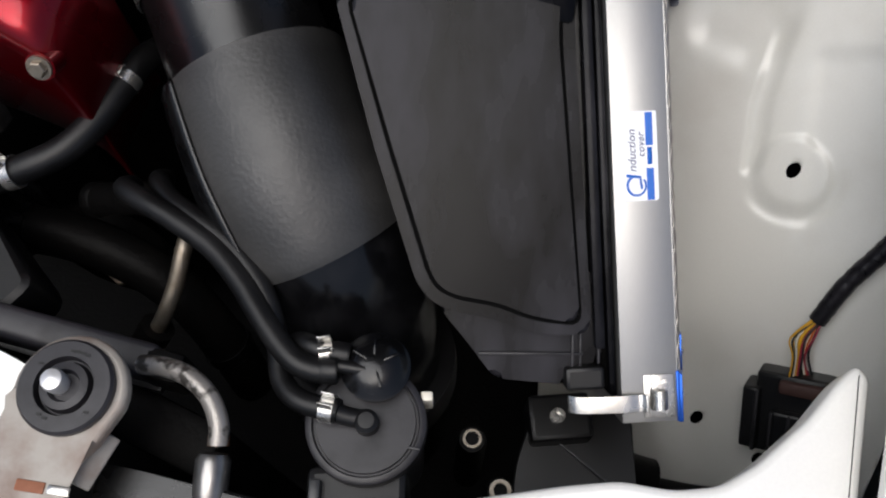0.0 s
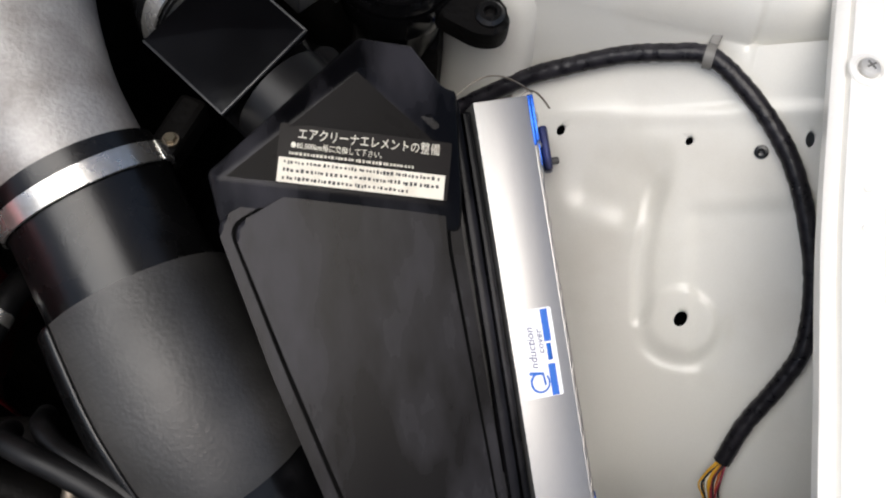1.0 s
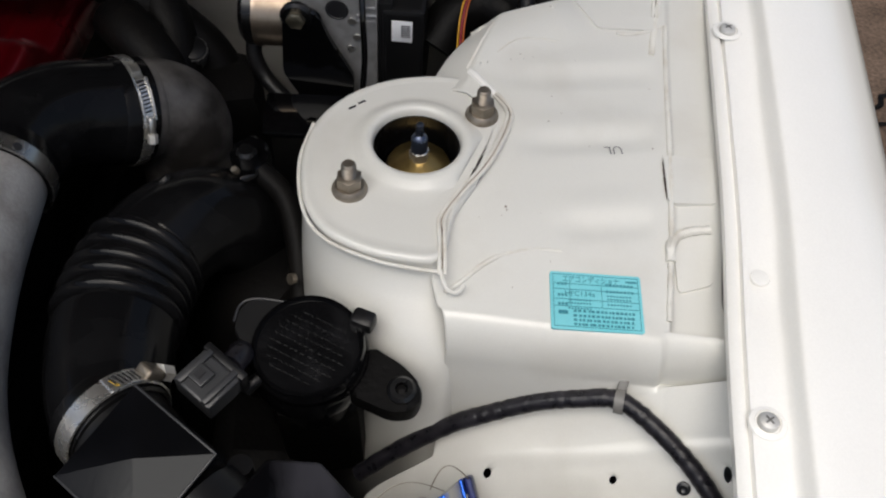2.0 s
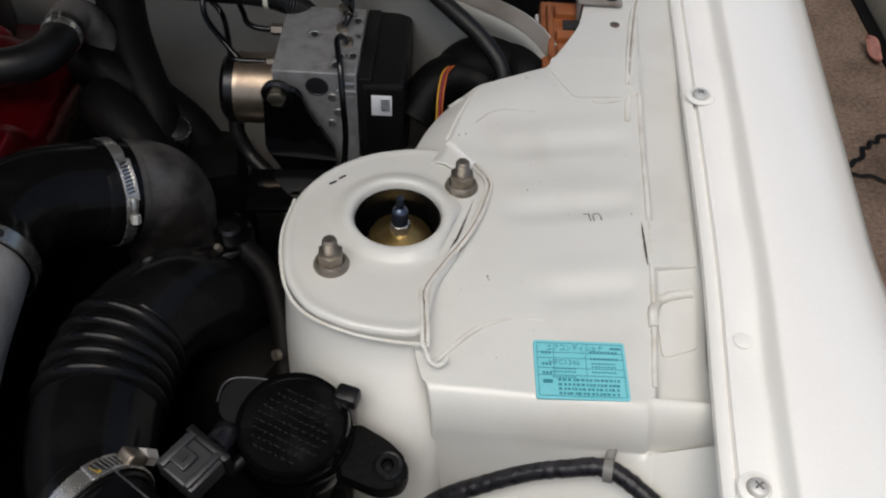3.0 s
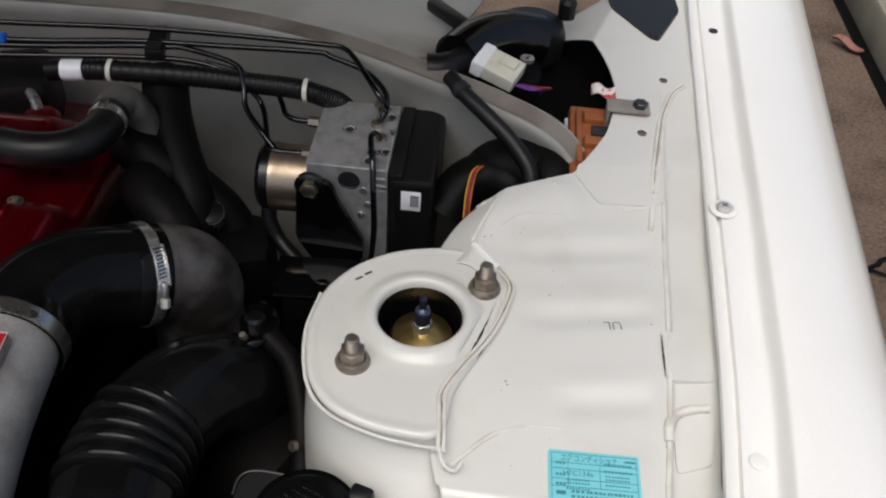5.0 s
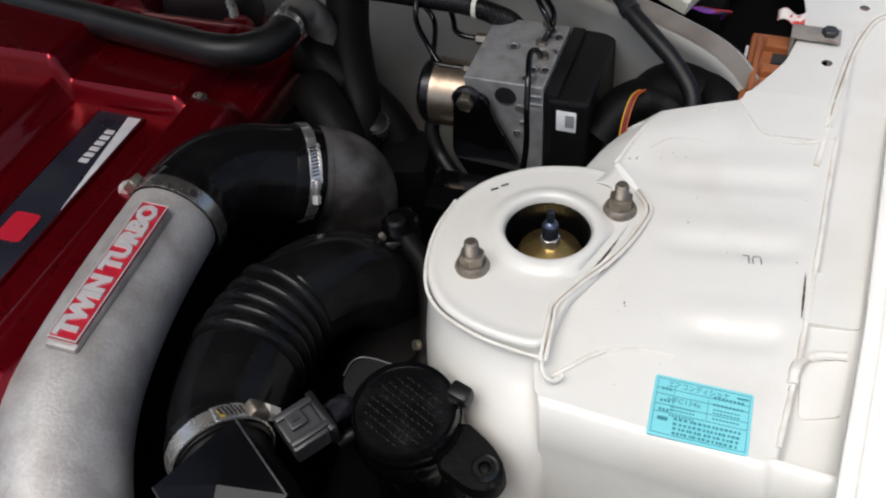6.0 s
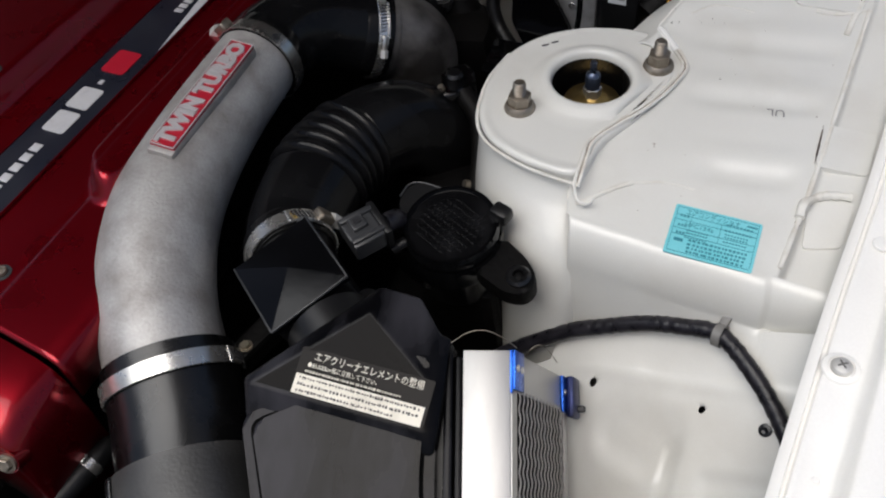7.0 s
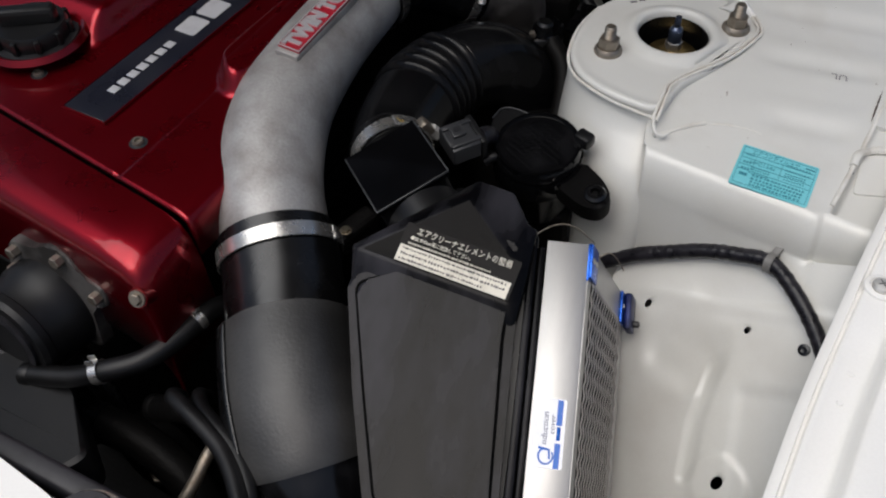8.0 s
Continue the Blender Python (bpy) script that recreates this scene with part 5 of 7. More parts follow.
def build_hoses():
    ob = thing("charge_hose", "thick black rubber hose bending between charge pipes", "air hose", "rubber charge hoses")
    up = [(-0.1222, 0.606, 0.852, 0.0362), (-0.1165, 0.630, 0.852, 0.0370), (-0.1035, 0.656, 0.849, 0.0380), (-0.0830, 0.675, 0.842, 0.0390), (-0.0600, 0.6855, 0.832, 0.0398), (-0.0330, 0.6955, 0.8205, 0.0400)]
    part("hose_wall", pipe(up, None, 40, 8), GLOSSRUBBER, ob)
    for a, b, r in ((up[0], up[1], 0.0362), (up[-1], up[-2], 0.0400)):
        part("cuff", lathe([(r - 0.002, -0.001), (r + 0.0008, 0.0), (r + 0.0010, 0.022), (r - 0.0006, 0.026)], along(Vector(a[:3]), Vector(b[:3]) - Vector(a[:3])), 40), GLOSSRUBBER, ob)
    ob = thing("turbo_elbow", "stained cast aluminium elbow leading down behind the intake", "air pipe")
    part("tube", pipe([(-0.042, 0.692, 0.8245), (-0.023, 0.6995, 0.818), (-0.009, 0.704, 0.806), (-0.0035, 0.706, 0.788), (-0.006, 0.709, 0.762), (-0.008, 0.710, 0.70)], 0.0378, 40, 8), CASTDARK, ob)
    part("bead", lathe([(0.0365, -0.004), (0.0385, -0.003), (0.0392, 0.0), (0.0385, 0.003), (0.0365, 0.004)], along(Vector((-0.0290, 0.6972, 0.8200)), Vector((0.87, 0.34, -0.33))), 40), CASTDARK, ob)
    ob = thing("intercooler_hose", "worn black rubber hose with a faded grey wrap above the radiator", "air hose", "rubber charge hoses")
    low = [(-0.125, 0.335, 0.807, 0.0462), (-0.113, 0.310, 0.797, 0.046), (-0.1015, 0.282, 0.787, 0.0462), (-0.088, 0.252, 0.778, 0.047)]
    part("collar", pipe(low, None, 40, 6), RUBBER, ob, "glossy black rubber collar")
    wrap = [(-0.0955, 0.268, 0.7825, 0.0515), (-0.088, 0.250, 0.7775, 0.0525), (-0.075, 0.219, 0.767, 0.053), (-0.062, 0.194, 0.752, 0.053), (-0.056, 0.184, 0.744, 0.0522)]
    part("wrap", pipe(wrap, None, 48, 7), WORN, ob, "faded grey rough wrap")
    g = glide(wrap, 7)

    def lap(u, i):
        way = Vector(g[min(i + 1, len(g) - 1)][:3] - g[max(i - 1, 0)][:3]).normalized()
        side = way.cross(Vector((0, 0, 1))).normalized()
        up = side.cross(way)
        return Vector(g[i][:3]) + (side * math.cos(u) + up * math.sin(u)) * (float(g[i][3]) + 0.0012)

    flap = part("wrap_lap", surface(lap, np.linspace(-1.1, 0.62, 14), range(len(g))), RUBBER, ob, "darker overlapping edge of the wrap")
    thick(flap, 0.0014, 0)
    end = [(-0.060, 0.19, 0.75, 0.049), (-0.050, 0.170, 0.727, 0.0495), (-0.042, 0.155, 0.70, 0.048), (-0.039, 0.146, 0.67, 0.046), (-0.036, 0.135, 0.60, 0.045), (-0.034, 0.13, 0.5, 0.045)]
    part("lower_pipe", pipe(end, None, 40, 6), SATIN, ob)
    part("flange_ring", pipe([(-0.0375, 0.142, 0.652, 0.055), (-0.037, 0.139, 0.640, 0.0555), (-0.0365, 0.137, 0.63, 0.055)], None, 40, 3), PLASTIC, ob)


build_hoses()
clamp([(-0.0446, 0.6909, 0.8249), (-0.0394, 0.6931, 0.8231)], 0.0410, screw_at=(-0.0217, 0.6573, 0.8378), slots_to=(-0.0238, 0.6804, 0.8606), width=0.009, rails=True, label="worm-drive clamp on the bend before the cast elbow")


def build_intake():
    ob = thing("intake_duct", "black ribbed rubber intake duct from the airflow meter", "intake duct")
    axis = [(-0.0500, 0.4160, 0.8265, 0.0300), (-0.0555, 0.4260, 0.8255, 0.0325), (-0.0580, 0.4450, 0.8230, 0.0355), (-0.0570, 0.4700, 0.8205, 0.0383), (-0.053, 0.497, 0.819, 0.0395), (-0.045, 0.526, 0.817, 0.0395), (-0.032, 0.553, 0.814, 0.0395), (-0.014, 0.576, 0.809, 0.0395), (0.006, 0.594, 0.798, 0.039), (0.024, 0.606, 0.775, 0.039), (0.034, 0.614, 0.735, 0.039), (0.04, 0.618, 0.66, 0.039)]
    g = glide(axis, 14)
    run = np.cumsum([0, *[np.linalg.norm(b[:3] - a[:3]) for a, b in zip(g, g[1:])]])
    rad = [float(q[3]) - (0.0015 if 0.080 < s < 0.142 else 0.0) for s, q in zip(run, g)]
    bm = bmesh.new()
    tube(bm, g, rad, 48)
    part("duct", bm, GLOSSRUBBER, ob)
    # moulded ribs of the flexible section, then the cuff over the meter's outlet
    for k in range(5):
        at = 0.087 + 0.0125 * k
        i = int(np.argmin(np.abs(run - at)))
        way = Vector(g[i + 1][:3] - g[i - 1][:3])
        r0 = float(g[i][3])
        prof = [(r0 - 0.003, -0.0052), (r0 + 0.0004, -0.0042), (r0 + 0.0026, -0.002), (r0 + 0.0032, 0.0), (r0 + 0.0026, 0.002), (r0 + 0.0004, 0.0042), (r0 - 0.003, 0.0052)]
        part("rib", lathe(prof, along(Vector(g[i][:3]), way), 48), GLOSSRUBBER, ob)
    part("cuff", lathe([(0.030, -0.012), (0.0322, -0.011), (0.0328, 0.0), (0.0328, 0.010), (0.0320, 0.012), (0.030, 0.0125)], along(Vector((-0.0550, 0.4255, 0.8262)), Vector((-0.55, 0.83, -0.04))), 48), RUBBER, ob)
    clamp([(-0.0511, 0.4196, 0.8272), (-0.0549, 0.4254, 0.8268)], 0.0330, screw_at=(-0.026, 0.443, 0.850), slots_to=(-0.056, 0.421, 0.87), label="worm-drive clamp on the airflow meter outlet", width=0.0125)
    ob = thing("airflow_meter", "gloss black airflow meter box with a square lid", "airflow meter")
    Lp, Bp, Rp = Vector((-0.0765, 0.384, 0.8545)), Vector((-0.042, 0.332, 0.852)), Vector((0.0035, 0.3675, 0.8695))
    m = axes((Lp + Rp) / 2, Rp - Bp, y=Lp - Bp)
    w, h = (Rp - Bp).length, (Lp - Bp).length
    part("housing", box((w - 0.003, h - 0.003, 0.06), (0, 0, -0.0335), m, bevel=0.003), PLASTIC, ob)
    bm = bmesh.new()
    ring = [bm.verts.new((x * w / 2, y * h / 2, 0)) for x, y in ((-1, -1), (1, -1), (1, 1), (-1, 1))]
    low = [bm.verts.new((x * w / 2, y * h / 2, -0.006)) for x, y in ((-1, -1), (1, -1), (1, 1), (-1, 1))]
    mid = bm.verts.new((0.002, 0.002, 0.0026))
    for k in range(4):
        bm.faces.new((ring[k], ring[(k + 1) % 4], mid))
        bm.faces.new((low[k], low[(k + 1) % 4], ring[(k + 1) % 4], ring[k]))
    bm.faces.new(low)
    bm.transform(m)
    part("lid", bm, LIDGLOSS, ob, "mirror-gloss black lid with a faint peak", angle=3)
    ed = box((w + 0.001, 0.0014, 0.0022), (0, -h / 2, -0.0008), m, bevel=0.0006)
    box((0.0014, h + 0.001, 0.0022), (-w / 2, 0, -0.0008), m, bevel=0.0006, bm=ed)
    box((0.0014, h + 0.001, 0.0022), (w / 2, 0, -0.0008), m, bevel=0.0006, bm=ed)
    part("lid_edge", ed, GREYPLASTIC, ob)
    part("inlet", pipe([tuple(m @ Vector((0, -h / 2, -0.03))), tuple(m @ Vector((0.0, -h / 2 - 0.02, -0.032))), tuple(m @ Vector((0.002, -h / 2 - 0.045, -0.036)))], 0.03, 28, 4), PLASTIC, ob)
    part("outlet", pipe([tuple(m @ Vector((0, h / 2 - 0.02, -0.034))), (-0.0505, 0.4170, 0.8263), (-0.0550, 0.4245, 0.8257)], 0.0300, 32, 4), PLASTIC, ob)
    part("mount_lug", lathe([(0, 0), (0.0075, 0), (0.007, 0.012), (0, 0.012)], along((0.014, 0.372, 0.832), (0.1, 0.1, 1)), 18), PLASTIC, ob)
    # plug with its latch
    cm = axes(Vector((0.0030, 0.4235, 0.850)), (0.78, 0.6, 0.05), z=(0.05, -0.1, 1)) @ Matrix.Scale(0.93, 4)
    cn = thing("meter_plug", "dark grey electrical plug in the side of the airflow meter", "plug")
    part("body", box((0.026, 0.031, 0.018), (0, 0, 0), cm, bevel=0.0018), GREYPLASTIC, cn)
    part("latch", box((0.012, 0.012, 0.0035), (-0.001, 0.003, 0.0105), cm, bevel=0.001), GREYPLASTIC, cn)
    part("latch_slot", box((0.006, 0.005, 0.001), (-0.001, 0.004, 0.0125), cm), INK, cn)
    for yy in (-0.0105, 0.0105):
        part("side_rib", box((0.027, 0.0045, 0.006), (0.001, yy, 0.0085), cm, bevel=0.001), GREYPLASTIC, cn)
    part("shroud", box((0.006, 0.034, 0.022), (0.0155, 0, -0.001), cm, bevel=0.0015), PLASTIC, cn)
    part("boot", pipe([tuple(cm @ Vector((0.018, 0, -0.003))), tuple(cm @ Vector((0.03, 0.004, -0.01))), tuple(cm @ Vector((0.038, 0.016, -0.035)))], 0.0075, 14), TAPE, cn)
    bolt = thing("bracket_bolt", "small brass coloured bolt beside the charge hose", "bolt")
    part("head", hexhead(0.0036, 0.003, Matrix.Translation((-0.0745, 0.353, 0.805))), YELLOWZINC, bolt)
    part("washer", lathe([(0, -0.001), (0.0048, -0.001), (0.0048, 0.0004), (0, 0.0004)], Matrix.Translation((-0.0745, 0.353, 0.805))), NUTMETAL, bolt)
    part("bracket", box((0.018, 0.05, 0.02), (0, 0, 0), pose(-0.0735, 0.362, 0.793, 0, 0, -30), bevel=0.004), GREASY, bolt, "black bracket under the bolt")


build_intake()


def build_yellow_paint():
    tri = bmesh.new()
    a = Vector((-0.0480, 0.4255, 0.8608))
    vs = [tri.verts.new(a + Vector(d)) for d in ((-0.004, -0.003, -0.0008), (0.005, 0.001, 0.0002), (-0.001, 0.0055, 0.0))]
    f = tri.faces.new(vs)
    ex = bmesh.ops.extrude_face_region(tri, geom=[f])
    bmesh.ops.translate(tri, vec=(0, 0, -0.0012), verts=[q for q in ex["geom"] if isinstance(q, bmesh.types.BMVert)])
    ob = part("paint_mark", tri, material("yellow_paint", (0.8, 0.5, 0.02), 0.5))
    tagged(ob, label="small yellow paint mark on the clamp band", category="paint mark")


build_yellow_paint()


def build_actuator():
    ob = thing("cruise_actuator", "round black vacuum actuator with an eared mounting bracket", "actuator")
    c = Vector((0.0625, 0.445, 0.838))
    m = axes(c, (1, -0.15, 0.02), z=(0.0, -0.12, 1))
    part("body", lathe([(0.026, -0.07), (0.031, -0.03), (0.0345, -0.012), (0.035, -0.003), (0.0335, 0.0), (0.0325, 0.001), (0, 0.001)], m, 40), SATIN, ob)
    part("top_rim", lathe([(0.0335, 0.0), (0.0345, 0.0012), (0.0338, 0.0028), (0.0315, 0.0028), (0.031, 0.0008)], m, 48), GLOSSBLACK, ob)
    part("skirt", lathe([(0.035, -0.03), (0.0368, -0.028), (0.0372, -0.012), (0.036, -0.009)], m, 40), GLOSSBLACK, ob)
    rng = random.Random(2)
    rows = []
    for k in range(9):
        y = 0.02 - k * 0.005
        half = math.sqrt(max(0.027**2 - y * y, 0))
        x = -half + 0.004
        while x < half - 0.004:
            w = rng.uniform(0.0018, 0.0036)
            rows.append((x + w / 2, y, w, rng.uniform(0.0026, 0.0034)))
            x += w + rng.uniform(0.001, 0.0025)
    part("raised_print", bars(rows, m @ pose(0, 0, 0.0016, 0, 0, -32), depth=0.0009), SATIN, ob, "rows of raised moulded characters too small to read")
    part("cap_lug", box((0.015, 0.012, 0.012), (0.025, 0.027, 0.003), m @ pose(0, 0, 0, 0, 0, -25), bevel=0.003), PLASTIC, ob)
    part("nipple", pipe([tuple(m @ Vector((-0.028, -0.016, -0.004))), tuple(m @ Vector((-0.033, -0.02, -0.004))), tuple(m @ Vector((-0.038, -0.024, -0.006)))], 0.0042, 14), PLASTIC, ob)
    rim = [m @ Vector(q) for q in ((-0.046, 0.022, -0.004), (-0.042, 0.034, -0.004), (-0.030, 0.037, -0.004), (0.0, 0.030, -0.004), (0.018, 0.026, -0.004))]
    pl = prism(rounded([(-0.046, 0.014), (-0.042, 0.034), (-0.030, 0.037), (0.02, 0.026), (0.02, 0.005), (-0.03, 0.0)], 0.005, 3), -0.012, -0.004, m, bevel=0.001)
    part("bracket", pl, PLASTIC, ob)
    part("bracket_edge", pipe([tuple(q) for q in rim], 0.0008, 8), GREYPLASTIC, ob)
    ear = prism(rounded([(0.02, -0.026), (0.034, 0.006), (0.058, -0.012), (0.069, -0.028), (0.063, -0.041), (0.048, -0.042)], 0.009, 4), -0.026, -0.011, m, bevel=0.004)
    part("ear", ear, GREASY, ob, "rubber lined mounting ear")
    part("bush", lathe([(0.0035, 0.0), (0.0085, 0), (0.009, 0.004), (0.007, 0.006), (0.004, 0.006), (0.0035, 0.0)], m @ Matrix.Translation((0.055, -0.0285, -0.012)), 20), RUBBER, ob)
    part("ear_bolt", lathe([(0, 0), (0.0032, 0), (0.003, 0.004), (0, 0.005)], m @ Matrix.Translation((0.055, -0.0285, -0.012)), 12), GREASY, ob)
    part("lower_housing", box((0.06, 0.055, 0.12), (0.0, 0.008, -0.125), m, bevel=0.01), GREASY, ob)


build_actuator()

# ---------------------------------------------------------------- wiring on the inner wing
def build_harness():
    ob = thing("wiring_harness", "black taped wiring harness clipped along the inner wing", "wiring harness")
    path = [(0.085, 0.418, 0.705), (0.112, 0.419, 0.727), (0.148, 0.417, 0.754), (0.172, 0.413, 0.768), (0.203, 0.406, 0.785), (0.228, 0.397, 0.796), (0.250, 0.387, 0.803), (0.2675, 0.366, 0.799), (0.284, 0.339, 0.789), (0.2945, 0.313, 0.777), (0.302, 0.28, 0.756), (0.3045, 0.251, 0.734), (0.300, 0.223, 0.709), (0.287, 0.2065, 0.685), (0.270, 0.191, 0.660), (0.2575, 0.1735, 0.637)]
    g = glide(path, 14)
    rng = random.Random(4)
    rad = [0.0060 + 0.00015 * math.sin(k * 1.7) + 0.00022 * rng.uniform(-1, 1) for k in range(len(g))]
    bm = bmesh.new()
    tube(bm, g, rad, 16)
    part("taped_loom", bm, TAPE, ob)
    a = Vector((0.252, 0.163, 0.625))
    top = Vector(path[-1])
    loose = ((YELLOW, "yellow"), (INK, "black"), (YELLOW, "yellow"), (CREAM, "pale"), (INK, "black"), (YELLOW, "yellow"), (MAROON, "maroon"), (INK, "black"), (MAROON, "maroon"), (CREAM, "pale"), (ORANGE, "orange"), (MAROON, "maroon"), (INK, "black"))
    for k, (mat, nm) in enumerate(loose):
        dx, dy = (k - 6) * 0.0010, rng.uniform(-0.002, 0.002)
        q = [top + Vector((dx * 0.5, dy, 0.002)), a + Vector((dx * 1.4 - 0.003, dy + 0.001, 0.005 + 0.004 * rng.random())), Vector((0.2485 + dx * 0.9 + rng.uniform(-0.001, 0.001), 0.153 + dy, 0.620 + 0.004 * rng.random())), Vector((0.250 + dx * (2.0 if k > 8 else 0.9), 0.139 + dy, 0.606))]
        part("wire", pipe([tuple(v) for v in q], 0.0015 if k == 5 else rng.uniform(0.0006, 0.0009), 8, 6), mat, ob, nm + " wire fanning out of the tape")
    cl = thing("harness_clip", "grey plastic harness clip on the inner wing", "clip")
    m = pose(0.2535, 0.393, 0.806, 30, 0, -35)
    part("strap", lathe([(0.0072, -0.003), (0.0082, -0.003), (0.0082, 0.003), (0.0072, 0.003)], along(Vector((0.2505, 0.3865, 0.803)), Vector((0.02, -0.012, 0.004))), 20), CLIPGREY, cl)
    part("tab", box((0.006, 0.020, 0.004), (0, 0.009, 0.003), m, bevel=0.001), CLIPGREY, cl)
    part("tab", box((0.016, 0.004, 0.003), (0.003, 0.0135, 0.004), m, bevel=0.0008), CLIPGREY, cl)
    cn = thing("multi_plug", "black multi-pin plug block at the end of the harness", "plug")
    m = axes(Vector((0.250, 0.1195, 0.592)), (0.049, -0.017, 0.023), y=(-0.0077, 0.053, 0.037))
    part("body", box((0.050, 0.060, 0.026), (0, 0, -0.008), m, bevel=0.003), PLASTIC, cn)
    part("shell", box((0.036, 0.034, 0.008), (0.006, -0.012, 0.008), m, bevel=0.002), PLASTIC, cn)
    for k in range(4):
        part("rib", box((0.002, 0.034, 0.006), (-0.012 + 0.0115 * k, -0.013, 0.0105), m, bevel=0.0006), DUSTY, cn)
    part("side_block", box((0.012, 0.046, 0.028), (-0.0265, -0.004, -0.004), m, bevel=0.002), PLASTIC, cn)
    part("side_rib", box((0.003, 0.046, 0.004), (-0.0225, -0.004, 0.011), m, bevel=0.001), DUSTY, cn)
    part("wire_entry", box((0.030, 0.010, 0.008), (0.005, 0.022, 0.005), m, bevel=0.003), material("muddy_boot", (0.05, 0.022, 0.018), 0.7, scale=80), cn, "dusty brown wire entry")
    gr = thing("grommet", "black rubber grommet plugged into the inner wing", "grommet")
    part("body", lathe([(0, -0.001), (0.003, -0.001), (0.0046, -0.0005), (0.0044, 0.0016), (0.0024, 0.002), (0, 0.0008)], along(Vector((0.281, 0.334, panel_relief(0.281, 0.334))), Vector((-0.74, -0.81, 1))), 20), RUBBER, gr)


build_harness()


# ---------------------------------------------------------------- front of the bay
def build_canister():
    ob = thing("carbon_canister", "black plastic vapour canister with a domed valve on top", "canister")
    c = Vector((-0.0275, 0.078, 0.765))
    m = Matrix.Translation(c)
    part("body", lathe([(0.026, -0.12), (0.0285, -0.02), (0.0305, -0.012), (0.0305, -0.004), (0.0302, -0.001), (0.0290, 0.0), (0.0270, 0.0002), (0.0262, -0.0018), (0.0252, -0.0018), (0.0248, 0.0002), (0, 0.0006)], m, 64), DUSTY, ob)
    part("rim_step", box((0.006, 0.0016, 0.002), (0.026, -0.009, 0.0004), m @ pose(0, 0, 0, 0, 0, -8), bevel=0.0005), DUSTY, ob)
    v = m @ Matrix.Translation((0.0045, 0.026, 0.006))
    part("valve", lathe([(0.0165, -0.012), (0.0165, 0.0), (0.0175, 0.001), (0.0175, 0.003), (0.0155, 0.0042), (0.013, 0.0075), (0.008, 0.0098), (0, 0.0105)], v, 36), SATIN, ob, "glossy domed diaphragm valve")
    for a in (0.4, 1.6, 2.6, 5.0):
        part("valve_rib", box((0.0085, 0.0014, 0.0035), (0.0085, 0, 0.0085), v @ pose(0, 0, 0, 0, 0, math.degrees(a)), bevel=0.0005), SATIN, ob)
    part("nipple", pipe([tuple(v @ Vector((0.004, -0.004, 0.006))), tuple(v @ Vector((-0.010, -0.002, 0.007))), tuple(v @ Vector((-0.024, 0.0, 0.0075)))], 0.0035, 14), PLASTIC, ob)
    part("port", pipe([tuple(m @ Vector((0.002, 0.0, 0.004))), tuple(m @ Vector((-0.010, 0.002, 0.006))), tuple(m @ Vector((-0.018, 0.005, 0.008)))], 0.0048, 16), PLASTIC, ob)
    part("port_boss", lathe([(0, 0), (0.0062, 0), (0.006, 0.009), (0.004, 0.0108), (0, 0.011)], m @ Matrix.Translation((0.001, -0.001, 0)), 20), PLASTIC, ob)
    part("side_tab", box((0.006, 0.005, 0.02), (0.030, 0.014, -0.012), m, bevel=0.001), CREAM, ob, "white plastic retaining tab")
    part("holder", box((0.05, 0.02, 0.04), (-0.004, -0.03, -0.03), m, bevel=0.004), PLASTIC, ob)
    part("holder_rib", box((0.006, 0.014, 0.05), (-0.024, -0.034, -0.028), m, bevel=0.0015), GREYPLASTIC, ob)


build_canister()


def vacuum_hose(points, r, label, mat=None):
    ob = thing("rubber_hose", label, "hose", "small rubber hoses")
    part("hose_wall", pipe(points, r, 18, 10), mat or HOSE, ob)
    for a, b in ((points[0], points[1]), (points[-1], points[-2])):
        part("cuff", lathe([(r * 0.9, 0.0), (r * 1.07, 0.0006), (r * 1.09, 0.007), (r * 0.98, 0.009)], along(Vector(a), Vector(b) - Vector(a)), 18), mat or HOSE, ob)
    return ob


def spring_clip(at, way, r):
    ob = thing("spring_clip", "bright steel spring clip round a rubber hose", "hose clip", "spring clips on the small hoses")
    m = along(Vector(at), Vector(way))
    part("band", lathe([(r, -0.0034), (r + 0.0009, -0.0034), (r + 0.0009, 0.0034), (r, 0.0034)], m, 24), STEEL, ob)
    q = m.to_3x3().inverted() @ Vector((0.1, 0.2, 1))
    a = math.degrees(math.atan2(q.y, q.x))
    part("ear", box((0.0055, 0.0009, 0.0066), (r + 0.003, 0.003, 0), m @ pose(0, 0, 0, 0, 0, a), bevel=0.0003), STEEL, ob)
    part("ear", box((0.0055, 0.0009, 0.0066), (r + 0.003, -0.003, 0), m @ pose(0, 0, 0, 0, 0, a), bevel=0.0003), STEEL, ob)
    return ob


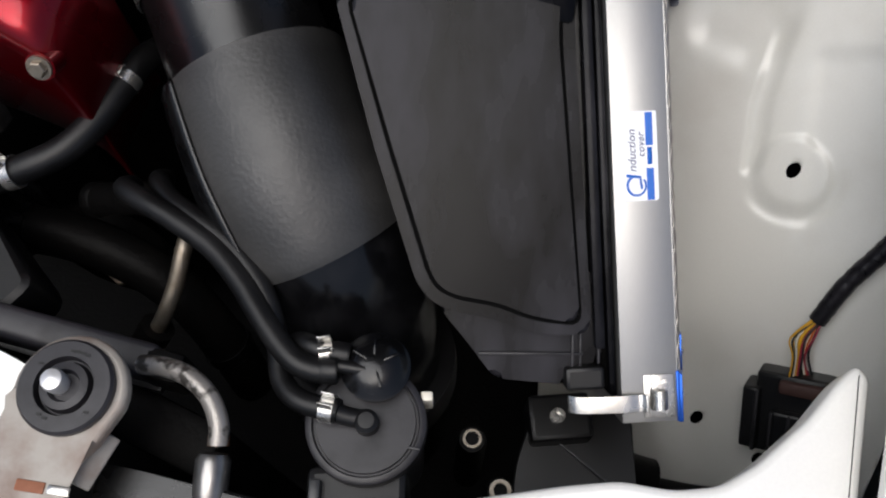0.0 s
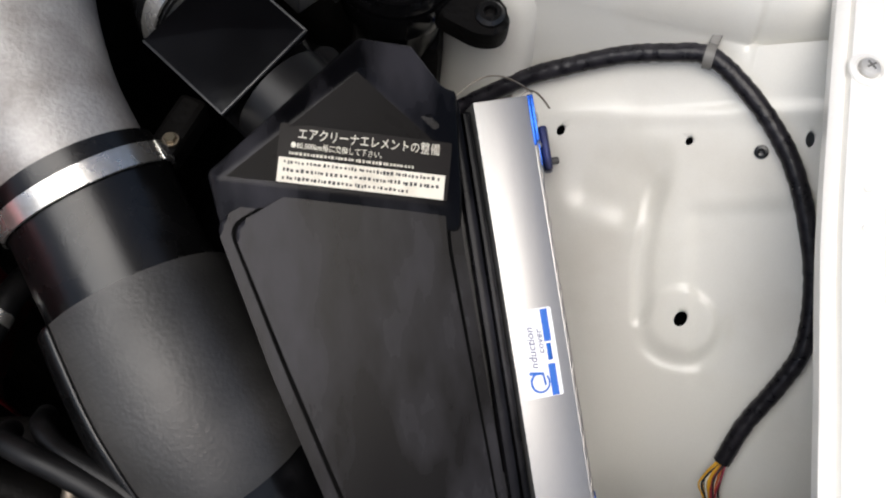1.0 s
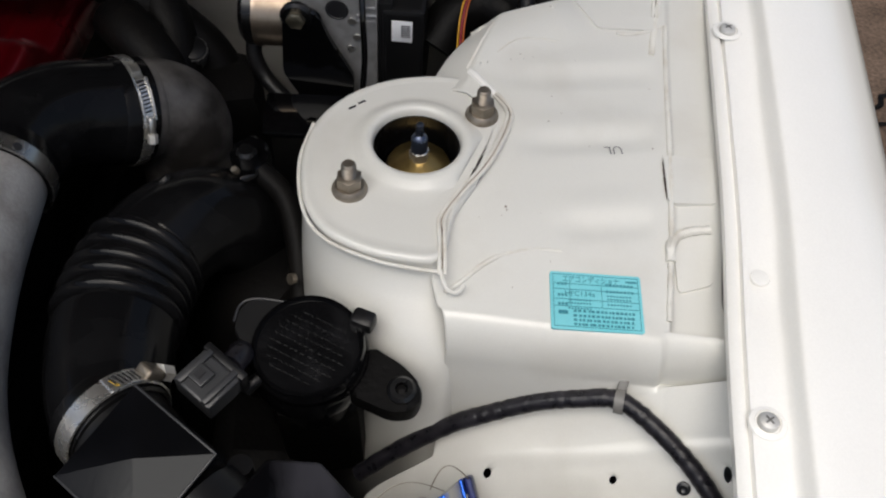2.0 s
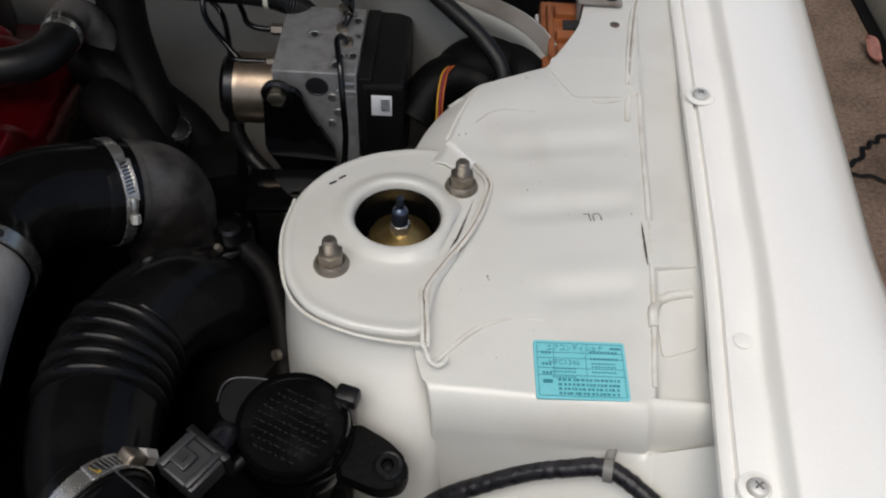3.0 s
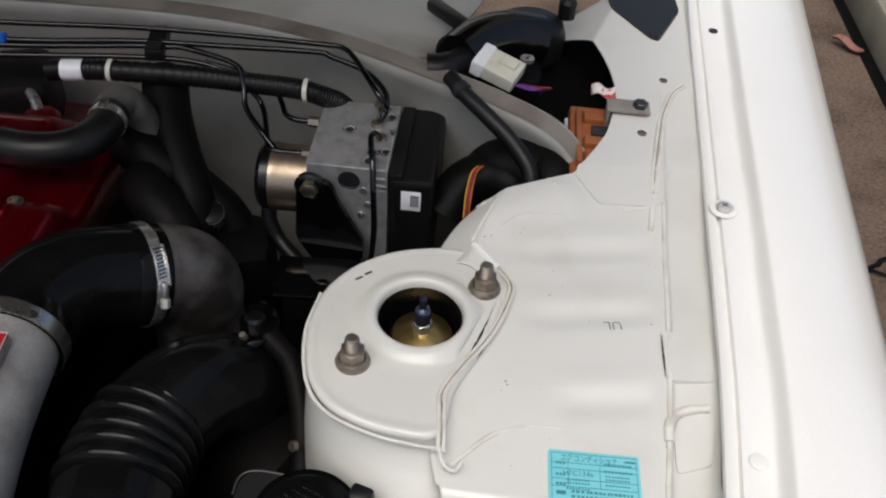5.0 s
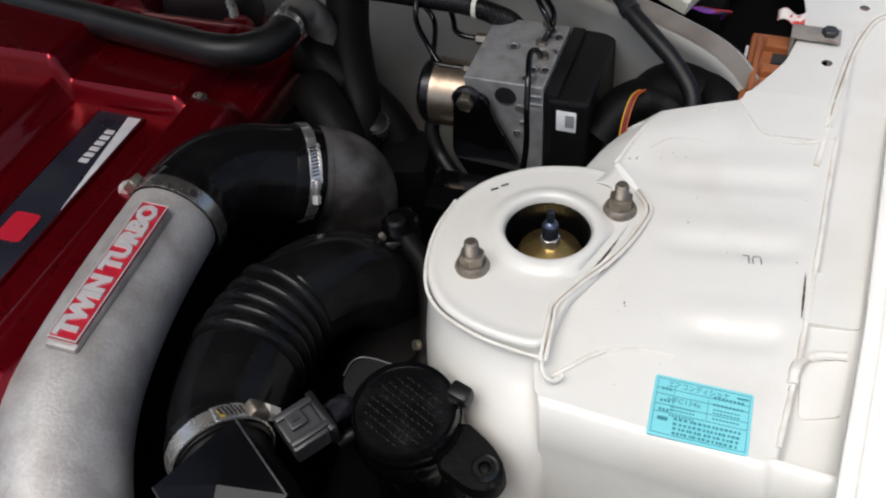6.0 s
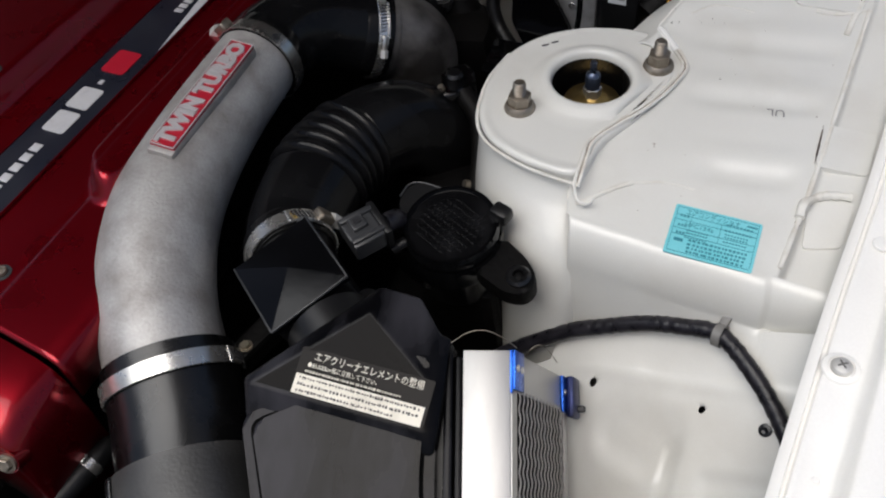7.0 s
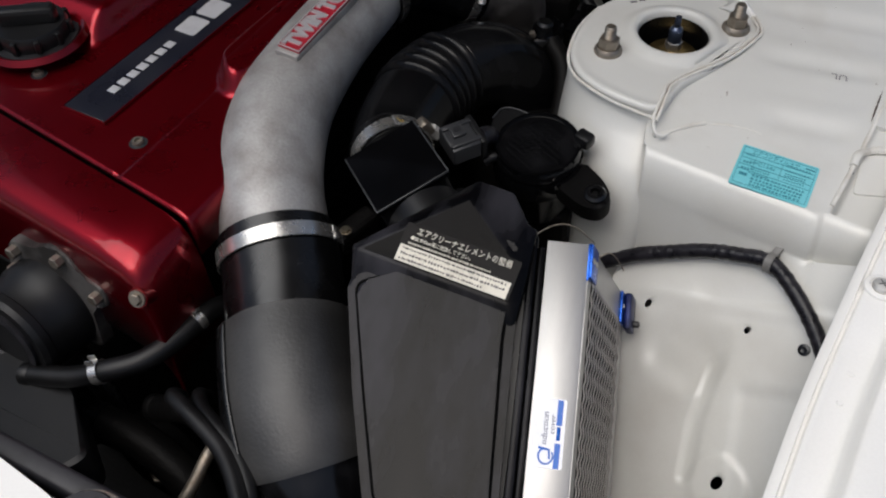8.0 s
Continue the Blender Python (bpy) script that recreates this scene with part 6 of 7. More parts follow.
def build_small_hoses():
    vacuum_hose([(-0.170, 0.215, 0.745), (-0.164, 0.203, 0.768), (-0.150, 0.192, 0.776), (-0.131, 0.180, 0.778), (-0.110, 0.165, 0.778), (-0.094, 0.147, 0.778), (-0.082, 0.129, 0.778), (-0.071, 0.114, 0.778), (-0.062, 0.105, 0.778), (-0.052, 0.101, 0.778), (-0.041, 0.1005, 0.778)], 0.0064, "thick black rubber hose running to the canister valve")
    vacuum_hose([(-0.155, 0.225, 0.735), (-0.148, 0.210, 0.763), (-0.136, 0.194, 0.772), (-0.118, 0.180, 0.776), (-0.099, 0.165, 0.776), (-0.085, 0.147, 0.774), (-0.077, 0.130, 0.771), (-0.073, 0.113, 0.768), (-0.070, 0.098, 0.769), (-0.060, 0.087, 0.772), (-0.040, 0.0815, 0.774)], 0.0058, "thinner black rubber hose running to the canister port")
    spring_clip((-0.0475, 0.1105, 0.776), (1, 0.15, 0), 0.0058)
    vacuum_hose([(-0.066, 0.118, 0.76), (-0.062, 0.117, 0.77), (-0.056, 0.114, 0.776), (-0.047, 0.1105, 0.777), (-0.036, 0.109, 0.776)], 0.0056, "short black stub hose on the canister valve")
    spring_clip((-0.0455, 0.0828, 0.7735), (1, -0.2, 0.05), 0.0062)
    spring_clip((-0.066, 0.114, 0.755), (0.3, -1, 0), 0.006)
    vacuum_hose([(-0.30, 0.212, 0.742), (-0.255, 0.212, 0.752), (-0.225, 0.2175, 0.762), (-0.203, 0.228, 0.765), (-0.186, 0.247, 0.767), (-0.175, 0.268, 0.768), (-0.168, 0.285, 0.766), (-0.162, 0.30, 0.755)], 0.0085, "bent black water hose in front of the engine")
    spring_clip((-0.1745, 0.2715, 0.768), (0.4, 1, 0), 0.0088)
    spring_clip((-0.232, 0.2155, 0.7605), (1, 0.2, 0.3), 0.0088)
    vacuum_hose([(-0.215, 0.232, 0.69), (-0.190, 0.226, 0.705), (-0.176, 0.222, 0.715), (-0.166, 0.222, 0.705), (-0.160, 0.226, 0.67)], 0.0105, "stout black moulded hose junction", GREASY)


build_small_hoses()


def build_radiator_mount():
    ob = thing("radiator_mount", "dirty grey steel radiator mount bracket with a rubber bush", "mounting bracket")
    c = Vector((-0.1570, 0.0815, 0.812))
    m = Matrix.Translation(c) @ pose(0, 0, 0, 0, 0, -8)
    out = [(0.0262 * math.cos(a), 0.0262 * math.sin(a)) for a in np.linspace(-0.15, math.pi + 0.25, 20)]
    out += [(-0.0262, -0.012), (-0.0262, -0.026), (-0.0285, -0.034), (-0.0265, -0.046), (-0.025, -0.075), (0.014, -0.075), (0.0135, -0.052), (0.0105, -0.040), (0.0125, -0.030), (0.019, -0.021)]
    part("plate", prism(out, -0.006, 0.0, m, bevel=0.0025, seg=3), RUSTY, ob)
    part("wing", box((0.014, 0.026, 0.004), (0.024, -0.021, -0.006), m @ pose(0, 0, 0, 0, 22, -18), bevel=0.0012), RUSTY, ob)
    part("bush", lathe([(0.0218, -0.004), (0.0218, 0.003), (0.0205, 0.0048), (0.0135, 0.0052), (0.0125, 0.0005), (0.0118, 0.0005), (0.0108, 0.0050), (0.0075, 0.0056), (0.0062, 0.002), (0, 0.002)], m @ Matrix.Translation((-0.001, 0.001, 0)), 48), BUSH, ob, "dark rubber bush with a moulded rim")
    for a in (1.2, 1.35, 1.5, 1.65, 2.6, 4.2, 4.4, 5.6):
        part("rim_mark", bars([(0.016 * math.cos(a), 0.016 * math.sin(a), 0.0022, 0.0012)], m @ pose(0, 0.001, 0.0054)), HOSE, ob)
    part("pin", lathe([(0, 0.006), (0.0050, 0.0), (0.0054, 0.009), (0.0047, 0.0115), (0.002, 0.0125), (0, 0.0126)], m @ Matrix.Translation((-0.0045, 0.002, 0)), 24), SILVERPAINT, ob, "bright steel pin")
    part("slot", box((0.013, 0.005, 0.002), (-0.004, -0.043, -0.0002), m, bevel=0.0005), material("rust", (0.28, 0.11, 0.06), 0.8, scale=200), ob, "rusted slot")
    part("clip", box((0.01, 0.004, 0.002), (0.009, -0.043, 0.0006), m, bevel=0.0006), STEEL, ob)
    ob = thing("radiator_tank", "black plastic top tank of the radiator", "radiator")
    end, far = Vector((-0.134, 0.1065, 0.757)), Vector((-0.72, 0.257, 0.757))
    mid = axes((end + far) / 2, end - far, z=(0, 0, 1))
    long = (end - far).length
    part("tank", box((long, 0.017, 0.030), (0, 0, 0), mid, bevel=0.004, seg=3), BUSH, ob)
    part("seam", box((long, 0.021, 0.006), (0, -0.001, -0.012), mid, bevel=0.0015), PLASTIC, ob, "crimped lower seam of the tank")
    part("end_block", box((0.022, 0.016, 0.03), (0, 0, 0), pose(-0.131, 0.1045, 0.757, 0, 0, -14), bevel=0.003), GREASY, ob)
    part("core", box((0.75, 0.03, 0.4), (0, 0, 0), pose(-0.45, 0.225, 0.53, 0, 0, -25), bevel=0.003), GREASY, ob)
    ob = thing("air_conditioning_pipe", "bare aluminium refrigerant pipe bending down to a fitting", "pipe")
    part("tube", pipe([(-0.140, 0.104, 0.772), (-0.127, 0.1015, 0.778), (-0.113, 0.096, 0.781), (-0.102, 0.086, 0.781), (-0.0965, 0.074, 0.780), (-0.0965, 0.064, 0.777)], 0.0050, 18, 8), PITTED, ob)
    part("collar", lathe([(0, 0), (0.0053, 0), (0.0053, 0.005), (0, 0.005)], along(Vector((-0.0965, 0.0685, 0.777)), Vector((0, -1, -0.2))), 18), COPPER, ob, "copper coloured collar")
    part("fitting", lathe([(0, 0), (0.0068, 0), (0.0085, 0.003), (0.0085, 0.02), (0.0075, 0.023), (0.0075, 0.035), (0, 0.035)], along(Vector((-0.098, 0.06, 0.776)), Vector((-0.08, -1, -0.25))), 24), FITTING, ob, "turned aluminium fitting")
    part("lower_hose", pipe([(-0.101, 0.03, 0.768), (-0.104, 0.0, 0.755), (-0.106, -0.03, 0.72)], 0.0085, 16), HOSE, ob)
    ob = thing("metal_water_pipe", "dull steel pipe seen deep in front of the engine", "pipe")
    part("tube", pipe([(-0.148, 0.206, 0.70), (-0.150, 0.194, 0.70), (-0.155, 0.177, 0.69), (-0.163, 0.161, 0.678), (-0.178, 0.148, 0.655)], 0.0052, 16), NUTMETAL, ob)
    part("rubber_end", pipe([(-0.170, 0.1545, 0.668), (-0.182, 0.1455, 0.652), (-0.2, 0.137, 0.63)], 0.011, 16), GREASY, ob)
    ob = thing("brass_plug", "dull brass plug deep beside the pulleys", "plug")
    part("head", hexhead(0.0085, 0.012, along(Vector((-0.214, 0.207, 0.62)), Vector((0.1, -0.3, 1)))), NUTMETAL, ob)


build_radiator_mount()


def build_front_lower():
    """Black fittings below the air cleaner, beside the canister."""
    ob = thing("lower_bracket", "black steel bracket plate below the air cleaner box", "bracket")
    part("plate", prism(rounded([(0.072, 0.125), (0.135, 0.12), (0.135, 0.06), (0.10, 0.02), (0.05, 0.02), (0.058, 0.08)], 0.006, 3), 0.60, 0.615, bevel=0.002), PLASTIC, ob)
    for at in ((0.029, 0.096), (0.047, 0.063)):
        part("pillar", lathe([(0, 0.45), (0.011, 0.45), (0.010, 0.606), (0.0085, 0.616), (0, 0.616)], Matrix.Translation((*at, 0)), 20), GREASY, ob, "dark stem below a fastening ring")
    part("rib", box((0.0012, 0.07, 0.004), (0, 0, 0), pose(0.100, 0.082, 0.618, 0, 0, 50), bevel=0.0004), GREYPLASTIC, ob)
    part("bolt", lathe([(0, 0), (0.0048, 0), (0.0048, 0.0028), (0.0022, 0.0028), (0.0022, 0.001), (0, 0.001)], Matrix.Translation((0.083, 0.108, 0.636)), 20), STEEL, ob)
    part("upright", box((0.04, 0.03, 0.04), (0, 0, 0), pose(0.085, 0.108, 0.616, 0, 0, 5), bevel=0.003), PLASTIC, ob)
    part("ring", lathe([(0.0045, 0), (0.0062, 0.0), (0.0062, 0.003), (0.0045, 0.003), (0.0045, 0)], Matrix.Translation((0.029, 0.096, 0.616)), 24), NUTMETAL, ob)
    part("ring", lathe([(0.0045, 0), (0.007, 0.0), (0.007, 0.003), (0.0045, 0.003), (0.0045, 0)], Matrix.Translation((0.047, 0.063, 0.618)), 24), NUTMETAL, ob)
    ob = thing("horn", "black rubber-booted horn bracket near the front corner", "horn")
    part("boot", pipe([(0.075, 0.094, 0.60), (0.105, 0.088, 0.60), (0.135, 0.080, 0.592), (0.150, 0.077, 0.586)], 0.013, 18), GREASY, ob)
    part("cable", pipe([(0.145, 0.075, 0.588), (0.19, 0.068, 0.585), (0.24, 0.07, 0.58)], 0.004, 10), GREASY, ob)


build_front_lower()


# ---------------------------------------------------------------- engine
CO = Vector((-0.2, 0.5, 0.0))
CM = axes(CO, (0.959, -0.283, 0), y=(0.283, 0.959, 0))


def cover_height(s, t):
    """Height of the red cover over car-wise coordinates: s towards this wing, t towards the rear."""
    z = 0.853
    z -= 0.004 * ease((s + 0.05) / 0.004) * 0.0
    z -= 0.0016 * ease(1 - abs(s - 0.004) / 0.0016) * ease((0.30 - t) / 0.01)
    z -= 0.035 * ease((s - 0.012 - 0.052 * ease((-0.04 - t) / 0.05)) / 0.05) ** 1.5
    # raised pocket beside the plate
    d = abs(s - 0.013 - 0.008 * ease((-0.02 - t) / 0.04)) / 0.025
    nose = max(0.0, (-0.020 - t) / 0.040)
    z += 0.020 * ease((1.0 - math.hypot(d, nose)) / 0.38) * ease((0.27 - t) / 0.03)
    # raised far bank and step behind the plate
    z += 0.024 * ease((-0.122 - s) / 0.014) * ease((t + 0.07) / 0.04)
    z += 0.020 * ease((t - 0.236) / 0.006) * ease((0.0 - s) / 0.02) * ease((0.40 - t) / 0.05)
    z -= 0.05 * ease((t - 0.36) / 0.12)
    return z


def build_engine_cover():
    ob = thing("engine_cover", "metallic red lacquered engine cover with a dark centre panel", "engine cover")
    ss = sorted({*np.linspace(-0.36, 0.085, 150)})
    ts = np.linspace(-0.168, 0.48, 190)
    def place(s, t):
        lip = s > 0.084
        s = -0.36 + (s + 0.36) * (0.445 - 0.047 * ease((t + 0.06) / 0.07)) / 0.445
        z = cover_height(s, t) - (0.03 if lip else 0.0)
        return CM @ Vector((s, t + (-0.1742 - 0.12 * s + 0.168) * ease((-0.10 - t) / 0.068), z))
    top = part("top", surface(place, ss, ts), RED, ob, angle=50)
    thick(top, 0.004)
    # filler opening with its black cap
    capm = CM @ Matrix.Translation((-0.172, -0.080, 0.868))
    part("filler_collar", lathe([(0.037, -0.006), (0.040, 0.0), (0.0425, 0.001), (0.046, -0.004)], capm, 40), RED, ob)
    part("filler_well", lathe([(0, -0.002), (0.037, -0.002), (0.038, -0.004)], capm, 40), INK, ob)
    cap = thing("oil_filler_cap", "black ribbed oil filler cap in the red cover", "filler cap")
    part("body", lathe([(0.03, -0.004), (0.031, 0.008), (0.029, 0.012), (0.0, 0.012)], capm, 30), PLASTIC, cap)
    part("grip", box((0.05, 0.014, 0.016), (0, 0, 0.018), capm @ pose(0, 0, 0, 0, 0, 35), bevel=0.004), PLASTIC, cap)
    for k in range(10):
        part("knurl", box((0.006, 0.005, 0.012), (0.031, 0, 0.004), capm @ pose(0, 0, 0, 0, 0, 36 * k), bevel=0.0012), PLASTIC, cap)
    # front cover
    prof = [(-0.360, 0.0), (-0.30, 0), (-0.2, 0), (-0.1, 0), (0.0, 0), (0.04, 0.0), (0.062, -0.001), (0.074, -0.005), (0.081, -0.013), (0.085, -0.028), (0.087, -0.06), (0.088, -0.12)]
    across = [(0.0, -0.006), (0.02, 0.0), (0.3, 0.001), (0.6, 0.0003), (0.82, -0.0015), (0.92, -0.005), (0.98, -0.011), (1.0, -0.020), (1.01, -0.045), (1.02, -0.10)]

    def shell(i, j):
        s, f = prof[i][0], across[j][0]
        rear, front = -0.1758 - 0.12 * s, -0.2365 - 0.09 * min(s, 0.08)
        return CM @ Vector((s, rear + (front - rear) * f, 0.8495 + prof[i][1] + across[j][1]))

    bm = surface(shell, range(len(prof)), range(len(across)))
    tc = thing("timing_cover", "metallic red lacquered timing cover at the front of the engine", "timing cover")
    fc = part("shell", bm, RED, tc, angle=60)
    thick(fc, 0.003)
    at = CM @ Vector((0.079, -0.2458, 0.826))
    way = CM.to_3x3() @ Vector((0.15, -0.85, 0.5))
    part("lug", lathe([(0, -0.012), (0.0085, -0.012), (0.0078, -0.001), (0, -0.001)], along(at, way), 20), RED, tc)
    bolt = thing("cover_bolt", "zinc plated cover bolt in a red recess", "bolt", "bolts in the red engine covers")
    part("head", hexhead(0.0045, 0.004, along(at, way)), NUTMETAL, bolt)
    part("washer", lathe([(0, -0.001), (0.0066, -0.001), (0.0066, 0.0008), (0, 0.0008)], along(at, way), 20), NUTMETAL, bolt)
    # socket bolts of the top cover
    first = None
    for s, t in ((-0.010, 0.0095), (-0.006, -0.138), (-0.006, 0.257), (-0.012, 0.15), (-0.143, 0.021), (-0.143, 0.16), (-0.143, -0.11)):
        p = CM @ Vector((s, t, cover_height(s, t) + 0.0005))
        if first is None:
            first = thing("cover_bolt", "zinc plated cover bolt in a red recess", "bolt", "bolts in the red engine covers")
            part("head", lathe([(0, 0), (0.0046, 0), (0.0048, 0.0018), (0.0042, 0.003), (0.0024, 0.003), (0.0022, 0.001), (0, 0.001)], None, 20), NUTMETAL, first)
            part("recess", lathe([(0, -0.0002), (0.0072, -0.0002), (0.0074, 0.0002), (0, 0.0002)], None, 20), GREYPLASTIC, first)
            first.matrix_world = Matrix.Translation(p)
        else:
            copy_thing(first, Matrix.Translation(p))
    # centre panel with plain shapes for the maker's marks
    pm = CM @ Matrix.Translation((-0.068, 0.048, 0.8555))
    panel = part("centre_panel", prism(rounded([(-0.0225, -0.181), (0.0225, -0.181), (0.0225, 0.181), (-0.0225, 0.181)], 0.002, 2), -0.004, 0.0, pm, bevel=0.0006), NAVY, ob, "dark navy centre panel")
    part("panel_rim", bars([(-0.0232, 0, 0.0012, 0.364), (0.0232, 0, 0.0012, 0.364), (0, -0.1818, 0.0476, 0.0012)], pm @ pose(0, 0, -0.0005), depth=0.002), RED, ob)
    # reflection on the glossy panel end, painted as a silver triangle
    part("silver_flash", prism([(0.0212, 0.178), (0.0085, 0.178), (0.0212, 0.062)], -0.0002, 0.0005, pm), LETTER, ob, "tapering silver triangle painted for a reflection at the end of the panel")
    k = pm @ pose(0, 0, 0.0004)
    for j in range(7):
        part("silver_mark", box((0.0085, 0.0085, 0.0006), (0.0005, -0.146 + j * 0.0118, 0.0002), k, bevel=0.0002), LETTER, ob, "" if j else "plain silver shape standing for a maker's mark")
    for j in range(6):
        part("silver_mark", box((0.0085, 0.0052, 0.0006), (0.0045, 0.118 + j * 0.0075, 0.0002), k, bevel=0.0002), LETTER, ob)
    for y0, y1 in ((-0.056, -0.031), (-0.026, 0.0)):
        part("large_mark", prism(rounded([(-0.011, y0), (0.011, y0), (0.011, y1), (-0.011, y1)], 0.003, 3), 0, 0.0006, k), LETTER, ob, "" if y0 > -0.03 else "plain silver block standing for a maker's mark")
    part("large_mark", box((0.004, 0.005, 0.0006), (0.0, 0.009, 0.0003), k), LETTER, ob)
    part("red_mark", prism(rounded([(-0.012, 0.022), (0.012, 0.022), (0.012, 0.052), (-0.012, 0.052)], 0.004, 3), 0, 0.0006, k), REDPAINT, ob, "plain red block standing for a maker's mark")


build_engine_cover()


def build_engine_front():
    ob = thing("engine_block", "dark greasy engine block below the red covers", "engine")
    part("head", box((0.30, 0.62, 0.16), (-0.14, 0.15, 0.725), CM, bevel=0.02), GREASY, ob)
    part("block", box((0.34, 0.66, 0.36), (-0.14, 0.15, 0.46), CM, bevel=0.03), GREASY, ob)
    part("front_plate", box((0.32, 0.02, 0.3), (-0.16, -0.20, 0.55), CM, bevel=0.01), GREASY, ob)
    se = thing("cam_sensor", "black round cam sensor with a bolted alloy flange", "sensor")
    m = axes(CM @ Vector((-0.032, -0.243, 0.757)), CM.to_3x3() @ Vector((1, 0, 0)), z=CM.to_3x3() @ Vector((0, -1, 0.12)))
    part("flange", prism(rounded([(-0.040, 0.030), (-0.030, 0.055), (-0.006, 0.056), (0.018, 0.070), (0.034, 0.066), (0.044, 0.050), (0.066, 0.046), (0.066, 0.028), (0.045, 0.018), (0.045, -0.03), (-0.045, -0.03)], 0.007, 4), -0.008, 0.004, m, bevel=0.002), CASTDARK, se, "cast alloy flange")
    part("body", lathe([(0.043, 0.0), (0.043, 0.018), (0.0405, 0.022), (0.040, 0.040), (0.041, 0.041), (0.041, 0.047), (0.038, 0.051), (0, 0.052)], m, 48), PLASTIC, se)
    part("face_ring", lathe([(0.030, 0.051), (0.031, 0.054), (0.026, 0.055), (0.024, 0.052)], m, 40), DUSTY, se)
    part("plug", box((0.024, 0.03, 0.03), (0.018, -0.045, 0.030), m, bevel=0.003), PLASTIC, se)
    for x, y in ((-0.026, 0.045), (0.026, 0.060), (0.058, 0.037), (-0.034, 0.022)):
        part("bolt", hexhead(0.0052, 0.007, m @ Matrix.Translation((x, y, 0.004))), NUTMETAL, se)
    pu = thing("drive_belt", "black ribbed drive belt and pulleys in front of the engine", "belt")
    pm = along(CM @ Vector((-0.06, -0.262, 0.64)), CM.to_3x3() @ Vector((0, -1, 0.12)))
    part("pulley", lathe([(0.0, 0.0), (0.03, 0.0), (0.034, 0.008), (0.062, 0.008), (0.066, 0.012), (0.066, 0.0), (0.064, -0.012), (0.0, -0.012)], pm, 48), GREASY, pu)
    ring = []
    for kk in range(49):
        a = 2 * math.pi * kk / 48
        ring.append(tuple(pm @ Vector((0.069 * math.cos(a), 0.069 * math.sin(a), 0))))
    part("belt", pipe(ring, 0.0055, 10, 1), RUBBER, pu)
    pm2 = along(CM @ Vector((0.045, -0.265, 0.60)), CM.to_3x3() @ Vector((0, -1, 0.12)))
    part("idler", lathe([(0.0, 0.004), (0.02, 0.004), (0.024, 0.01), (0.045, 0.01), (0.047, 0.0), (0.045, -0.01), (0.0, -0.01)], pm2, 40), GREASY, pu)
    up = thing("top_hose", "large black radiator hose crossing in front of the engine", "hose")
    part("hose_wall", pipe([(-0.42, 0.205, 0.64), (-0.34, 0.216, 0.66), (-0.27, 0.222, 0.665), (-0.215, 0.212, 0.655), (-0.17, 0.19, 0.63), (-0.145, 0.165, 0.58), (-0.14, 0.155, 0.52)], 0.016, 24, 8), GREASY, up)
    part("cuff", pipe([(-0.287, 0.2215, 0.6646), (-0.275, 0.222, 0.665), (-0.262, 0.2215, 0.665)], 0.0175, 24, 3), RUBBER, up)
    part("end_bead", pipe([(-0.1475, 0.168, 0.588), (-0.145, 0.165, 0.578)], 0.0175, 24, 3), RUBBER, up)
    ra = thing("relay_box", "dark grey plastic cover beside the radiator", "plastic cover")
    part("body", prism(rounded([(-0.40, 0.20), (-0.235, 0.135), (-0.215, 0.158), (-0.26, 0.21), (-0.36, 0.25)], 0.01, 3), 0.70, 0.742, bevel=0.006), PLASTIC, ra)


build_engine_front()


